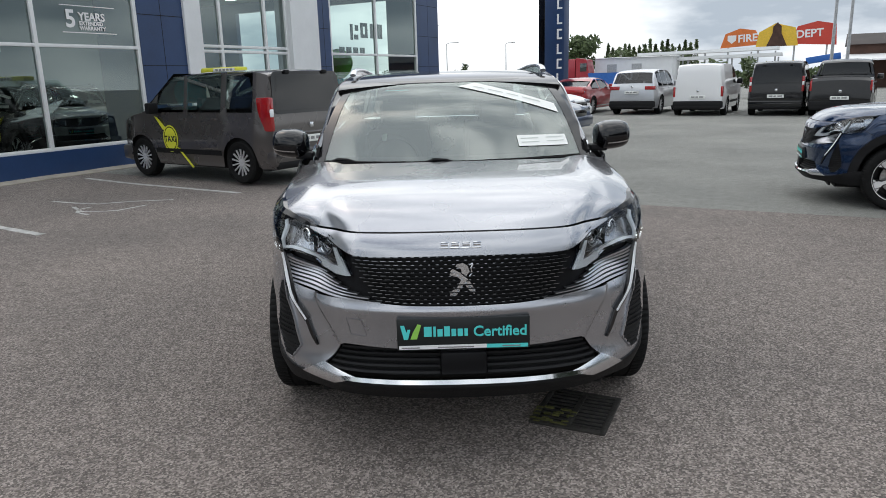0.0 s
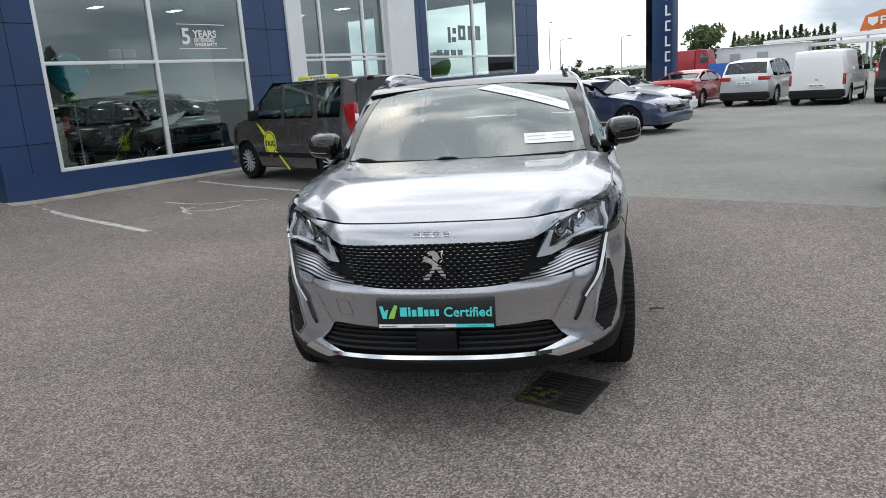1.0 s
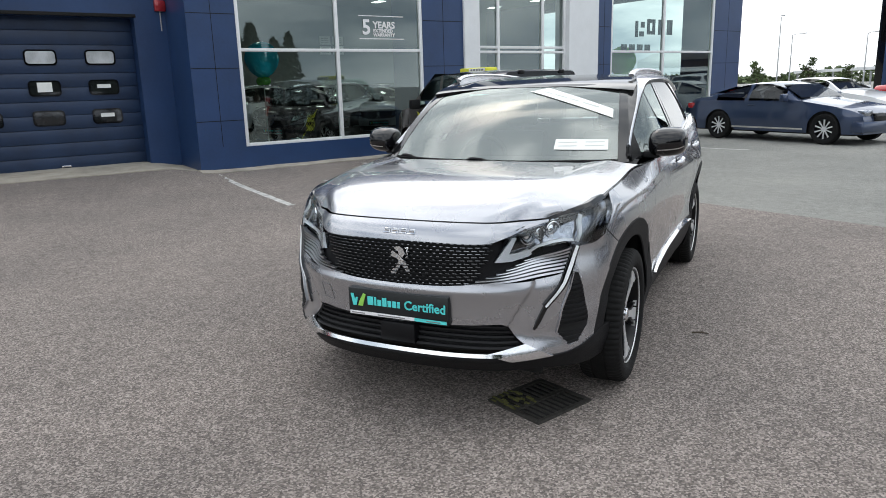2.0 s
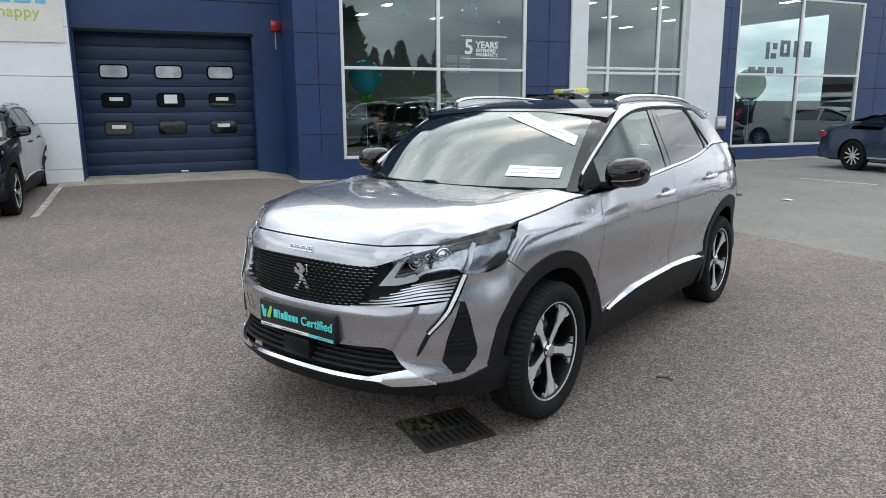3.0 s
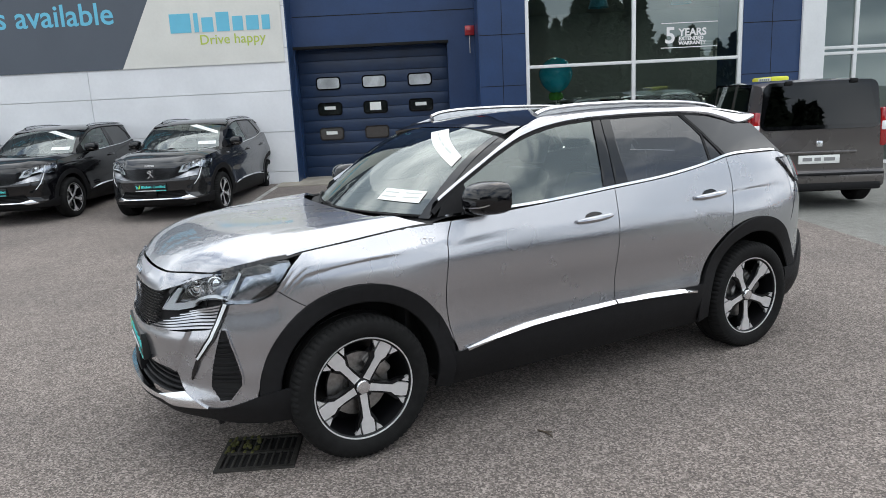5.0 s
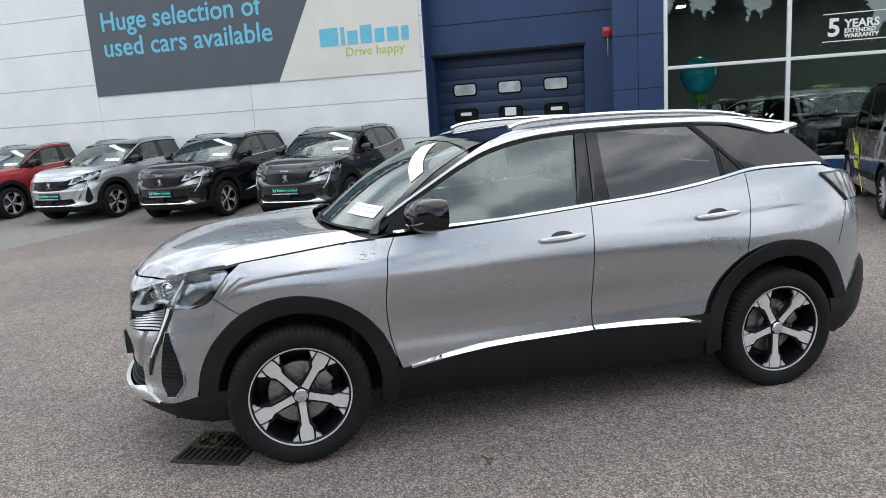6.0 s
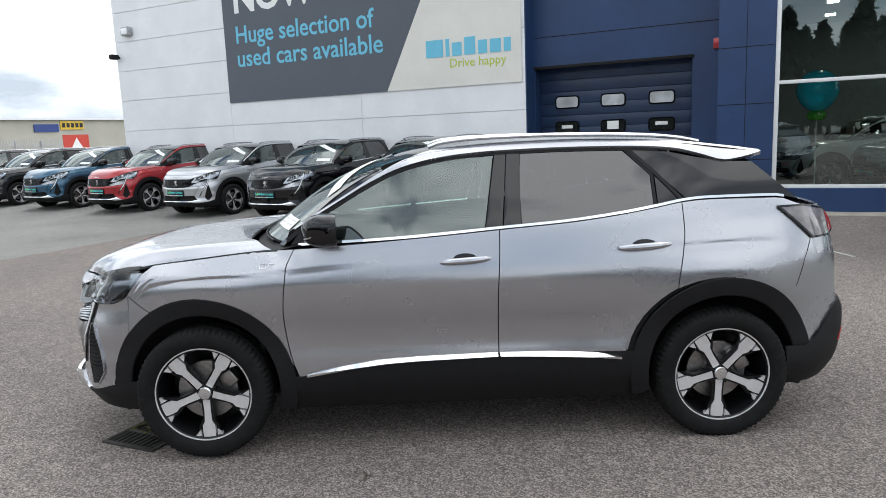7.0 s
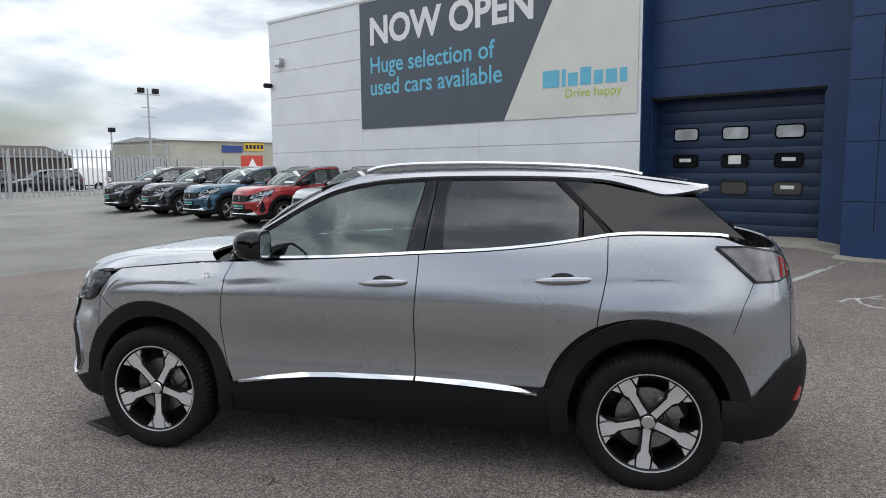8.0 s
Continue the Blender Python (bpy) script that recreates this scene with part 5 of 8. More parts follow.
    part("header", sheet(lambda u, v: screen(u, 0.985 + 0.06 * v, 0.003), steps(-1, 1, 20), steps(0, 1, 3)), M["gloss_black"], root, "black band above the windscreen", (0, 1.8, 1.0))
    ws = part("windscreen", sheet(lambda u, v: screen(u, 0.01 + 0.98 * v, 0.0), steps(-0.965, 0.965, 30), steps(0, 1, 20)), M["glass_screen"], root, "clear laminated windscreen", (0, 1.4, 0.9))
    for sgn in (1, -1):
        part("screen_pillar", sheet(lambda u, v: screen(sgn * u, v, 0.002), steps(0.955, 1.03, 3), steps(-0.02, 1, 16)), M["gloss_black"], root, "gloss black windscreen pillar", (0, 1.4, 0.9))
    part("screen_border", sheet(lambda u, v: screen(u, 0.0 + 0.052 * v, -0.004), steps(-0.96, 0.96, 24), [0, 1]), M["liner"], root, "black border of the windscreen", (0, 1.4, 0.9))
    # stickers on the glass
    part("sun_strip", sheet(lambda t, w: screen(0.08 + 0.17 * w * (1 - t) + (0.83 * t) * (1 - 0.0 * w), (0.865 + 0.08 * w) + (0.413 - 0.865 + (0.115 - 0.08) * w) * t, 0.004), steps(0, 1, 12), [0, 1]), M["paper"], ws, "white diagonal banner on the glass", (0, 1.4, 0.9))
    for t0, t1 in ((0.10, 0.22), (0.26, 0.42), (0.46, 0.58), (0.62, 0.80)):
        part("strip_print", sheet(lambda t, w: screen(0.15 + 0.80 * t, 0.885 - 0.425 * t + 0.018 * w, 0.0055), steps(t0, t1, 3), [0, 1]), M["pale_print"], ws)
    part("price_card", sheet(lambda t, w: screen(0.495 + 0.39 * t, 0.10 - 0.01 * t + 0.095 * w, 0.004), steps(0, 1, 6), [0, 1]), M["paper"], ws, "white paper card on the glass", (0, 1.4, 0.9))
    for k in range(4):
        part("card_print", sheet(lambda t, w: screen(0.52 + 0.20 * (k % 2) + 0.14 * t, 0.125 + 0.034 * (k // 2) + 0.007 * w, 0.0055), steps(0, 1, 3), [0, 1]), M["pale_print"], ws)
    part("screen_sensor", sheet(lambda t, w: screen(-0.10 + 0.15 * t + (0.045 - 0.09 * t) * (1 - w), 0.62 + 0.15 * w, -0.004), steps(0, 1, 4), [0, 1]), M["gloss_black"], ws, "dark sensor mount", (0, 1.4, 0.9))
    part("screen_mark", sheet(lambda t, w: screen(-0.62 + 0.22 * t, 0.835 + 0.02 * w, -0.003), [0, 1], [0, 1]), M["teal_ink"], ws)
    part("permit_tag", sheet(lambda t, w: screen(-0.54 + 0.035 * t, 0.19 + 0.06 * w, -0.003), [0, 1], [0, 1]), M["pale_print"], ws, "small pale tag on the glass")
    for x0, x1 in ((-0.14, 0.60), (-0.66, -0.20)):
        wp = part("wiper", tube([screen(u / 0.735, -0.012 + 0.008 * math.sin(math.pi * i / 8), 0.004) for i, u in enumerate(steps(x0, x1, 8))], 0.006, 6), M["grille_black"], root, "black wiper")
        part("wiper_arm", tube([screen((x0 + 0.00) / 0.735, -0.004, 0.004), screen((x0 + 0.04) / 0.735, 0.004, 0.010), screen((x0 + 0.10) / 0.735, 0.004, 0.008), screen((x0 + 0.14) / 0.735, -0.004, 0.004)], [0.006, 0.011, 0.010, 0.006], 6), M["grille_black"], wp)
    # tailgate glass and spoiler
    part("rear_spoiler", sheet(lambda u, v: Vector((u * 0.60, 2.74 + 0.225 * v - 0.03 * u * u * v, 1.540 - 0.055 * v - 0.020 * u * u)), steps(-1, 1, 16), steps(0, 1, 4), -0.02), P, root, "painted roof spoiler", (0, 2.5, 1.2))
    part("rear_window", sheet(lambda u, v: Vector((u * (0.585 + 0.09 * v), 2.86 + 0.30 * v, 1.475 - 0.265 * v)), steps(-1, 1, 10), steps(0, 1, 6)), M["glass_dark"], root, "dark rear window", (0, 2.0, 1.2))
    part("rear_wiper", tube([(0.0, 3.19, 1.235), (0.15, 3.15, 1.265), (0.32, 3.12, 1.285)], 0.011, 6), M["black_plastic"], root, "black rear wiper")
    # cabin inside
    dash = part("dashboard", sheet(lambda u, v: Vector((u * 0.74, 0.36 + 0.20 * u * u * (1 - v) + 0.62 * v, 1.075 - 0.02 * v - 0.22 * sstep(0.75, 1.0, v))), steps(-1, 1, 12), steps(0, 1, 10)), M["black_plastic"], root, "dark dashboard", c0)
    bm = lathe([(0.165 + 0.016 * math.cos(q), 0.016 * math.sin(q)) for q in steps(0, 2 * math.pi, 8)[:-1]], 28, "z", close=True)
    bmesh.ops.transform(bm, matrix=pose(-0.36, 1.02, 1.02, 65), verts=bm.verts[:])
    part("steering_wheel", bm, M["seat"], root, "dark steering wheel")
    for sx in (-0.37, 0.37):
        for sy, zb in ((1.45, 0.0), (2.25, 0.02)):
            bm = bmesh.new()
            box(-0.24, 0.24, -0.25, 0.25, 0.30, 0.58, 0.06, bm, Matrix.Translation((sx, sy - 0.05, 0.05 + zb)))
            box(-0.23, 0.23, -0.06, 0.06, 0.0, 0.62, 0.05, bm, Matrix.Translation((sx, sy + 0.20, 0.58 + zb)) @ pose(0, 0, 0, -18))
            st = part("seat", bm, M["seat"], root, "dark cloth seat")
            part("headrest", box(-0.13, 0.13, -0.05, 0.05, 0.0, 0.17, 0.04, None, Matrix.Translation((sx, sy + 0.42, 1.20 + zb)) @ pose(0, 0, 0, -12)), M["seat"], st)
    part("cabin_floor", box(-0.78, 0.78, 0.3, 3.1, 0.285, 0.30), M["liner"], root)
    part("headlining", sheet(lambda u, y: roof(u * 0.96, y) - Vector((0, 0, 0.035)), steps(-1, 1, 8), steps(1.05, 2.8, 8)), M["seat"], root, "dark headlining")
    # --- wheels
    for sgn in (1, -1):
        for h, sp_ in zip(HUBS, spin):
            wheel_mesh(root, (sgn * 0.785, h, HUB_Z), sgn, sp_, M)
    return root


CAR_TURN = 28.2
hero = family_car("family_car", pose(-0.885 * math.cos(radians(CAR_TURN)), -0.885 * math.sin(radians(CAR_TURN)), 0.007, 0, 0, CAR_TURN) @ pose(0, 0, 0, -0.35), "silver",
                  "silver-grey family car with a black roof, parked on asphalt")

# ---- ground ----


def ground_z(x, y):
    """The yard is level and climbs a little to the workshop's apron."""
    k = sstep(-8.6, -12.0, x)
    return k * (0.05 + 0.13 * sstep(1.6, 0.6, y))


ys_band = (-8.15, 4.92)
gx = [-400, -150, -60, -30, -20] + steps(-15, -8, 14) + [-5, 0, 5, 15, 40, 120, 400]
gy = [-400, -150, -60, -30, -20, -15, -12] + [-8.15] + steps(-6, 0, 6) + [0.4, 0.8, 1.2, 1.6, 2.2, 3.5, 4.92, 8, 12, 20, 40, 90, 200, 400]
bm = bmesh.new()
gv = [[bm.verts.new((x, y, ground_z(x, y))) for y in gy] for x in gx]
for i in range(len(gx) - 1):
    for j in range(len(gy) - 1):
        f = bm.faces.new([gv[i][j], gv[i + 1][j], gv[i + 1][j + 1], gv[i][j + 1]])
        f.material_index = 1 if -8.2 < (gy[j] + gy[j + 1]) / 2 < 4.95 and -13 < gx[i] < 60 else 0
ground = part("ground", bm, M["asphalt_far"])
ground.data.materials.append(M["asphalt_near"])
tagged(ground, "grey asphalt yard, coarser and browner round the car", "ground", kind="structure")

# ---- building ----
WX, GX, BX = -11.75, -12.22, -11.05


def facade_wall(name, poly_boxes, mat, label):
    root = thing(name, pose(0, 0, 0), label, "wall", kind="structure")
    for b in poly_boxes:
        part("wall_block", box(*b), mat, root, smooth=False)
    return root


wall = facade_wall("wall_white", [(-30, WX - 0.03, -14.85, -2.56, -0.2, 6.0)], M["frame_white"], "white panel-clad workshop wall")
seams = [-0.2, 0.42, 1.245, 2.07, 2.92, 3.74, 4.54, 5.34, 6.05]
joints = [-14.86, -10.72, -6.66, -2.55]
for z0, z1 in zip(seams, seams[1:]):
    for y0, y1 in zip(joints, joints[1:]):
        part("panel", box(WX - 0.028, WX, y0 + 0.004, y1 - 0.004, z0 + 0.006, z1 - 0.006, 0.004), M["wall_white"], wall, smooth=False)
part("parapet", box(-30, WX + 0.03, -14.9, -2.56, 6.03, 6.12, 0.01), M["frame_white"], wall)
part("end_panel", box(-30, -11.8, -14.88, -14.855, -0.1, 6.03), M["wall_white"], wall)

gate_y0, gate_y1, gate_top = -2.50, 0.70, 2.91
wall_b = facade_wall("wall_workshop", [(-13.0, GX, -2.555, gate_y0, -0.1, 6.6), (-13.0, GX, gate_y1, 1.288, -0.1, 6.6), (-13.0, GX, gate_y0, gate_y1, gate_top, 6.6)], M["wall_blue"], "navy clad wall round the shutter")
part("return_panel", box(GX, WX - 0.002, -2.556, -2.53, -0.1, 6.2), M["wall_blue"], wall_b)
for z in (3.55, 4.45):
    part("seam", box(GX, GX + 0.004, -2.5, 1.3, z, z + 0.015), M["liner"], wall_b)
part("lintel", box(GX - 0.01, GX + 0.04, gate_y0 - 0.03, gate_y1 + 0.03, gate_top - 0.01, gate_top + 0.05, 0.008), M["liner"], wall_b, "dark shutter lintel")
shutter = tagged(part("workshop_shutter", box(-12.60, -12.52, gate_y0, gate_y1, 0.1, gate_top), M["door_blue"], smooth=False), "closed navy sectional shutter with small windows", "garage door", kind="structure")
nz = 11
for k in range(nz):
    z0 = 0.17 + k * 0.25
    part("slat", box(-12.52, -12.495, gate_y0 + 0.005, gate_y1 - 0.005, z0 + 0.004, z0 + 0.246, 0.008), M["door_blue"], shutter)


def rounded(yc, zc, hy, hz, r):
    """A rounded rectangle as an outline of (y, z) points."""
    return [(yc + sy * (hy - r) + r * math.cos(q), zc + sz * (hz - r) + r * math.sin(q))
            for sy, sz, q0 in ((1, 1, 0.0), (-1, 1, 0.5), (-1, -1, 1.0), (1, -1, 1.5)) for q in steps(q0 * math.pi, (q0 + 0.5) * math.pi, 4)]


on_shutter = lambda x0: (lambda u, v, w: Vector((x0 + w, u, v)))
for r, zc in enumerate((2.20, 1.66, 1.13)):
    for c in range(3):
        yc = -1.885 + c * 0.985
        wn_ = part("window", prism(rounded(yc, zc, 0.262, 0.137, 0.07), on_shutter(-12.50), 0.028), M["gloss_black"], shutter, "rounded black window frame", smooth=False)
        # The top row's brightness is put into a pale pane colour.
        part("pane", prism(rounded(yc, zc, 0.235, 0.110, 0.055), on_shutter(-12.474), 0.006), M["shutter_pane"] if r == 0 else M["dark_pane"], wn_, "pane painted pale for the light in it" if r == 0 else "dark pane", smooth=False)
        if (r, c) in ((1, 0), (1, 1), (1, 2), (2, 0), (2, 2)):
            h = 0.085 if (r, c) == (1, 1) else 0.035
            part("notice", box(-12.467, -12.464, yc - 0.12, yc + 0.12, zc + 0.02 - h, zc + 0.02 + h), M["paper"], wn_, "white paper notice")
part("pull_handle", box(-12.49, -12.46, -0.82, -0.66, 0.23, 0.26, 0.005), M["satin"], shutter, "small metal handle")

# projecting showroom
bay = facade_wall("wall_showroom", [(-12.3, BX, 1.29, 2.20, -0.1, 6.6), (-11.4, BX, 2.20, 6.42, -0.1, 0.47), (-11.4, BX, 2.20, 6.42, 4.25, 6.6), (-12.3, BX, 6.42, 7.55, -0.1, 6.6),
                                    (-11.4, BX, 8.0, 10.95, 4.6, 6.6),
                                    (-11.6, BX, 12.05, 12.62, -0.1, 6.6), (-11.4, BX, 12.62, 17.35, -0.1, 0.40), (-11.4, BX, 12.62, 17.35, 4.25, 6.6), (-12.2, BX, 17.35, 18.8, -0.1, 6.6),
                                    (-24.0, -23.7, 1.36, 18.8, -0.1, 6.6), (-24.0, -20.0, 18.6, 18.8, -0.1, 6.6), (-20.0, -12.2, 18.6, 18.8, -0.1, 1.6), (-20.0, -12.2, 18.6, 18.8, 4.25, 6.6), (-24.0, -11.6, 1.40, 1.46, -0.1, 6.6)], M["wall_blue"], "navy clad showroom front")
for y0, y1 in ((1.29, 2.20), (6.42, 7.55), (12.05, 12.62), (17.35, 18.8)):
    part("seam", box(BX, BX + 0.0025, (y0 + y1) / 2 - 0.005, (y0 + y1) / 2 + 0.005, 0.5, 6.5), M["liner"], bay)
    for z in (0.97, 1.93, 2.90, 3.87, 4.84):
        part("seam", box(BX, BX + 0.003, y0 + 0.003, y1 - 0.003, z, z + 0.012), M["liner"], bay)
for nm, y0, y1 in (("column", 7.55, 8.0), ("column", 10.95, 12.05)):
    tagged(part(nm, box(-11.5, BX + 0.06, y0, y1, -0.05, 6.6, 0.01), M["column_white"], smooth=False), "white clad entrance column", "column", kind="structure")


def glazing(name, y0, y1, z0, z1, mull, trans, label, x=BX - 0.06):
    root = thing(name, pose(0, 0, 0), label, "window", kind="structure")
    for a, b in ((y0, y0 + 0.07), (y1 - 0.07, y1)) + tuple((m_ - 0.035, m_ + 0.035) for m_ in mull):
        part("mullion", box(x - 0.05, x + 0.05, a, b, z0, z1, 0.004), M["frame_white"], root, "white aluminium mullion")
    for a, b in ((z0, z0 + 0.06), (z1 - 0.06, z1)) + tuple((t_ - 0.03, t_ + 0.03) for t_ in trans):
        part("transom", box(x - 0.048, x + 0.048, y0, y1, a, b, 0.004), M["frame_white"], root, "white aluminium transom")
    ym, zm = [y0] + list(mull) + [y1], [z0] + list(trans) + [z1]
    for a, b in zip(ym, ym[1:]):
        for c, d in zip(zm, zm[1:]):
            bm = bmesh.new()
            t = 0.004 * (random.random() - 0.5)
            vs = [bm.verts.new((x + s, yy, zz)) for yy, zz, s in ((a, c, 0), (b, c, t), (b, d, t), (a, d, 0))]
            bm.faces.new(vs)
            pane = part("pane", bm, M["glass_shop"], root, "clear shop glass", (-20, 0, 2))
            pane.visible_shadow = False
    return root


win1 = glazing("window_1", 2.20, 6.42, 0.47, 4.25, [4.31], [2.27], "tall showroom window in white frames")
win2 = glazing("window_2", 8.0, 10.95, 0.05, 4.6, [8.68, 10.15], [2.25, 2.36], "glazed showroom entrance in white frames", BX - 0.12)
win3 = glazing("window_3", 12.62, 17.35, 0.40, 4.25, [14.92], [2.27], "tall showroom window in white frames")
# lettering on the glass
fx = BX - 0.045
glass_text = lambda nm, tx, sz, y, z, bold=0.0: lettering(nm, tx, sz, M["white_ink"], basis((fx, y, z), (0, 1, 0), (0, 0, 1)), win1, bold)
glass_text("writing", "5", 0.42, 4.92, 2.60, 0.01)
glass_text("writing", "YEARS", 0.19, 5.19, 2.725, 0.006)
glass_text("writing", "EXTENDED", 0.095, 5.19, 2.640, 0.004)
glass_text("writing", "WARRANTY", 0.095, 5.19, 2.555, 0.004)
for z in (2.96, 2.50):
    part("rule", box(fx - 0.002, fx, 4.85, 5.95, z, z + 0.015), M["white_ink"], win1)

# showroom inside
tagged(part("showroom_floor", box(-23.7, -11.12, 1.46, 18.6, -0.02, 0.04), M["tile_grey"], smooth=False), "grey tiled showroom floor", "floor", kind="structure")
tagged(part("ceiling", box(-23.7, -11.42, 1.46, 18.6, 4.62, 4.75), M["room_wall"], smooth=False), "pale showroom ceiling", "ceiling", kind="structure")
tagged(part("wall_inner", box(-23.68, -23.5, 1.46, 18.6, 0.0, 4.7), M["room_wall"], smooth=False), "grey showroom back wall", "wall", kind="structure")
tagged(part("roof", box(-24.2, BX, 1.3, 18.9, 6.6, 6.8), M["frame_white"], smooth=False), "flat showroom roof", "roof", kind="structure")
lamp = thing("ceiling_light", pose(-13.5, 3.2, 4.6), "recessed bright ceiling light panel", "lamp", "showroom lights")
part("frame", box(-0.32, 0.32, -0.17, 0.17, -0.03, 0.02), M["frame_white"], lamp)
part("diffuser", box(-0.28, 0.28, -0.13, 0.13, -0.036, -0.029), M["lamp_glow"], lamp, "glowing diffuser")
for ix in range(4):
    for iy in range(6):
        if ix or iy:
            copy_thing(lamp, pose(-13.5 - 2.6 * ix, 3.2 + 2.8 * iy, 4.6))

# apron and kerb strip
for nm, y0, y1, x0, x1 in (("apron", -2.9, 1.35, -12.5, -11.2), ("kerb", 1.25, 7.6, -11.05, -10.75), ("kerb", 12.0, 18.8, -11.05, -10.75)):
    bm = sheet(lambda y, v: Vector((x1 + (x0 - x1) * v, y + 0.02 * math.sin(y * 9), ground_z(x1 + (x0 - x1) * v, y) + 0.012 + 0.02 * v + 0.004 * math.sin(y * 5))), steps(y0, y1, 24), steps(0, 1, 3), -0.03)
    tagged(part(nm, bm, M["concrete"]), "pale worn concrete strip along the wall", "pavement", kind="structure")


def stripe(pts, w, nm="bay_line", label="worn white parking line on asphalt"):
    bm = bmesh.new()
    rnd = random.Random(int(abs(pts[0][0] * 97 + pts[0][1] * 31)))
    rows = []
    for i in range(len(pts) - 1):
        (x0, y0), (x1, y1) = pts[i], pts[i + 1]
        n = max(2, int(math.hypot(x1 - x0, y1 - y0) / 0.12))
        for k in range(n + (1 if i == len(pts) - 2 else 0)):
            t = k / n
            d = Vector((x1 - x0, y1 - y0)).normalized()
            x, y = x0 + (x1 - x0) * t, y0 + (y1 - y0) * t
            ww = w * (0.85 + 0.3 * rnd.random()) / 2
            rows.append([bm.verts.new((x + d.y * s * ww, y - d.x * s * ww, ground_z(x, y) + 0.004)) for s in (-1, 1)])
    for a, b in zip(rows, rows[1:]):
        bm.faces.new([a[0], b[0], b[1], a[1]])
    return tagged(part(nm, bm, M["line_paint"]), label, "road marking", kind="structure")


stripe([(-10.6, 1.42), (-6.56, 1.06)], 0.10)
stripe([(-10.3, 4.32), (-6.53, 4.04)], 0.10)
stripe([(-11.6, -2.90), (-8.65, -3.10)], 0.10)
stripe([(-7.6, 10.96), (-6.0, 11.2)], 0.10)

# worn symbol in the bay
for sym in ([(-8.64, 2.58), (-8.16, 2.59), (-7.77, 2.65), (-7.49, 2.96), (-7.02, 3.27)], [(-7.88, 2.37), (-7.45, 2.18), (-7.2, 2.27), (-7.05, 2.4), (-7.02, 2.84)],
            [(-7.16, 2.06), (-7.42, 2.1), (-7.62, 2.26), (-7.64, 2.46)]):
    stripe(sym, 0.05, "bay_symbol", "worn white symbol painted in the bay")

# banner on the white wall
ban = thing("banner", pose(0, 0, 0), "large wall banner, slate grey and cream, advertising used cars", "banner")
bz0, bz1, by0, by1 = 2.65, 6.0, -10.72, -2.62
wall_at = lambda y, z, w: Vector((WX + 0.012 + w, y, z))
part("grey_field", prism([(by0, bz0), (-5.92, bz0), (-4.22, bz1), (by0, bz1)], wall_at, 0.012), M["banner_grey"], ban, "slate grey field", smooth=False)
part("cream_field", prism([(-5.915, bz0), (by1, bz0), (by1, bz1), (-4.215, bz1)], wall_at, 0.012), M["banner_cream"], ban, "cream field", smooth=False)
bt = lambda nm, tx, sz, y, z, mat, bold=0.0, sp=1.0: lettering(nm, tx, sz, M[mat], basis((WX + 0.027, y, z), (0, 1, 0), (0, 0, 1)), ban, bold, "", sp)
for tx, h, y0, y1, z, mat, bold in (("NOW OPEN", 0.98, -10.36, -5.12, 4.88, "white_ink", 0.03), ("Huge selection of", 0.60, -10.36, -6.17, 4.12, "banner_blue", 0.007),
                                    ("used cars available", 0.60, -10.36, -5.97, 3.54, "banner_blue", 0.007), ("Drive happy", 0.27, -4.30, -2.96, 3.06, "banner_green", 0.002)):
    right = lambda ob: max(v.co.x for v in ob.data.vertices)
    spans = []
    for k, ch in enumerate(tx):
        if ch != " ":
            line, letter = bt("writing", tx[:k + 1], h, y0, z, mat, bold), bt("letter", ch, h, y0, z, mat, bold)
            spans.append((letter, right(line) - right(letter), right(line)))
            bpy.data.objects.remove(line)
    for ob, shift, _ in spans:
        for v in ob.data.vertices:
            v.co.x = (v.co.x + shift) * (y1 - y0) / spans[-1][2]
yy = -4.86
for i, w in enumerate((0.42, 0.09, 0.23, 0.26, 0.21, 0.25, 0.16)):
    h = 0.37 if i in (0, 1, 3) else 0.28
    part("name_bar", box(WX + 0.026, WX + 0.032, yy, yy + w, 3.30, 3.30 + h), M["banner_blue"], ban, "pale blue bar in place of a name")
    yy += w + 0.065

# drain in front of the car
drain = thing("drain_grate", pose(-0.105, -0.55, 0.0, 0, 0, 3) @ Matrix.Scale(0.86, 4), "cast iron drain grate with moss between its bars", "drain")
# A flat black slab stands for the shade in the shaft below the bars.
part("frame", box(-0.19, 0.19, -0.21, 0.21, -0.02, 0.004), M["liner"], drain, "black slab that stands for the shaded shaft")
for x0, x1, y0, y1 in ((-0.20, -0.17, -0.22, 0.22), (0.17, 0.20, -0.22, 0.22), (-0.17, 0.17, -0.22, -0.19), (-0.17, 0.17, 0.19, 0.22), (-0.015, 0.015, -0.19, 0.19)):
    part("rim", box(x0, x1, y0, y1, -0.01, 0.014, 0.003), M["cast_iron"], drain)
for k in range(9):
    y = -0.17 + k * 0.042
    part("bar", box(-0.17, 0.17, y - 0.008, y + 0.008, -0.01, 0.012, 0.002), M["cast_iron"], drain)
rm = random.Random(5)
for k in range(26):
    x, y = rm.uniform(-0.19, 0.0), rm.uniform(-0.22, -0.02)
    part("moss_tuft", box(x - 0.02, x + 0.02, y - 0.010, y + 0.010, 0.0, 0.017, 0.006), M["moss"], drain) if k < 26 else None

# ---- other vehicles ----


def repaint(ob, swap):
    """Gives a copied thing its own paint: swaps materials on the object, not on the shared mesh."""
    for o in ob.children_recursive:
        if o.type == "MESH":
            slot = o.material_slots[0]
            if slot.material in swap:
                new_mat = swap[slot.material]
                slot.link = "OBJECT"
                slot.material = new_mat


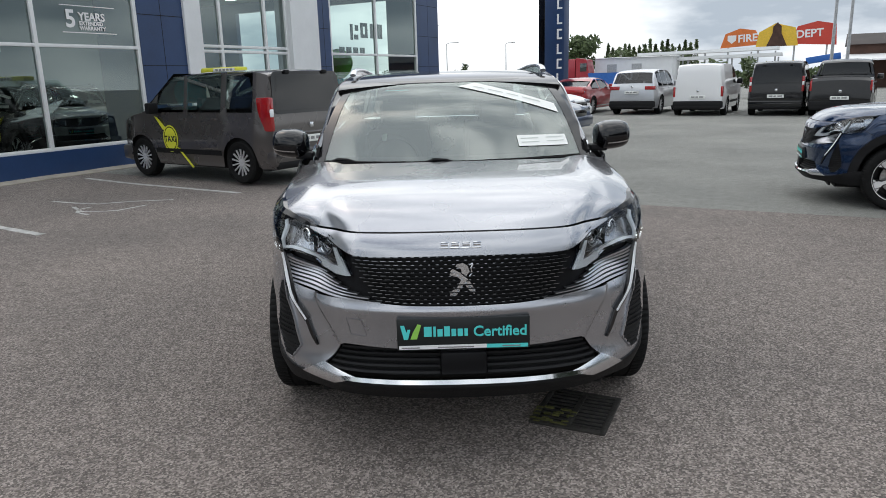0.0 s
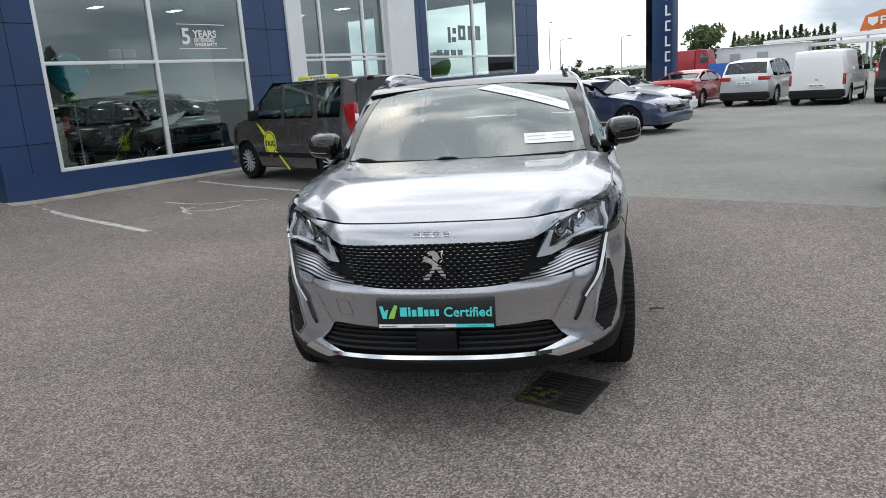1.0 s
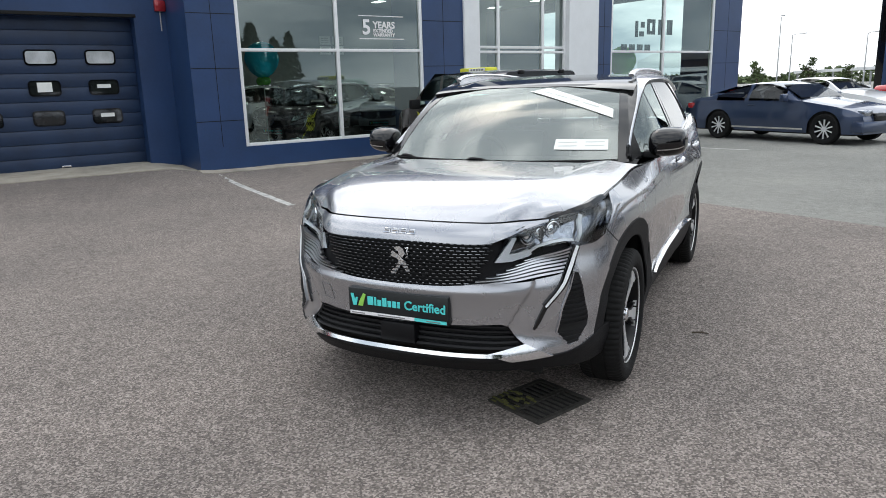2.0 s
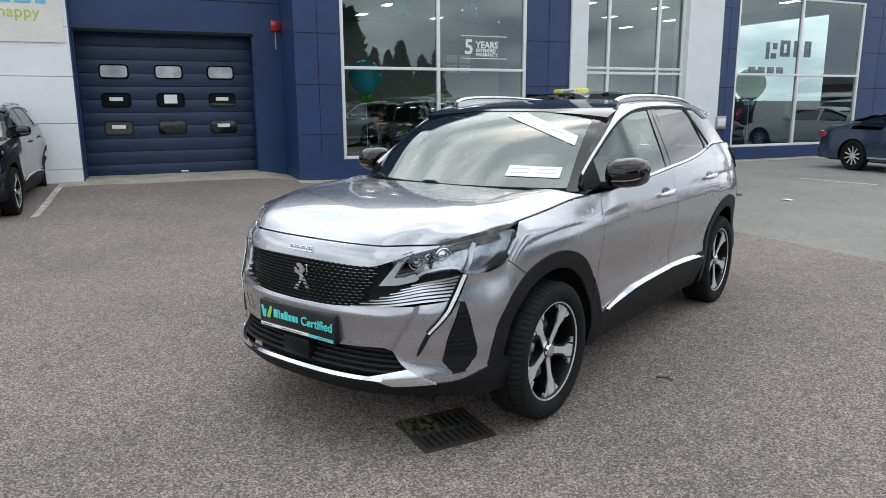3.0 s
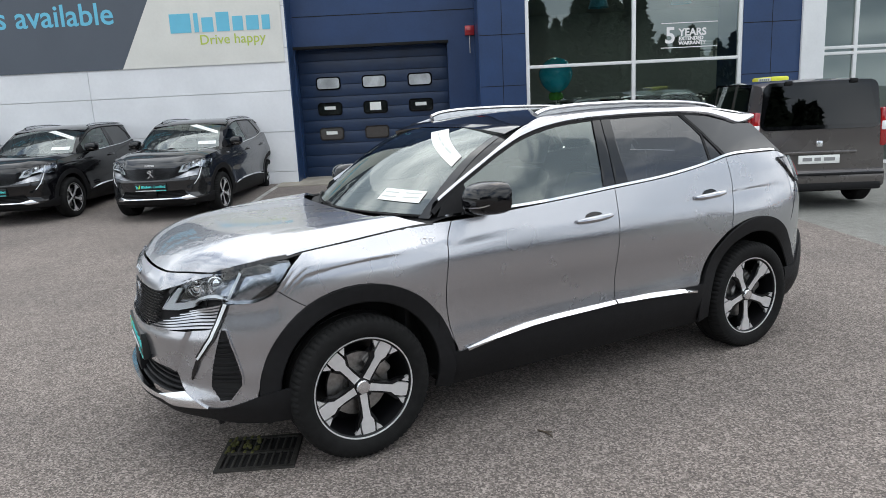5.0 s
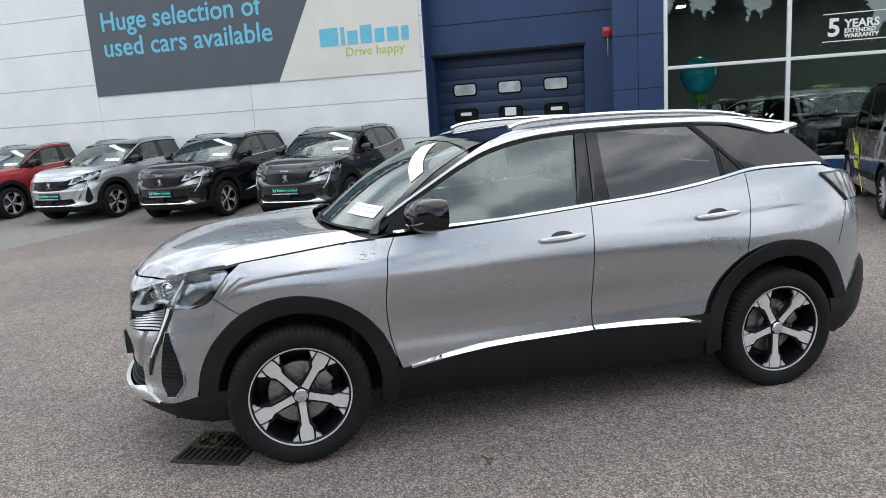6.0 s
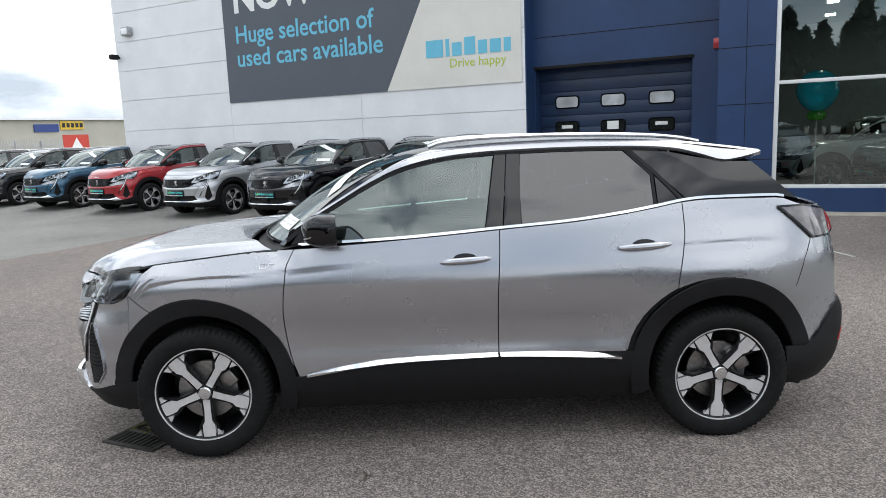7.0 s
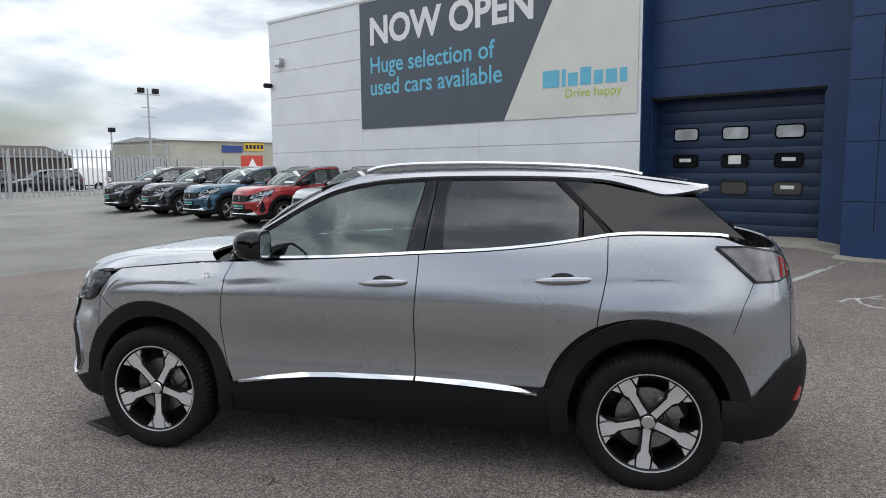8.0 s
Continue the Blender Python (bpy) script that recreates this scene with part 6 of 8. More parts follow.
def park(fl, turn, paint, label, name="family_car", group="parked cars by the wall", z=0.0):
    """A copy of the family car with its front left wheel at fl."""
    c, s = math.cos(radians(turn)), math.sin(radians(turn))
    ob = copy_thing(hero, pose(fl[0] - 0.8 * c, fl[1] - 0.8 * s, z, 0, 0, turn))
    ob.name = name
    tagged(ob, label, "car", group)
    repaint(ob, {M["silver"]: M[paint]})
    return ob


for (x, y), paint, label in (((-9.03, -3.38), "dark_grey", "dark grey family car with dealer board, nose out by the wall"),
                             ((-9.30, -6.10), "black_paint", "black family car with dealer board, nose out by the wall"),
                             ((-9.50, -8.82), "light_silver", "pale silver family car parked nose out by the wall"),
                             ((-9.75, -11.75), "red_paint", "bright red family car parked nose out by the wall"),
                             ((-10.0, -14.7), "teal_paint", "dark teal blue family car parked nose out by the wall"),
                             ((-10.2, -17.7), "dark_grey", "dark grey family car parked nose out by the wall"),
                             ((-10.4, -20.9), "black_paint", "black family car parked nose out by the wall")):
    park((x, y), 86.5, paint, label, z=ground_z(x, y) * 0.8)
park((1.58, 5.51), -83.0, "navy_paint", "deep blue family car parked across the asphalt", group="cars")
park((17.2, 9.0), -90.0, "dark_grey", "dark grey family car parked across the yard", group="cars")


def small_wheel(root, at, sgn, r=0.31, w=0.20, spokes=10):
    wh = new("wheel")
    wh.parent = root
    wh.matrix_basis = Matrix.Translation(at) @ pose(0, 0, 0, 0, 0, 0 if sgn > 0 else 180)
    h = w / 2
    part("tyre", lathe([(r * 0.68, h * 0.85), (r * 0.75, h), (r * 0.93, h), (r, h * 0.75), (r, -h * 0.75), (r * 0.93, -h), (r * 0.7, -h)], 32), M["rubber"], wh)
    part("rim", lathe([(r * 0.70, h * 0.86), (r * 0.64, h * 0.9), (r * 0.60, h * 0.4), (r * 0.55, -h * 0.5), (0, -h * 0.5)], 32), M["rim_black"], wh)
    bm = bmesh.new()
    for k in range(spokes):
        rot = Matrix.Rotation(2 * math.pi * k / spokes, 4, "X")
        wo = 0.15 * r / spokes ** 0.5
        prism([(-0.6 * wo, 0.03), (-wo, r * 0.66), (wo, r * 0.66), (0.6 * wo, 0.03)], lambda u, v, d, rot=rot: rot @ Vector((h * 0.55 + d + v * 0.05, u, v)), 0.02, bm)
    lathe([(0.06, h * 0.5), (0.06, h * 0.75), (0, h * 0.8)], 16, bm=bm)
    part("spokes", bm, M["rim_silver"], wh, "bright alloy spokes")
    return wh


def vehicle(name, m, paint, label, spec, group="parked vehicles"):
    """A vehicle lofted from its side outline, with windows, lamps, bumpers, plates and wheels."""
    root = thing(name, m, label, "car", group)
    top = spline(spec["top"])
    y0, y1 = spec["top"][0][0], spec["top"][-1][0]
    W, belt, r, wb = spec["width"] / 2, spec["belt"], spec["r"], spec["wheelbase"]
    P = M[paint]
    lean = spec.get("lean", 0.16)
    ra = r + 0.06

    def half(y):
        f = 1 - 0.16 * sstep(y0 + 0.45, y0, y) - 0.09 * sstep(y1 - 0.35, y1, y)
        return W * f

    def low(y):
        z = 0.24
        for h in (0.0, wb):
            k = ra ** 2 - (y - h) ** 2
            if k > 0:
                z = max(z, r + math.sqrt(k))
        return z

    def side_x(y, z):
        w = half(y)
        if z <= belt:
            return w * (1 - 0.05 * sstep(belt - 0.35, belt, z) - 0.04 * sstep(0.5, 0.2, z))
        return w * 0.95 - (z - belt) * lean * 1.6

    def skin(y, v):
        zt, zl = top(y), low(y)
        if v <= 0.55:
            zb = min(belt, zt - 0.05)
            z = zl + (zb - zl) * v / 0.55
            return Vector((side_x(y, z), y, z))
        if v <= 0.8:
            zb = min(belt, zt - 0.05)
            ze = zt - 0.045
            z = zb + max(0.0, ze - zb) * (v - 0.55) / 0.25
            return Vector((side_x(y, z), y, z))
        xe = side_x(y, max(min(belt, zt - 0.05), zt - 0.045))
        t = (v - 0.8) / 0.2
        return Vector((xe * (1 - t ** 1.5), y, zt - 0.045 * (1 - math.sin(t * math.pi / 2))))
    ys = set(steps(y0, y1, 46)) | {p[0] for p in spec["top"]}
    for h in (0.0, wb):
        ys |= {h + ra * math.cos(math.pi * i / 14) * 0.999 for i in range(15)}
    ys = sorted(y for y in ys if y0 <= y <= y1)
    bm = bmesh.new()
    vs = [0, 0.12, 0.25, 0.4, 0.5, 0.55, 0.62, 0.72, 0.8, 0.84, 0.88, 0.93, 1.0]
    wins = [(min(p[0] for p in q) + 0.02, max(p[0] for p in q) - 0.02) for q in spec["panes"]]
    ends = [sorted((spec["screen"][0][0], spec["screen"][1][0]))]
    if not spec.get("no_back"):
        ends.append(sorted((spec["back"][0][0], spec["back"][1][0])))
    for w0, w1 in wins + ends:
        ys += [w0, w1]
    ys = sorted(set(round(y, 4) for y in ys))
    for sgn in (1, -1):
        g = [[bm.verts.new((lambda p: (p.x * sgn, p.y, p.z))(skin(y, v))) for v in vs] for y in ys]
        for i in range(len(ys) - 1):
            ym = (ys[i] + ys[i + 1]) / 2
            for j in range(len(vs) - 1):
                vm = (vs[j] + vs[j + 1]) / 2
                if 0.55 < vm < 0.8 and any(a < ym < b for a, b in wins):
                    continue
                if vm > 0.84 and any(a + 0.02 < ym < b - 0.02 for a, b in ends):
                    continue
                q = [g[i][j], g[i + 1][j], g[i + 1][j + 1], g[i][j + 1]]
                if len({tuple(round(c, 5) for c in w.co) for w in q}) >= 3:
                    bm.faces.new(q)
        for ye in (y0, y1):
            sheet(lambda t, v: (lambda p: Vector((p.x * sgn * t, p.y, p.z)))(skin(ye, v)), [0, 1], vs, 0, bm)
    bmesh.ops.remove_doubles(bm, verts=bm.verts[:], dist=0.0008)
    part("body", bm, P, root, "", (0, (y0 + y1) / 2, 0.7))
    for sx in (-0.42, 0.42):
        for sy in spec.get("seats", (1.35, 2.2)):
            part("seat", box(sx * W - 0.22, sx * W + 0.22, sy, sy + 0.16, 0.5, belt + 0.22, 0.05), M["seat"], root, "dark seat")
    part("cabin_floor", box(-W * 0.85, W * 0.85, spec["screen"][0][0] - 0.05, min(y1 - 0.15, 3.3), 0.5, 0.56), M["liner"], root)
    bm = box(-W * 0.78, W * 0.78, y0 + 0.2, y1 - 0.2, 0.2, 0.5)
    for h in (0.0, wb):
        box(-W * 0.9, W * 0.9, h - ra, h + ra, 0.26, r + ra * 0.95, 0, bm)
    part("underbody", bm, M["liner"], root)

    def pane(poly, sgn, off=0.006):
        k = len(poly)
        a0, a1 = min(p[0] for p in poly), max(p[0] for p in poly)

        def span(y):
            hits = [pz + (qz - pz) * (y - pa) / (qa - pa) for (pa, pz), (qa, qz) in zip(poly, poly[1:] + poly[:1]) if abs(pa - qa) > 1e-9 and min(pa, qa) - 1e-9 <= y <= max(pa, qa) + 1e-9]
            return min(hits), max(hits)
        cols = sorted({round(v, 4) for v in steps(a0 + 1e-3, a1 - 1e-3, 8)} | {round(p[0], 4) for p in poly if a0 + 1e-3 < p[0] < a1 - 1e-3})

        def f(y, v):
            lo, hi = span(y)
            z = lo + (hi - lo) * v
            return Vector((sgn * (side_x(y, z) + off), y, z))
        return sheet(f, cols, [0, 0.5, 1])
    for sgn in (1, -1):
        for poly in spec["panes"]:
            part("side_window", pane(poly, sgn), M[spec.get("glass", "glass_dark")], root, "dark side window", (0, 1, 0.8))
        for poly, mat, lb in spec.get("patches", ()):
            part("side_trim", pane(poly, sgn, 0.012), M[mat], root, lb, (0, 1, 0.8))
        bm = box(min(sgn * (W - 0.02), sgn * (W + 0.17)), max(sgn * (W - 0.02), sgn * (W + 0.17)), spec["mirror"] - 0.06, spec["mirror"] + 0.06, belt - 0.02, belt + 0.16, 0.03)
        part("door_mirror", bm, M["black_plastic"] if spec.get("dark_mirror") else P, root, "door mirror")
        for h in (0.0, wb):
            small_wheel(root, (sgn * (W - 0.11), h, r), sgn, r, spokes=spec.get("spokes", 10))
        for y in spec.get("handles", ()):
            part("handle", box(min(sgn * W * 0.94, sgn * (W * 0.95 + 0.03)), max(sgn * W * 0.94, sgn * (W * 0.95 + 0.03)), y - 0.1, y + 0.1, belt - 0.12, belt - 0.085, 0.01), P, root)
        fz = spec["lamp_z"]
        part("headlamp", box(min(sgn * W * 0.50, sgn * W * 0.79), max(sgn * W * 0.50, sgn * W * 0.79), y0 + 0.0, y0 + 0.30, fz, fz + 0.13, 0.03), M["lamp_bowl"], root, "clear headlamp")
        part("rear_lamp", box(min(sgn * W * spec["rl"][0], sgn * W * 0.93), max(sgn * W * spec["rl"][0], sgn * W * 0.93), y1 - 0.28, y1 + 0.012, spec["rl"][1], spec["rl"][2], 0.025), M["red_lens"], root, "red rear lamp")
        if spec.get("surround"):
            zm, zt = spec["rl"][1] + 0.42 * (spec["rl"][2] - spec["rl"][1]), spec["rl"][1] + 0.66 * (spec["rl"][2] - spec["rl"][1])
            part("clear_lens", box(min(sgn * W * (spec["rl"][0] + 0.01), sgn * W * 0.925), max(sgn * W * (spec["rl"][0] + 0.01), sgn * W * 0.925), y1 - 0.18, y1 + 0.016, zm, zt, 0.012), M["white_lens"], root, "clear middle of the rear lamp")
            part("window_stop", box(min(sgn * W * 0.40, sgn * W * 0.50), max(sgn * W * 0.40, sgn * W * 0.50), spec["back"][1][0] - 0.01, spec["back"][1][0] + 0.05, spec["back"][1][1] + 0.01, spec["back"][1][1] + 0.07, 0.015), M["black_plastic"], root, "black hinge over the rear window")

    def end_pane(ya, za, wa, yb, zb, wb_, nm, off):
        part(nm, sheet(lambda u, v: Vector((u * (wa + (wb_ - wa) * v), ya + (yb - ya) * v + off[0], za + (zb - za) * v + off[1])), steps(-1, 1, 6), steps(0, 1, 4)), M["van_glass"] if nm == "rear_window" else M[spec.get("glass", "glass_dark")], root, "tinted glass", (0, 1, 0.5))
    (ya, za), (yb, zb) = spec["screen"]
    end_pane(ya, za, W * 0.86, yb, zb, W * 0.72, "windscreen", (-0.012, 0.012))
    (ya, za), (yb, zb) = spec["back"]
    if not spec.get("no_back"):
        end_pane(ya, za, W * 0.80, yb, zb, W * 0.68, "rear_window", (0.014, 0.006))
        if spec.get("surround"):
            up = Vector((0, yb - ya, zb - za))
            ln, mid = up.length, Vector((0, (ya + yb) / 2 + 0.008, (za + zb) / 2))
            up.normalize()
            out = Vector((0, up.z, -up.y))
            part("window_surround", prism(rounded(0, 0, W * 0.815, ln / 2 + 0.05, 0.10), lambda u, v, w: mid + Vector((u * (1 - 0.06 * v / ln), 0, 0)) + up * v + out * w, 0.004), M["black_glass"], root, "gloss black rounded surround of the rear window", smooth=False)
    bc = M["black_plastic"] if spec.get("dark_bumper") else P
    for nm, ya, yb in (("front_bumper", y0 - 0.04, y0 + 0.25), ("rear_bumper", y1 - 0.2, y1 + 0.05)):
        part(nm, box(-W * 0.93, W * 0.93, ya, yb, 0.27, 0.52, 0.05), bc, root)
    part("lower_valance", box(-W * 0.88, W * 0.88, y1 - 0.15, y1 + 0.055, 0.24, 0.36, 0.03), M["black_plastic"], root)
    part("front_grille", box(-W * 0.45, W * 0.45, y0 - 0.045, y0 + 0.1, 0.52, 0.68, 0.02), M["gloss_black"], root)
    pl = part("number_plate", box(-0.26, 0.26, y1 + 0.0, y1 + spec.get("plate_out", 0.06), spec["plate"], spec["plate"] + 0.11, 0.004), M["paper"], root, "white plate with plain bars")
    for x0, x1 in ((-0.20, -0.06), (-0.02, 0.06), (0.09, 0.21)):
        part("plate_bar", box(x0, x1, y1 + 0.0, y1 + spec.get("plate_out", 0.06) + 0.003, spec["plate"] + 0.035, spec["plate"] + 0.08), M["grey_ink"], pl)
    if spec.get("surround"):
        part("tailgate_strip", box(-W * 0.52, W * 0.52, y1 - 0.02, y1 + 0.035, spec["plate"] + 0.125, spec["plate"] + 0.165, 0.012), P, root, "raised strip above the plate")
        part("bumper_step", box(-W * 0.90, W * 0.90, y1 - 0.1, y1 + 0.065, 0.44, 0.475, 0.012), M["black_plastic"], root, "black step pad on the bumper")
    part("badge", box(-0.04, 0.04, y1 + 0.0, y1 + 0.018, spec["plate"] + 0.22, spec["plate"] + 0.30, 0.01), M["satin"], root, "small bright badge")
    return root


VAN = dict(top=[(-0.93, 0.62), (-0.90, 0.80), (-0.7, 0.97), (-0.3, 1.07), (0.12, 1.16), (0.5, 1.45), (0.85, 1.69), (1.2, 1.78), (2.0, 1.82), (3.1, 1.80), (3.34, 1.75), (3.42, 1.55), (3.47, 1.05), (3.48, 0.6)], width=1.81, belt=1.08,
           r=0.315, wheelbase=2.728, lean=0.10, mirror=0.55, lamp_z=0.78, rl=(0.84, 0.80, 1.30), plate=0.60, plate_out=0.03, surround=True, spokes=14, dark_mirror=True, dark_bumper=False,
           screen=[(0.14, 1.18), (0.82, 1.68)], back=[(3.462, 1.10), (3.405, 1.62)], handles=(1.25, 2.05),
           panes=[[(0.50, 1.12), (1.30, 1.12), (1.30, 1.64), (1.0, 1.64), (0.66, 1.42)], [(1.38, 1.12), (2.30, 1.12), (2.30, 1.66), (1.38, 1.66)], [(2.42, 1.14), (3.02, 1.15), (3.10, 1.30), (3.02, 1.56), (2.92, 1.61), (2.42, 1.64)]],
           patches=[([(0.45, 0.42), (2.3, 0.42), (2.3, 0.50), (0.45, 0.50)], "black_plastic", "black rubbing strip")])
PANEL_VAN = dict(VAN, surround=False, panes=[VAN["panes"][0]], no_back=True, rl=(0.84, 0.66, 1.02), dark_bumper=True)
COUPE = dict(top=[(-0.80, 0.55), (-0.76, 0.68), (-0.35, 0.84), (0.3, 0.94), (0.62, 0.99), (1.25, 1.30), (1.65, 1.37), (2.1, 1.36), (2.75, 1.20), (3.25, 1.06), (3.62, 1.02), (3.80, 0.88), (3.84, 0.6)], width=1.84, belt=0.94, r=0.335, wheelbase=2.81, lean=0.40,
             mirror=0.95, lamp_z=0.62, rl=(0.55, 0.74, 0.88), plate=0.60, spokes=10, screen=[(0.66, 1.00), (1.24, 1.29)], back=[(3.22, 1.07), (2.55, 1.26)], handles=(1.9,),
             panes=[[(1.02, 0.98), (2.00, 1.0), (2.00, 1.27), (1.55, 1.29), (1.20, 1.17)], [(2.08, 1.0), (2.95, 1.03), (2.70, 1.14), (2.40, 1.22), (2.08, 1.27)]],
             patches=[([(0.5, 0.30), (2.4, 0.30), (2.4, 0.34), (0.5, 0.34)], "satin", "pale sill strip")])
SALOON = dict(COUPE, top=[(-0.85, 0.58), (-0.80, 0.72), (-0.3, 0.90), (0.3, 1.0), (0.55, 1.04), (1.2, 1.36), (1.6, 1.42), (2.1, 1.41), (2.8, 1.22), (3.2, 1.12), (3.65, 1.10), (3.80, 0.95), (3.84, 0.6)], rl=(0.30, 0.82, 0.93), lean=0.34, belt=0.98)
SUV = dict(top=[(-0.90, 0.60), (-0.86, 0.85), (-0.4, 1.02), (0.32, 1.12), (0.92, 1.56), (1.35, 1.66), (2.0, 1.68), (2.6, 1.66), (3.15, 1.58), (3.42, 1.18), (3.52, 0.95), (3.54, 0.6)], width=1.84, belt=1.05, r=0.345, wheelbase=2.68, lean=0.20,
           mirror=0.75, lamp_z=0.78, rl=(0.52, 0.92, 1.06), plate=0.78, spokes=10, dark_bumper=True, screen=[(0.36, 1.14), (0.90, 1.55)], back=[(3.42, 1.16), (3.18, 1.54)], handles=(1.5, 2.4),
           panes=[[(0.78, 1.10), (1.60, 1.10), (1.60, 1.54), (1.25, 1.54)], [(1.68, 1.10), (2.45, 1.12), (2.45, 1.54), (1.68, 1.54)], [(2.52, 1.12), (3.10, 1.20), (2.95, 1.50), (2.52, 1.54)]])
PICKUP = dict(top=[(-0.90, 0.70), (-0.86, 1.0), (-0.3, 1.12), (0.4, 1.20), (1.0, 1.70), (1.5, 1.82), (2.2, 1.80), (2.48, 1.70), (2.60, 1.26), (4.2, 1.24), (4.30, 1.15), (4.32, 0.6)], width=1.86, belt=1.14, r=0.385, wheelbase=3.22, lean=0.16,
              mirror=0.8, lamp_z=0.86, rl=(0.86, 0.82, 1.14), plate=0.55, plate_out=0.07, spokes=6, dark_bumper=True, screen=[(0.44, 1.22), (0.98, 1.68)], back=[(2.58, 1.30), (2.47, 1.68)], handles=(1.4, 2.2),
              panes=[[(0.85, 1.19), (1.60, 1.19), (1.60, 1.66), (1.2, 1.66)], [(1.68, 1.19), (2.40, 1.19), (2.38, 1.66), (1.68, 1.66)]])



def squeeze(spec, k):
    """The same outline with all its lengths along the car times k."""
    out = dict(spec)
    for key in ("top", "screen", "back"):
        out[key] = [(y * k, z) for y, z in spec[key]]
    out["panes"] = [[(y * k, z) for y, z in q] for q in spec["panes"]]
    out["patches"] = [([(y * k, z) for y, z in q], mat, lb) for q, mat, lb in spec.get("patches", ())]
    out["wheelbase"], out["mirror"], out["handles"] = spec["wheelbase"] * k, spec["mirror"] * k, tuple(y * k for y in spec["handles"])
    return out


taxi = vehicle("taxi_van", pose(-9.37, 5.77, 0.03, 0, 0, -96), "grey_brown", "dark grey people carrier taxi with yellow door sign", squeeze(dict(VAN, glass="glass_car", r=0.325, seats=(1.15, 1.95), top=[(max(y, -0.76 + 0.06 * z), z if z < 1.0 else 1.0 + (z - 1.0) * 0.885) for y, z in VAN["top"]]), 0.9), "")
taxi["category"] = "taxi"
sign = part("roof_sign", box(-0.13, 0.13, 0.75, 1.65, 1.68, 1.78, 0.03), M["yellow"], taxi, "yellow roof sign with a white panel")
part("sign_panel", box(-0.134, 0.134, 1.08, 1.62, 1.70, 1.765, 0.01), M["white_ink"], sign, "white panel of the roof sign")
for k in range(5):
    part("sign_bar", box(0.133, 0.138, 1.15 + 0.09 * k, 1.21 + 0.09 * k, 1.71, 1.755), M["grey_ink"], sign)
door_at = lambda u, v, w: Vector((0.905 + 0.006 + w, u + 0.02, v))
part("door_sign", prism([(0.80 + 0.19 * math.cos(q), 0.66 + 0.22 * math.sin(q)) for q in steps(0, 2 * math.pi, 24)[:-1]], door_at, 0.003), M["yellow"], taxi, "round yellow taxi sticker")
part("door_stripe", prism([(0.42, 1.02), (0.50, 1.00), (0.74, 0.80), (0.62, 0.80)], door_at, 0.003), M["yellow"], taxi, "yellow stripe")
part("door_stripe", prism([(0.92, 0.54), (1.02, 0.50), (1.34, 0.22), (1.30, 0.20)], door_at, 0.003), M["yellow"], taxi, "yellow stripe")
part("sign_ring", prism([(0.80 + 0.165 * math.cos(q), 0.66 + 0.195 * math.sin(q)) for q in steps(0, 2 * math.pi, 24)[:-1]], lambda u, v, w: door_at(u, v, w + 0.003), 0.001), M["gloss_black"], taxi, "black ring on the sticker")
part("sign_disc", prism([(0.80 + 0.150 * math.cos(q), 0.66 + 0.180 * math.sin(q)) for q in steps(0, 2 * math.pi, 24)[:-1]], lambda u, v, w: door_at(u, v, w + 0.004), 0.001), M["yellow"], taxi, "yellow disc")
lettering("writing", "TAXI", 0.135, M["gloss_black"], basis((0.918, 0.665, 0.61), (0, 1, 0), (0, 0, 1)), taxi, 0.003, "black word")

vehicle("coupe", pose(-5.35, 14.05, 0, 0, 0, 83), "coupe_blue", "dark slate blue low coupe parked by the showroom", COUPE)
vehicle("hatchback", pose(-6.9, 19.2, 0, 0, 0, 83), "white_paint", "white saloon car parked beyond the coupe", SALOON)
vehicle("saloon", pose(-7.9, 27.4, 0, 0, 0, 176), "red_paint", "glossy red saloon, its tail to the yard", SALOON)
vehicle("off_roader", pose(-5.35, 27.35, 0, 0, 0, 177), "light_silver", "pale silver off-roader, its tail to the yard", SUV)
vehicle("panel_van", pose(-2.95, 26.6, 0, 0, 0, 178), "white_paint", "plain white panel van, its tail to the yard", PANEL_VAN)
vehicle("people_carrier", pose(-0.45, 26.6, 0, 0, 0, 178), "black_paint", "black people carrier, its tail to the yard", VAN)
vehicle("pickup_truck", pose(1.6, 26.6, 0, 0, 0, 176), "black_paint", "black double-cab pickup truck, its tail to the yard", PICKUP)

# ---- totem, fence, far yard, trees ----
totem = thing("sign_totem", pose(-9.95, 27.3, 0, 0, 0, -8), "tall navy sign pillar with pale upright lettering", "sign")
part("pillar", box(-0.18, 0.75, -0.25, 0.25, 0, 9.0, 0.02), M["wall_blue"], totem)
part("edge", box(-0.48, -0.18, -0.25, 0.25, 0, 9.0, 0.02), M["gloss_black"], totem, "black edge")
for k in range(9):
    z = 1.2 + 0.62 * k
    bar = part("letter_bar", box(0.42, 0.50, -0.262, -0.25, z, z + 0.42), M["white_ink"], totem)
    part("letter_bar", box(0.50, 0.66, -0.262, -0.25, z, z + 0.07), M["white_ink"], totem)
    if k % 2:
        part("letter_bar", box(0.50, 0.66, -0.262, -0.25, z + 0.35, z + 0.42), M["white_ink"], totem)


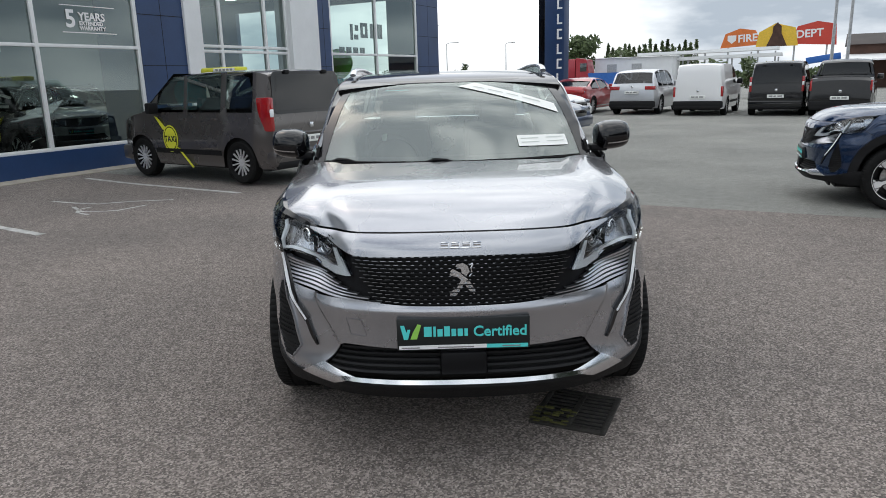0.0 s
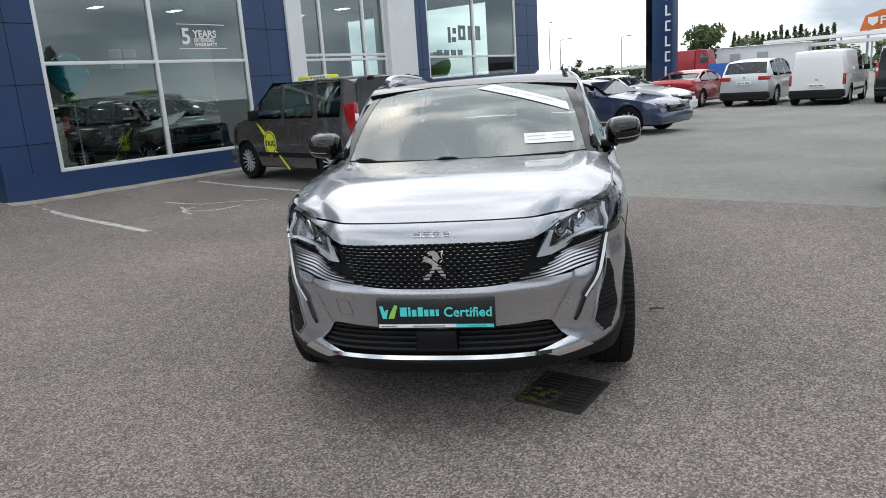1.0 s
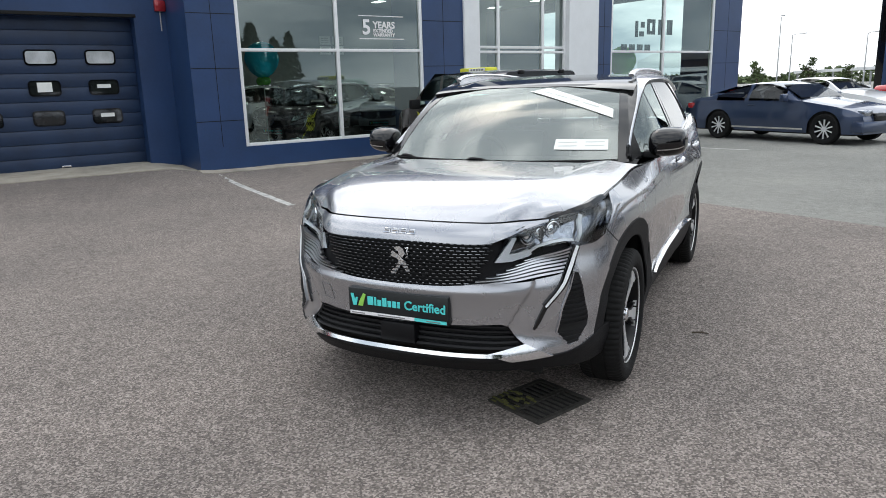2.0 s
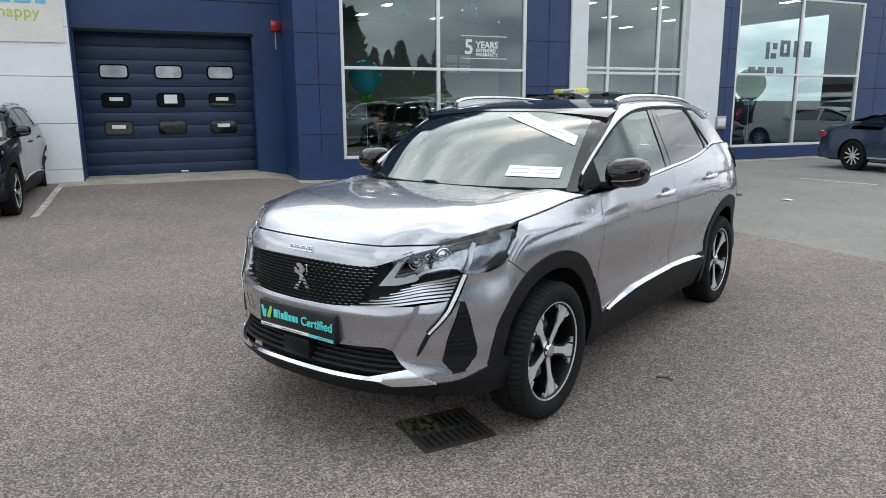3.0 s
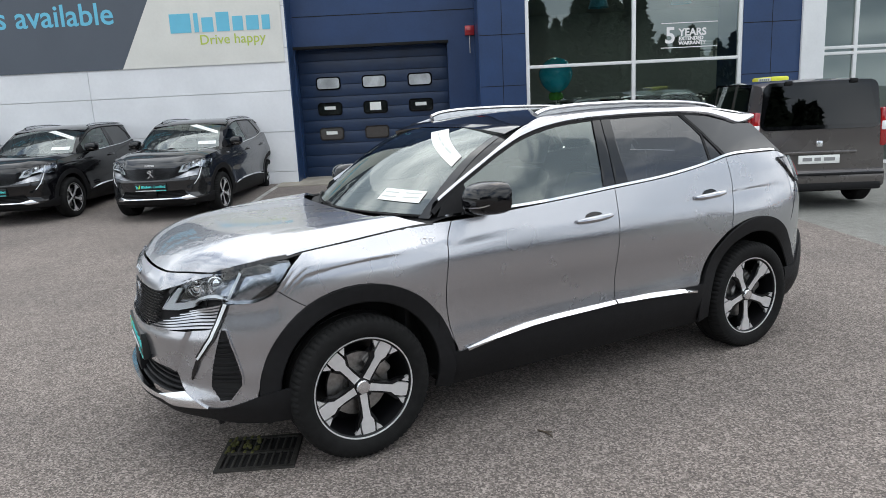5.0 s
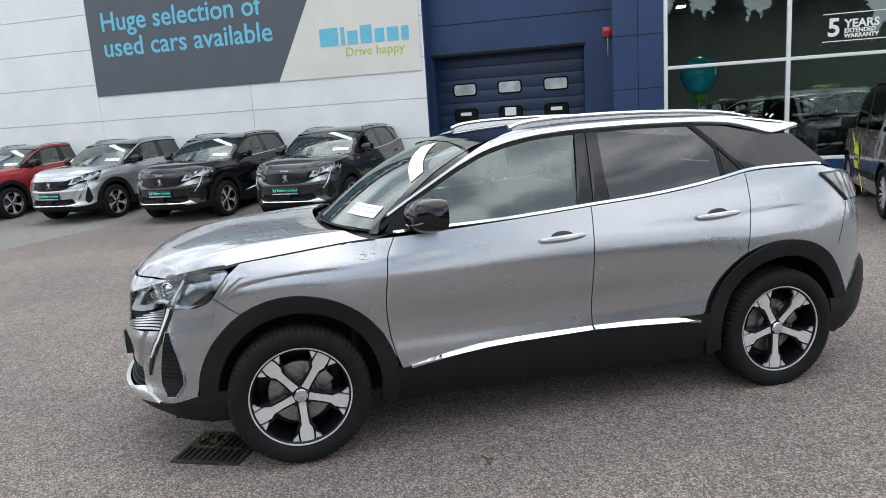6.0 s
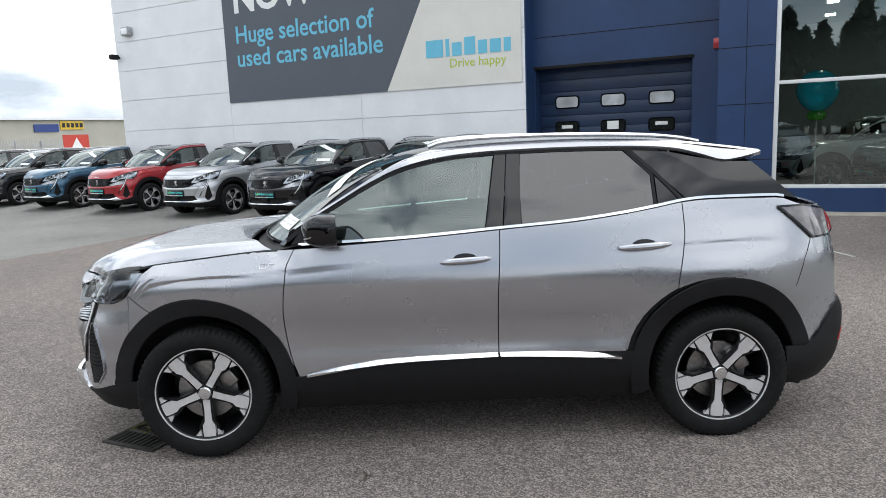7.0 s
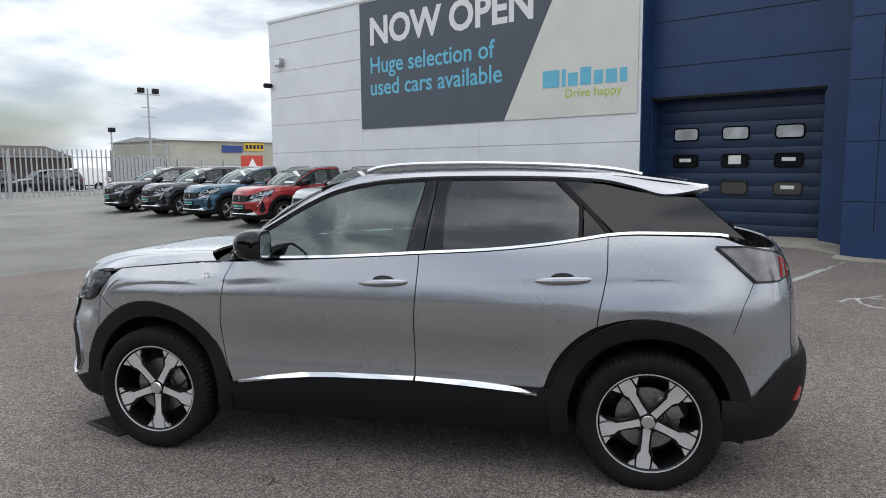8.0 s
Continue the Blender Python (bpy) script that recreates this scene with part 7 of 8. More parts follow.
def palisade(name, p0, p1, h, label):
    root = thing(name, pose(0, 0, 0), label, "fence")
    a, b = Vector(p0), Vector(p1)
    n = int((b - a).length / 0.26)
    d = (b - a).normalized()
    q = Matrix.Rotation(math.atan2(d.y, d.x), 4, "Z")
    base = bmesh.new()
    prism([(-0.038, 0.0), (0.038, 0.0), (0.038, h - 0.09), (0.0, h), (-0.038, h - 0.09)], lambda u, v, w: Vector((u, w, v)), 0.012, base)
    me_ob = None
    for k in range(n):
        c = a + (b - a) * (k + 0.5) / n
        if me_ob is None:
            me_ob = part("pale", base, M["galvanised"], root)
            ob = me_ob
        else:
            ob = new("pale", me_ob.data)
            ob.parent = root
        ob.matrix_basis = Matrix.Translation((c.x, c.y, 0.05)) @ q
    for z in (0.45, h - 0.45):
        part("rail", box(0, (b - a).length, 0.012, 0.05, z, z + 0.05, 0, None, Matrix.Translation((a.x, a.y, 0)) @ q), M["galvanised"], root)
    for k in range(int((b - a).length / 2.75) + 1):
        c = a + d * 2.75 * k
        part("post", box(-0.05, 0.05, 0.02, 0.12, 0, h - 0.1, 0, None, Matrix.Translation((c.x, c.y, 0)) @ q), M["galvanised"], root)
    return root


palisade("palisade_fence", (-17.0, -37.2, 0), (4.0, -37.2, 0), 2.75, "grey galvanised palisade fence along the yard")
palisade("palisade_fence", (-34.0, -47.0, 0), (-20.4, -41.0, 0), 2.4, "grey galvanised palisade fence further back")
gate = thing("yard_gate", pose(0, 0, 0), "dark mesh yard gate beside the fence", "gate")
part("panel", box(-20.3, -17.1, -37.25, -37.2, 0.1, 2.3), M["galvanised"], gate)
for k in range(14):
    x = -20.2 + k * 0.23
    part("bar", box(x, x + 0.09, -37.2, -37.16, 0.1, 2.45), M["galvanised"], gate)
for x in (-20.35, -17.08):
    part("post", box(x, x + 0.12, -37.3, -37.14, 0, 3.2 if x < -19 else 2.7), M["galvanised"], gate)
part("wire", tube([(-20.3, -37.22, 3.1), (-17.0, -37.22, 3.0)], 0.02, 5), M["galvanised"], gate)

M["shed_wall"] = material("beige_cladding", (0.42, 0.40, 0.34), 0.6, vary=0.1, scale=0.6)
M["brick_red"] = material("brick_red", (0.36, 0.15, 0.08), 0.8, vary=0.2, scale=2)
M["slate"] = material("grey_brown_roof", (0.05, 0.04, 0.036), 0.8, vary=0.2, scale=1.0)
M["sign_red"] = material("sign_red", (0.55, 0.05, 0.03), 0.4, vary=0.05)
M["sign_orange"] = material("sign_orange", (0.65, 0.16, 0.03), 0.4, vary=0.2, scale=0.6)
M["sign_yellow"] = material("sign_yellow", (0.75, 0.48, 0.04), 0.4, vary=0.1)
M["truck_red"] = material("truck_red", (0.35, 0.015, 0.03), 0.35, coat=0.5, vary=0.1)
M["tarp_blue"] = material("tarpaulin_blue", (0.02, 0.12, 0.42), 0.5, vary=0.15)
M["brown_board"] = material("brown_boards", (0.07, 0.035, 0.025), 0.8, vary=0.3, scale=2)


def shed(name, x0, x1, y0, y1, h, label, mat="shed_wall", roofm="galvanised", pitch=0.5):
    root = thing(name, pose(0, 0, 0), label, "building")
    part("wall", box(x0, x1, y0, y1, 0, h), M[mat], root)
    part("roof", prism([(y0 - 0.3, h), (y1 + 0.3, h), ((y0 + y1) / 2, h + pitch)], lambda u, v, w: Vector((x0 - 0.2 + w, u, v)), x1 - x0 + 0.4), M[roofm], root)
    return root


sh1 = shed("industrial_shed", -75, -33, -72, -60, 4.4, "long low beige industrial shed")
part("sign_board", box(-41.0, -38.6, -60.0, -59.9, 3.3, 4.0), M["navy_ink"], sh1, "dark blue sign board")
part("sign_board", box(-43.6, -41.2, -60.0, -59.9, 3.5, 4.3), M["sign_yellow"], sh1, "yellow sign with plain bars")
for k in range(5):
    part("sign_bar", box(-43.5 + 0.46 * k, -43.2 + 0.46 * k, -59.9, -59.86, 3.7, 4.1), M["gloss_black"], sh1)
bd = thing("sign_board", pose(-29.3, -41.5, 0), "red warning board on two posts", "sign")
part("board", box(-1.0, 0.9, 0, 0.05, 1.5, 2.6), M["sign_red"], bd)
part("mark", prism([(-0.5, 1.7), (0.35, 1.7), (-0.08, 2.4)], lambda u, v, w: Vector((u, 0.055 + w, v)), 0.01), M["white_ink"], bd, "white triangle")
part("post", box(-0.9, -0.82, -0.05, 0.0, 0, 1.5), M["galvanised"], bd)
part("post", box(0.72, 0.8, -0.05, 0.0, 0, 1.5), M["galvanised"], bd)
shed("brown_roofed_shed", -28, 30, -84, -70, 2.9, "low shed with a dark brown roof", "slate", "slate", 1.3)
mast = thing("floodlight_mast", pose(-25.4, -49.0, 0), "steel lattice mast with floodlights on a crossbar", "lamp")
part("pole", tube([(0, 0, 0), (0, 0, 7.8)], [0.11, 0.06], 8), M["galvanised"], mast)
part("crossbar", box(-1.0, 1.0, -0.04, 0.04, 7.3, 7.38), M["galvanised"], mast)
for x in (-0.6, 0.55):
    part("floodlight", box(x - 0.24, x + 0.24, -0.1, 0.2, 7.42, 7.80, 0.04), M["black_plastic"], mast, "black floodlight")
for z in (4.0, 5.6, 6.3):
    part("arm", box(-0.5, 0.6, -0.03, 0.03, z, z + 0.05), M["galvanised"], mast)
cp = thing("camera_post", pose(-16.9, -37.0, 0), "thin steel post with a small camera", "post")
part("pole", tube([(0, 0, 0), (0, 0, 3.9)], 0.045, 8), M["galvanised"], cp)
part("camera_box", box(-0.18, 0.14, -0.12, 0.2, 3.75, 4.0, 0.03), M["black_plastic"], cp)
for x, y, p in ((-19.5, -52, "white_paint"), (-24.5, -52, "white_paint"), (-22.0, -54, "light_silver"), (-12.5, -50, "dark_grey"), (-15.6, -47, "black_paint"), (-9.2, -48, "white_paint"), (-6.0, -47, "dark_grey"), (-2.6, -48, "black_paint")):
    vehicle("panel_van" if p == "white_paint" else "off_roader", pose(x, y, 0, 0, 0, 90), p, "van parked behind the fence" if p == "white_paint" else "car parked behind the palisade fence", PANEL_VAN if p == "white_paint" else SUV, "vehicles behind the fence")

# wall lamp and camera on the white wall
wl_ = thing("wall_lamp", pose(WX, -14.26, 4.80), "small grey wall lamp on the white cladding", "lamp")
part("housing", box(0, 0.16, -0.16, 0.16, -0.12, 0.12, 0.03), M["galvanised"], wl_)
part("lens", box(0.15, 0.17, -0.12, 0.12, -0.08, 0.08, 0.01), M["white_lens"], wl_)
wc = thing("wall_camera", pose(WX, -14.75, 4.13), "small dark security camera", "camera")
part("bracket", box(0, 0.1, -0.03, 0.03, -0.03, 0.03), M["black_plastic"], wc)
part("housing", box(0.05, 0.3, -0.07, 0.07, -0.06, 0.08, 0.03), M["black_plastic"], wc)

# far yard beyond the row of vehicles
lor = thing("lorry", pose(-25.7, 78, 0), "dark red lorry standing side on", "truck")
part("box_body", box(-3.0, 1.4, -1.2, 1.2, 0.9, 3.3, 0.05), M["truck_red"], lor)
part("cab", prism([(1.5, 0.8), (3.0, 0.8), (3.0, 1.9), (2.7, 3.2), (1.5, 3.4)], lambda u, v, w: Vector((u, -1.2 + w, v)), 2.4), M["truck_red"], lor)
part("cab_window", box(2.0, 2.75, -1.23, -1.2, 1.9, 2.8, 0.02), M["dark_pane"], lor)
part("chassis", box(-3.0, 2.9, -1.0, 1.0, 0.45, 0.85), M["liner"], lor)
for x in (-2.2, -1.1, 2.2):
    small_wheel(lor, (x, -1.0, 0.5), 1, 0.5, 0.3).matrix_basis = Matrix.Translation((x, -1.0, 0.5)) @ pose(0, 0, 0, 0, 0, -90)
cont = shed("white_store", -22.6, -14.0, 79, 84, 3.3, "white flat-walled store building", "column_white", "frame_white", 0.1)
for x in (-21.2, -18.4):
    part("door_frame", box(x, x + 1.1, 78.96, 79.0, 0.2, 2.6), M["galvanised"], cont)
skip = thing("skip", pose(-20.6, 76.5, 0), "blue metal skip in front of the store", "container")
part("tub", prism([(-1.9, 1.7), (1.9, 1.7), (1.4, 0.2), (-1.4, 0.2)], lambda u, v, w: Vector((u, w - 0.8, v)), 1.6), M["tarp_blue"], skip)


def gantry(name, p0, p1, y, zz, label):
    g = thing(name, pose(0, y, 0), label, "canopy")
    (xa, za), (xb, zb) = p0, p1
    part("beam", prism([(xa, za), (xb, zb), (xb, zb - 0.35), (xa, za - 0.35)], lambda u, v, w: Vector((u, w, v)), 2.5), M["frame_white"], g)
    k = int((xb - xa) / 2.2)
    for i in range(k + 1):
        x = xa + 0.3 + (xb - xa - 0.6) * i / k
        part("leg", box(x - 0.08, x + 0.08, 0.4, 0.6, 0, min(za, zb) - 0.3), M["galvanised"], g)
    return g


gantry("canopy", (-19.2, 3.86), (-3.8, 4.05), 85, 0, "long pale canopy on steel legs")
gantry("canopy", (-15.5, 3.15), (-3.3, 3.3), 82, 0, "lower pale canopy on steel legs")
gantry("canopy", (-48.0, 1.9), (-36.0, 2.2), 92, 0, "low pale canopy in the distance")
fire = thing("ride_sign", pose(-4.6, 95, 0), "orange and yellow arched sign board of a ride", "sign")
fp = lambda u, v, w: Vector((u, -w, v))
part("left_board", prism([(-6.4, 4.3), (-5.9, 6.0), (-4.2, 6.6), (-2.4, 6.3), (-1.6, 4.6)], fp, 0.3), M["sign_orange"], fire)
part("right_board", prism([(1.6, 4.5), (2.2, 6.5), (4.3, 7.0), (6.3, 6.6), (6.5, 4.2)], fp, 0.3), M["sign_red"], fire)
part("middle_board", prism([(-2.3, 4.3), (-2.0, 6.0), (-0.2, 7.0), (2.0, 6.4), (2.4, 4.3)], fp, 0.45), M["sign_yellow"], fire)
part("figure_shape", prism([(-1.1, 4.3), (-0.5, 5.8), (-0.45, 6.6), (0.0, 7.1), (0.45, 6.6), (0.5, 5.8), (1.2, 4.3)], lambda u, v, w: fp(u, v, w + 0.46), 0.1), M["brown_board"], fire, "plain painted shape")
part("shield", prism([(-5.6, 5.8), (-4.6, 5.8), (-4.6, 5.2), (-5.1, 4.8), (-5.6, 5.2)], lambda u, v, w: fp(u, v, w + 0.31), 0.05), M["white_ink"], fire)
lettering("writing", "FIRE", 1.25, M["white_ink"], basis((-4.4, -0.32, 4.95), (1, 0, 0.05), (-0.05, 0, 1)), fire, 0.03)
lettering("writing", "DEPT", 1.25, M["white_ink"], basis((2.1, -0.32, 5.15), (1, 0, 0.05), (-0.05, 0, 1)), fire, 0.03)
for x in (-5.5, -2.0, 2.0, 5.5):
    part("post", box(x - 0.1, x + 0.1, 0, 0.2, 0, 4.8), M["galvanised"], fire)
aw = shed("boarded_stall", 2.4, 26, 60, 66, 3.2, "brown boarded stall with a pale awning", "brown_board", "slate", 0.9)
part("awning", prism([(60.0, 2.35), (57.8, 2.0), (57.8, 2.1), (60.0, 2.5)], lambda u, v, w: Vector((2.0 + w, u, v)), 24), M["white_ink"], aw, "pale awning")
for k in range(10):
    part("post", box(2.6 + 2.3 * k, 2.75 + 2.3 * k, 57.9, 58.05, 0, 2.05), M["brown_board"], aw)
part("tarpaulin", box(-0.2, 2.2, 60, 61.5, 1.9, 2.4, 0.05, None, pose(0, 0, 0, 0, -8, 0)), M["tarp_blue"], aw, "blue tarpaulin")
for x, y, h in ((1.1, 40, 9.0), (1.85, 41, 9.0)):
    fpole = thing("flag_pole", pose(x, y, 0), "thin pale steel flag pole", "pole", "flag poles")
    part("pole", tube([(0, 0, 0), (0, 0, h)], [0.09, 0.06], 8), M["galvanised"], fpole)
    part("base", box(-0.15, 0.15, -0.15, 0.15, 0, 0.06), M["galvanised"], fpole)
for x, h, arm in ((-49.2, 8.8, 0), (-47.5, 6.4, 1), (-38.3, 6.0, 0.6)):
    sl = thing("street_lamp", pose(x, 90, 0), "thin grey street lamp by the road", "lamp", "street lamps")
    part("pole", tube([(0, 0, 0), (0, 0, h)], [0.10, 0.06], 8), M["galvanised"], sl)
    if arm:
        part("arm", tube([(0, 0, h), (0.6 * arm, 0, h + 0.12), (1.6 * arm, 0, h + 0.15)], 0.045, 6), M["galvanised"], sl)
    part("lantern", box(1.4 * arm - 0.05, 1.4 * arm + 0.5, -0.12, 0.12, h + 0.08, h + 0.22, 0.03), M["galvanised"], sl)


def tree(name, at, h, w, label, mat="leaf", seed=1, shape="round", n=700, leaf=0.30):
    root = thing(name, pose(*at), label, "tree", "trees")
    rnd = random.Random(seed)
    part("trunk", tube([(0, 0, 0), (0.05, 0, h * 0.3), (0.0, 0.05, h * 0.75)], [w * 0.06, w * 0.045, w * 0.015], 7), M["bark"], root)
    bm = bmesh.new()
    limbs = []
    for k in range(9):
        z0 = h * rnd.uniform(0.2, 0.55)
        q = rnd.uniform(0, 6.28)
        e = Vector((math.cos(q) * w * 0.34, math.sin(q) * w * 0.34, z0 + h * rnd.uniform(0.1, 0.28)))
        if shape == "round":
            tube([(0, 0, z0), (e.x * 0.5, e.y * 0.5, (z0 + e.z) / 2 + 0.1), e], [w * 0.022, w * 0.014, w * 0.006], 5, bm)
        limbs.append(e)
    if shape == "round":
        part("limbs", bm, M["bark"], root)
    else:
        bm.free()
    verts, faces = [], []
    lumps = [(Vector((rnd.uniform(-0.3, 0.3) * w, rnd.uniform(-0.3, 0.3) * w, h * rnd.uniform(0.38, 0.88))), w * rnd.uniform(0.13, 0.24)) for _ in range(14)]
    for _ in range(n):
        if shape == "round":
            c, r = rnd.choice(lumps)
            d = Vector((rnd.gauss(0, 1), rnd.gauss(0, 1), rnd.gauss(0, 1))).normalized()
            p = c + d * r * rnd.uniform(0.6, 1.1)
        else:
            t = rnd.random() ** 0.8
            rr = w * 0.5 * (1 - t) ** 0.8 * rnd.uniform(0.5, 1.1) + 0.05
            q = rnd.uniform(0, 6.28)
            p = Vector((math.cos(q) * rr, math.sin(q) * rr, h * (0.08 + 0.92 * t)))
        s = leaf * rnd.uniform(0.6, 1.3)
        a = Vector((rnd.gauss(0, 1), rnd.gauss(0, 1), rnd.gauss(0, 1))).normalized()
        b = a.orthogonal().normalized()
        i = len(verts)
        verts += [p - a * s, p + b * s * 0.5, p + a * s, p - b * s * 0.5]
        faces.append((i, i + 1, i + 2, i + 3))
    me = bpy.data.meshes.new("crown")
    me.from_pydata([tuple(v) for v in verts], [], faces)
    me.materials.append(M[mat])
    ob = new("crown", me)
    ob.parent = root
    tagged(ob, kind="stuff")
    return root


broad = tree("broadleaf_tree", (-46.2, 150, 0), 9.3, 9.0, "round green broadleaf tree in the distance", seed=3, n=1600, leaf=0.5)
poplar = tree("poplar", (-40.5, 152, 0), 7.9, 1.6, "slim sparse poplar in a far row", seed=4, shape="cone", n=260, leaf=0.35)
rp = random.Random(8)
for k in range(1, 17):
    ob = copy_thing(poplar, pose(-40.5 + 1.12 * k, 152 + rp.uniform(-1, 1), 0, 0, 0, rp.uniform(0, 360)))
    ob.scale = (1, 1, rp.uniform(0.85, 1.06))
bush = tree("bush", (-32.5, 148, 0), 6.0, 8.0, "green bush below the poplars", seed=6, n=700, leaf=0.5)
for x in (-37.5, -26.5):
    copy_thing(bush, pose(x, 149, 0, 0, 0, x * 7))
young = tree("young_tree", (-52.0, 90, 0), 3.4, 2.2, "small green roadside tree", seed=9, n=420, leaf=0.2)
for x, s in ((-45.3, 1.06), (-40.3, 0.75), (-58, 0.9), (-49, 0.5)):
    ob = copy_thing(young, pose(x, 90.5, 0, 0, 0, x * 11))
    ob.scale = (s, s, s)
shrub = tree("shrub", (-2.6, 40, 0), 2.2, 2.2, "bright green shrub behind the vans", seed=12, n=500, leaf=0.16)
copy_thing(shrub, pose(-5.2, 42, 0, 0, 0, 80))
fir = tree("fir_tree", (66, -70, 0), 10.5, 5.0, "dark fir in the belt of trees across the yard", "conifer", 15, "cone", 900, 0.5)
for k in range(1, 110):
    y = -70 + 1.0 * k
    ob = copy_thing(fir, pose(66 + rp.uniform(-4, 4), y + rp.uniform(-0.5, 0.5), 0, 0, 0, rp.uniform(0, 360)))
    s = rp.uniform(0.9, 1.5) * (1.0 if y < 28 else 0.62)
    ob.scale = (s, s, s)
hedge_bm = bmesh.new()
rh = random.Random(21)
hv, hf = [], []
for k in range(5000):
    x = rh.uniform(-110, 60)
    p = Vector((x, 118 + rh.uniform(-2, 2), rh.uniform(0, 1.7 + 0.6 * math.sin(x * 0.21) + 0.3 * math.sin(x * 0.9))))
    a = Vector((rh.gauss(0, 1), rh.gauss(0, 1), rh.gauss(0, 1))).normalized()
    b = a.orthogonal().normalized()
    i = len(hv)
    hv += [tuple(p - a * 0.45), tuple(p + b * 0.3), tuple(p + a * 0.45), tuple(p - b * 0.3)]
    hf.append((i, i + 1, i + 2, i + 3))
hedge_bm.free()
hme = bpy.data.meshes.new("hedge")
hme.from_pydata(hv, [], hf)
hme.materials.append(M["leaf"])
tagged(new("hedge", hme), "long green hedge along the far road", "hedge", kind="stuff")

# balloons and things inside the showroom
for (x, y, z), mat, r, lb in (((-11.55, 2.86, 2.12), "balloon_teal", 0.34, "large teal balloon on a ribbon behind the glass"), ((-11.9, 14.1, 2.05), "balloon_green", 0.42, "large green balloon on a post behind the glass")):
    bl = thing("balloon", pose(x, y, z), lb, "balloon")
    bm = bmesh.new()
    bmesh.ops.create_uvsphere(bm, u_segments=24, v_segments=16, radius=r)
    for v in bm.verts:
        if v.co.z < 0:
            v.co.x *= 1 + v.co.z * 0.35
            v.co.y *= 1 + v.co.z * 0.35
            v.co.z *= 1.08
    part("skin", bm, M[mat], bl)
    for k in range(4):
        q = k * 1.57
        bm = bmesh.new()
        bmesh.ops.create_uvsphere(bm, u_segments=12, v_segments=8, radius=0.085)
        bmesh.ops.translate(bm, verts=bm.verts[:], vec=(0.07 * math.cos(q), 0.07 * math.sin(q), -r * 1.08 - 0.06))
        part("small_balloon", bm, M["balloon_green"] if mat == "balloon_teal" else M["balloon_teal"], bl)
    part("ribbon", tube([(0, 0, -r), (0.01, 0.01, 0.1 - z)], 0.012, 5), M["white_ink"], bl)
    part("weight", box(-0.1, 0.1, -0.1, 0.1, 0.045 - z, 0.2 - z, 0.02), M["white_ink"], bl)
# The red one is added in place of a red car mirrored in the glass.
for x, y, turn, pt, lb in ((-13.2, 4.9, 35, "black_paint", "black show car behind the window"), (-14.2, 8.0, 60, "light_silver", "pale show car in the showroom"), (-13.1, 14.3, 75, "red_paint", "red car added behind the window for a reflected one"), (-15.8, 3.2, 20, "white_paint", "white show car in the showroom")):
    park((x, y), turn, pt, lb, group="cars in the showroom", z=0.04)
pb = thing("post_box", pose(BX, 7.05, 1.30), "white wall box beside the entrance", "box")
part("box_body", box(0, 0.10, -0.17, 0.17, -0.16, 0.16, 0.02), M["galvanised"], pb, "grey metal box")
part("box_flap", box(0.10, 0.112, -0.13, 0.13, -0.10, 0.10, 0.006), M["frame_white"], pb, "pale flap")
pb2 = copy_thing(pb, pose(BX, 12.17, 1.06))
lt = thing("litter", pose(-5.2, 7.84, 0.0), "scrap of white paper on the asphalt", "litter")
part("scrap", sheet(lambda u, v: Vector((u * 0.07, v * 0.05, 0.006 + 0.02 * abs(math.sin(u * 3 + v)))), steps(-1, 1, 4), steps(-1, 1, 3)), M["paper"], lt)
cover = thing("manhole_cover", pose(-6.3, 7.55, 0.0), "round dark iron manhole cover in the asphalt", "cover")
part("plate", lathe([(0.0, 0.006), (0.30, 0.006), (0.32, 0.004), (0.34, 0.0)], 32, "z"), M["cast_iron"], cover)

# alarm box with its conduit, door stickers, posters and hanging letters at the showroom
ab = thing("alarm_box", pose(-12.22, 1.18, 3.12), "small red alarm box on the navy wall", "alarm")
part("case", box(0.0, 0.09, -0.10, 0.10, -0.10, 0.10, 0.015), M["red_paint"], ab)
part("conduit", tube([(0.02, 0, -0.10), (0.02, 0, -0.45)], 0.012, 6), M["galvanised"], ab, "thin conduit")
for y0, y1, z0, z1, mat, lb in ((10.41, 10.63, 1.46, 1.64, "navy_ink", "square blue sticker on the entrance glass"), (10.42, 10.63, 1.22, 1.38, "blue_ink", "pale blue sticker on the entrance glass"),
                                (10.42, 10.61, 1.03, 1.19, "navy_ink", "dark round sticker on the entrance glass")):
    st = thing("sticker", pose(BX - 0.125, 0, 0), lb, "sticker")
    part("film", box(0.010, 0.013, y0, y1, z0, z1), M[mat], st)
    for q in (0.3, 0.6):
        part("sign_bar", box(0.013, 0.015, y0 + 0.05 + 0.09 * (q > 0.5), y0 + 0.09 + 0.09 * (q > 0.5), z0 + 0.04, z1 - 0.04), M["white_ink"], st)
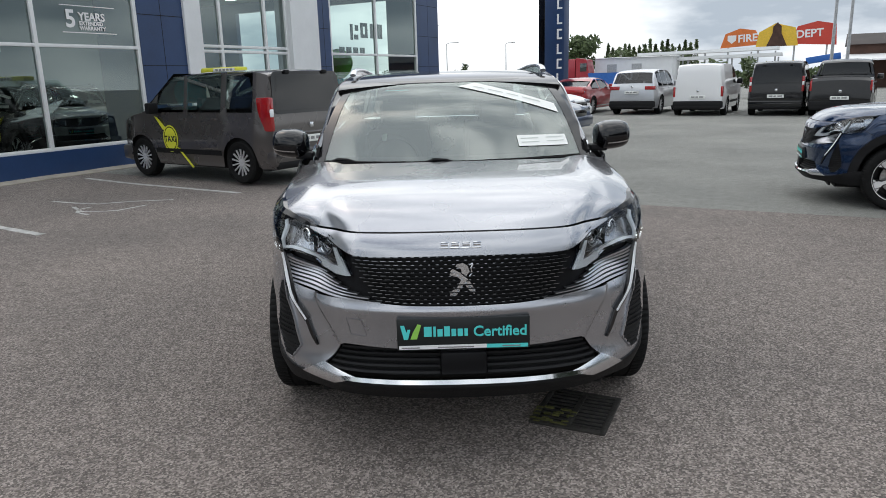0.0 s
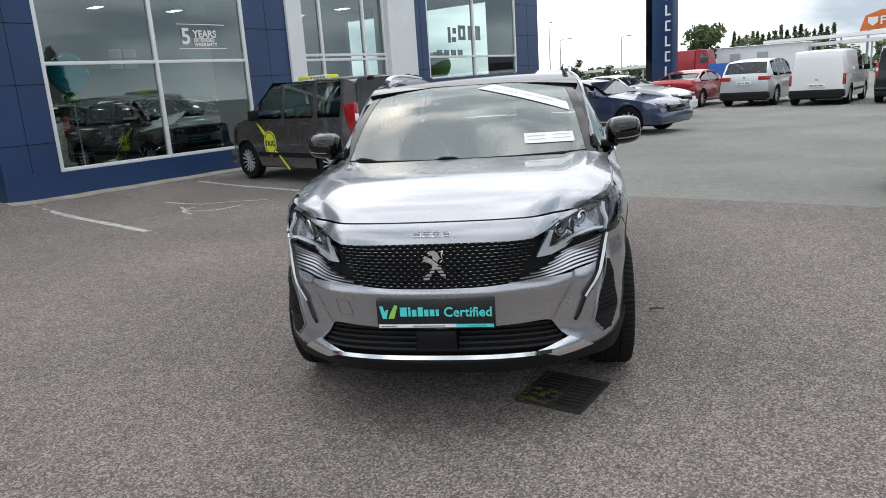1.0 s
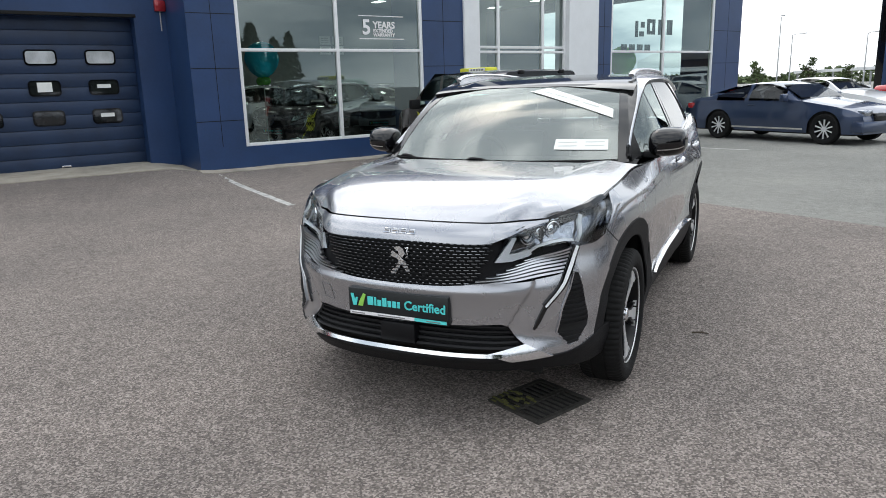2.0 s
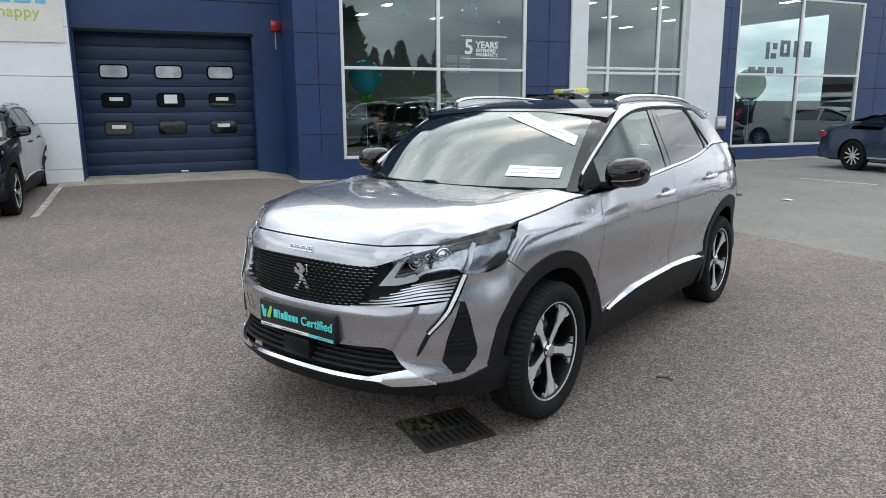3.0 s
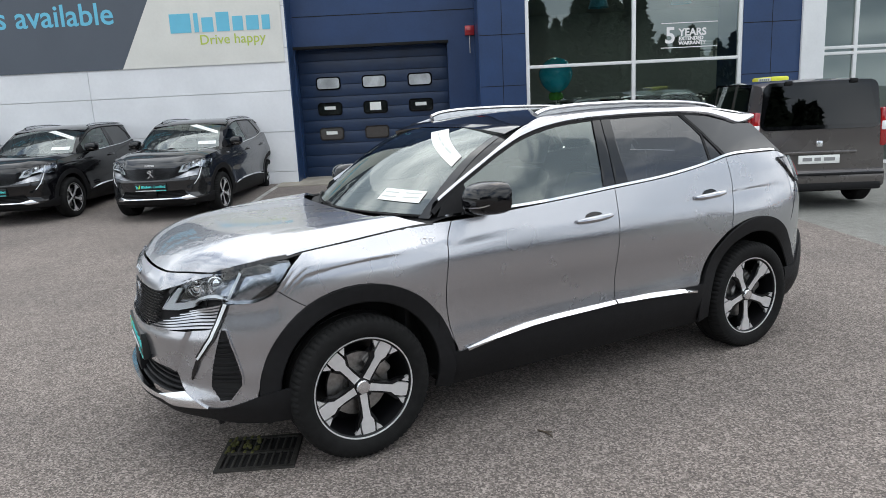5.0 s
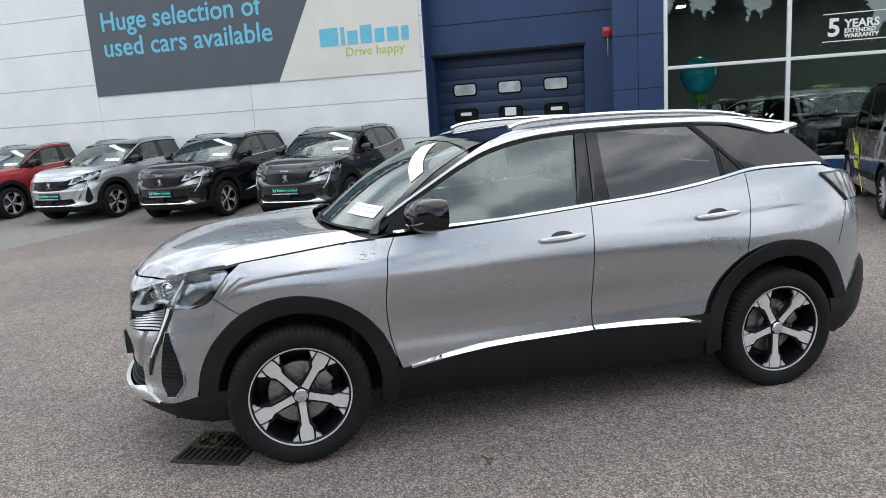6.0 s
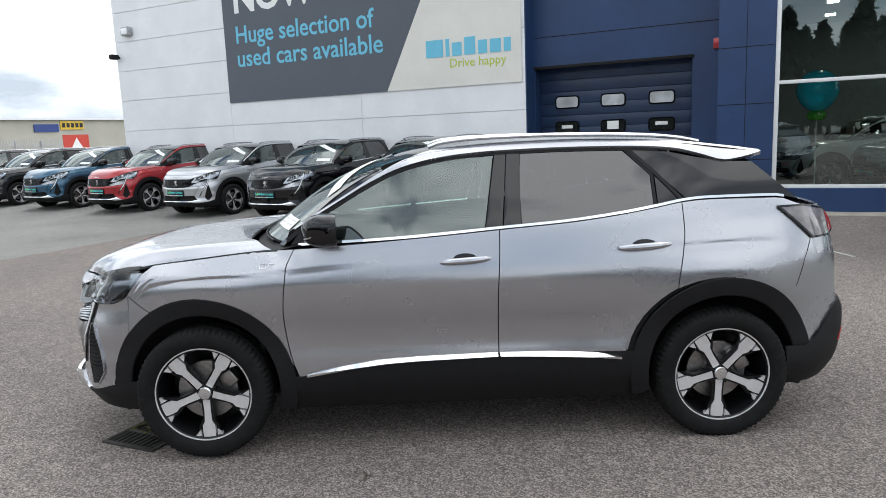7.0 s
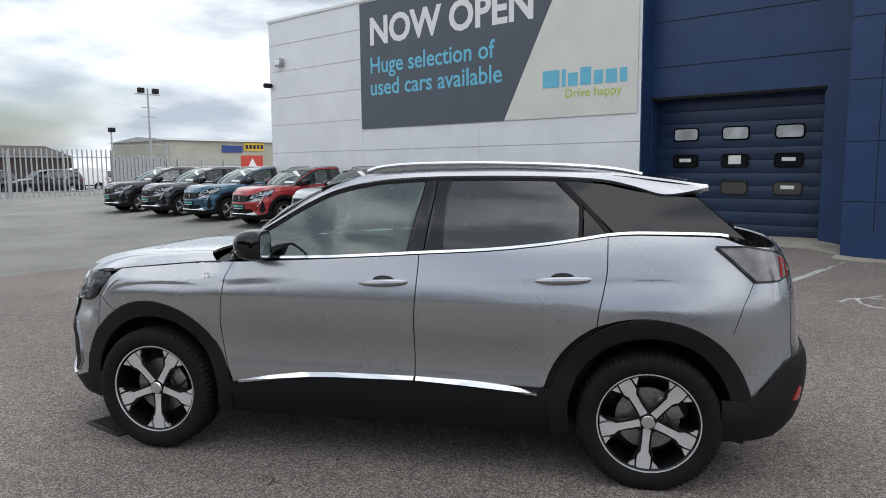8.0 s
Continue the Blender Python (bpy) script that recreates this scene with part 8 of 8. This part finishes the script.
for y0 in (10.18, 10.74):
    for z0 in (3.16, 2.79):
        po = thing("poster", pose(-23.5, 0, 0), "white poster on the showroom back wall", "poster", "posters on the back wall")
        part("sheet", box(0.0, 0.012, y0, y0 + 0.47, z0, z0 + 0.31, 0.003), M["paper"], po)
        for q in range(3):
            part("print_bar", box(0.012, 0.014, y0 + 0.06, y0 + 0.38, z0 + 0.06 + 0.08 * q, z0 + 0.09 + 0.08 * q), M["pale_print"], po)
lw = thing("window_writing", pose(BX - 0.25, 0, 0), "black shapes of unreadable writing behind the glass", "writing")
for y0, y1, z0, z1 in ((13.92, 14.04, 2.68, 3.12), (14.10, 14.30, 2.70, 2.84), (14.16, 14.32, 2.94, 3.10), (14.44, 14.56, 2.76, 3.18), (14.68, 14.80, 2.76, 3.18), (14.56, 14.68, 3.08, 3.18), (14.56, 14.68, 2.76, 2.86),
                       (13.34, 13.58, 2.30, 2.48), (13.68, 13.92, 2.30, 2.48), (14.02, 14.26, 2.30, 2.48), (14.36, 14.60, 2.30, 2.48), (14.95, 15.2, 2.76, 3.18), (15.35, 15.6, 2.76, 3.18)):
    part("bar", box(-0.01, 0.01, y0, y1, z0, z1, 0.004), M["gloss_black"], lw)
for y, z, mat, lb in ((13.36, 3.30, "paper", "white hanging lamp shade in the showroom"), (13.30, 2.90, "gloss_black", "black hanging lamp shade in the showroom"), (3.88, 3.62, "blue_ink", "pale blue hanging lamp shade in the showroom"), (5.6, 3.62, "blue_ink", "pale blue hanging lamp shade in the showroom")):
    hs = thing("hanging_lamp", pose(-12.2, y, z), lb, "lamp", "hanging lamps in the showroom")
    part("shade", lathe([(0.11, 0.17), (0.21, -0.17), (0.20, -0.17), (0.10, 0.165)], 24, "z"), M[mat], hs)
    part("cord", tube([(0, 0, 0.16), (0, 0, 1.0)], 0.008, 5), M["gloss_black"], hs)

# twig on the asphalt
tw = thing("twig", pose(-0.16, 0.86, 0.006, 0, 0, 40), "small dark twig lying on the asphalt", "twig")
part("stem", tube([(-0.05, 0, 0), (0.0, 0.008, 0.002), (0.05, -0.004, 0)], [0.004, 0.005, 0.003], 5), M["bark"], tw)
part("shoot", tube([(0.0, 0.008, 0.002), (0.02, 0.03, 0.003)], 0.003, 5), M["bark"], tw)
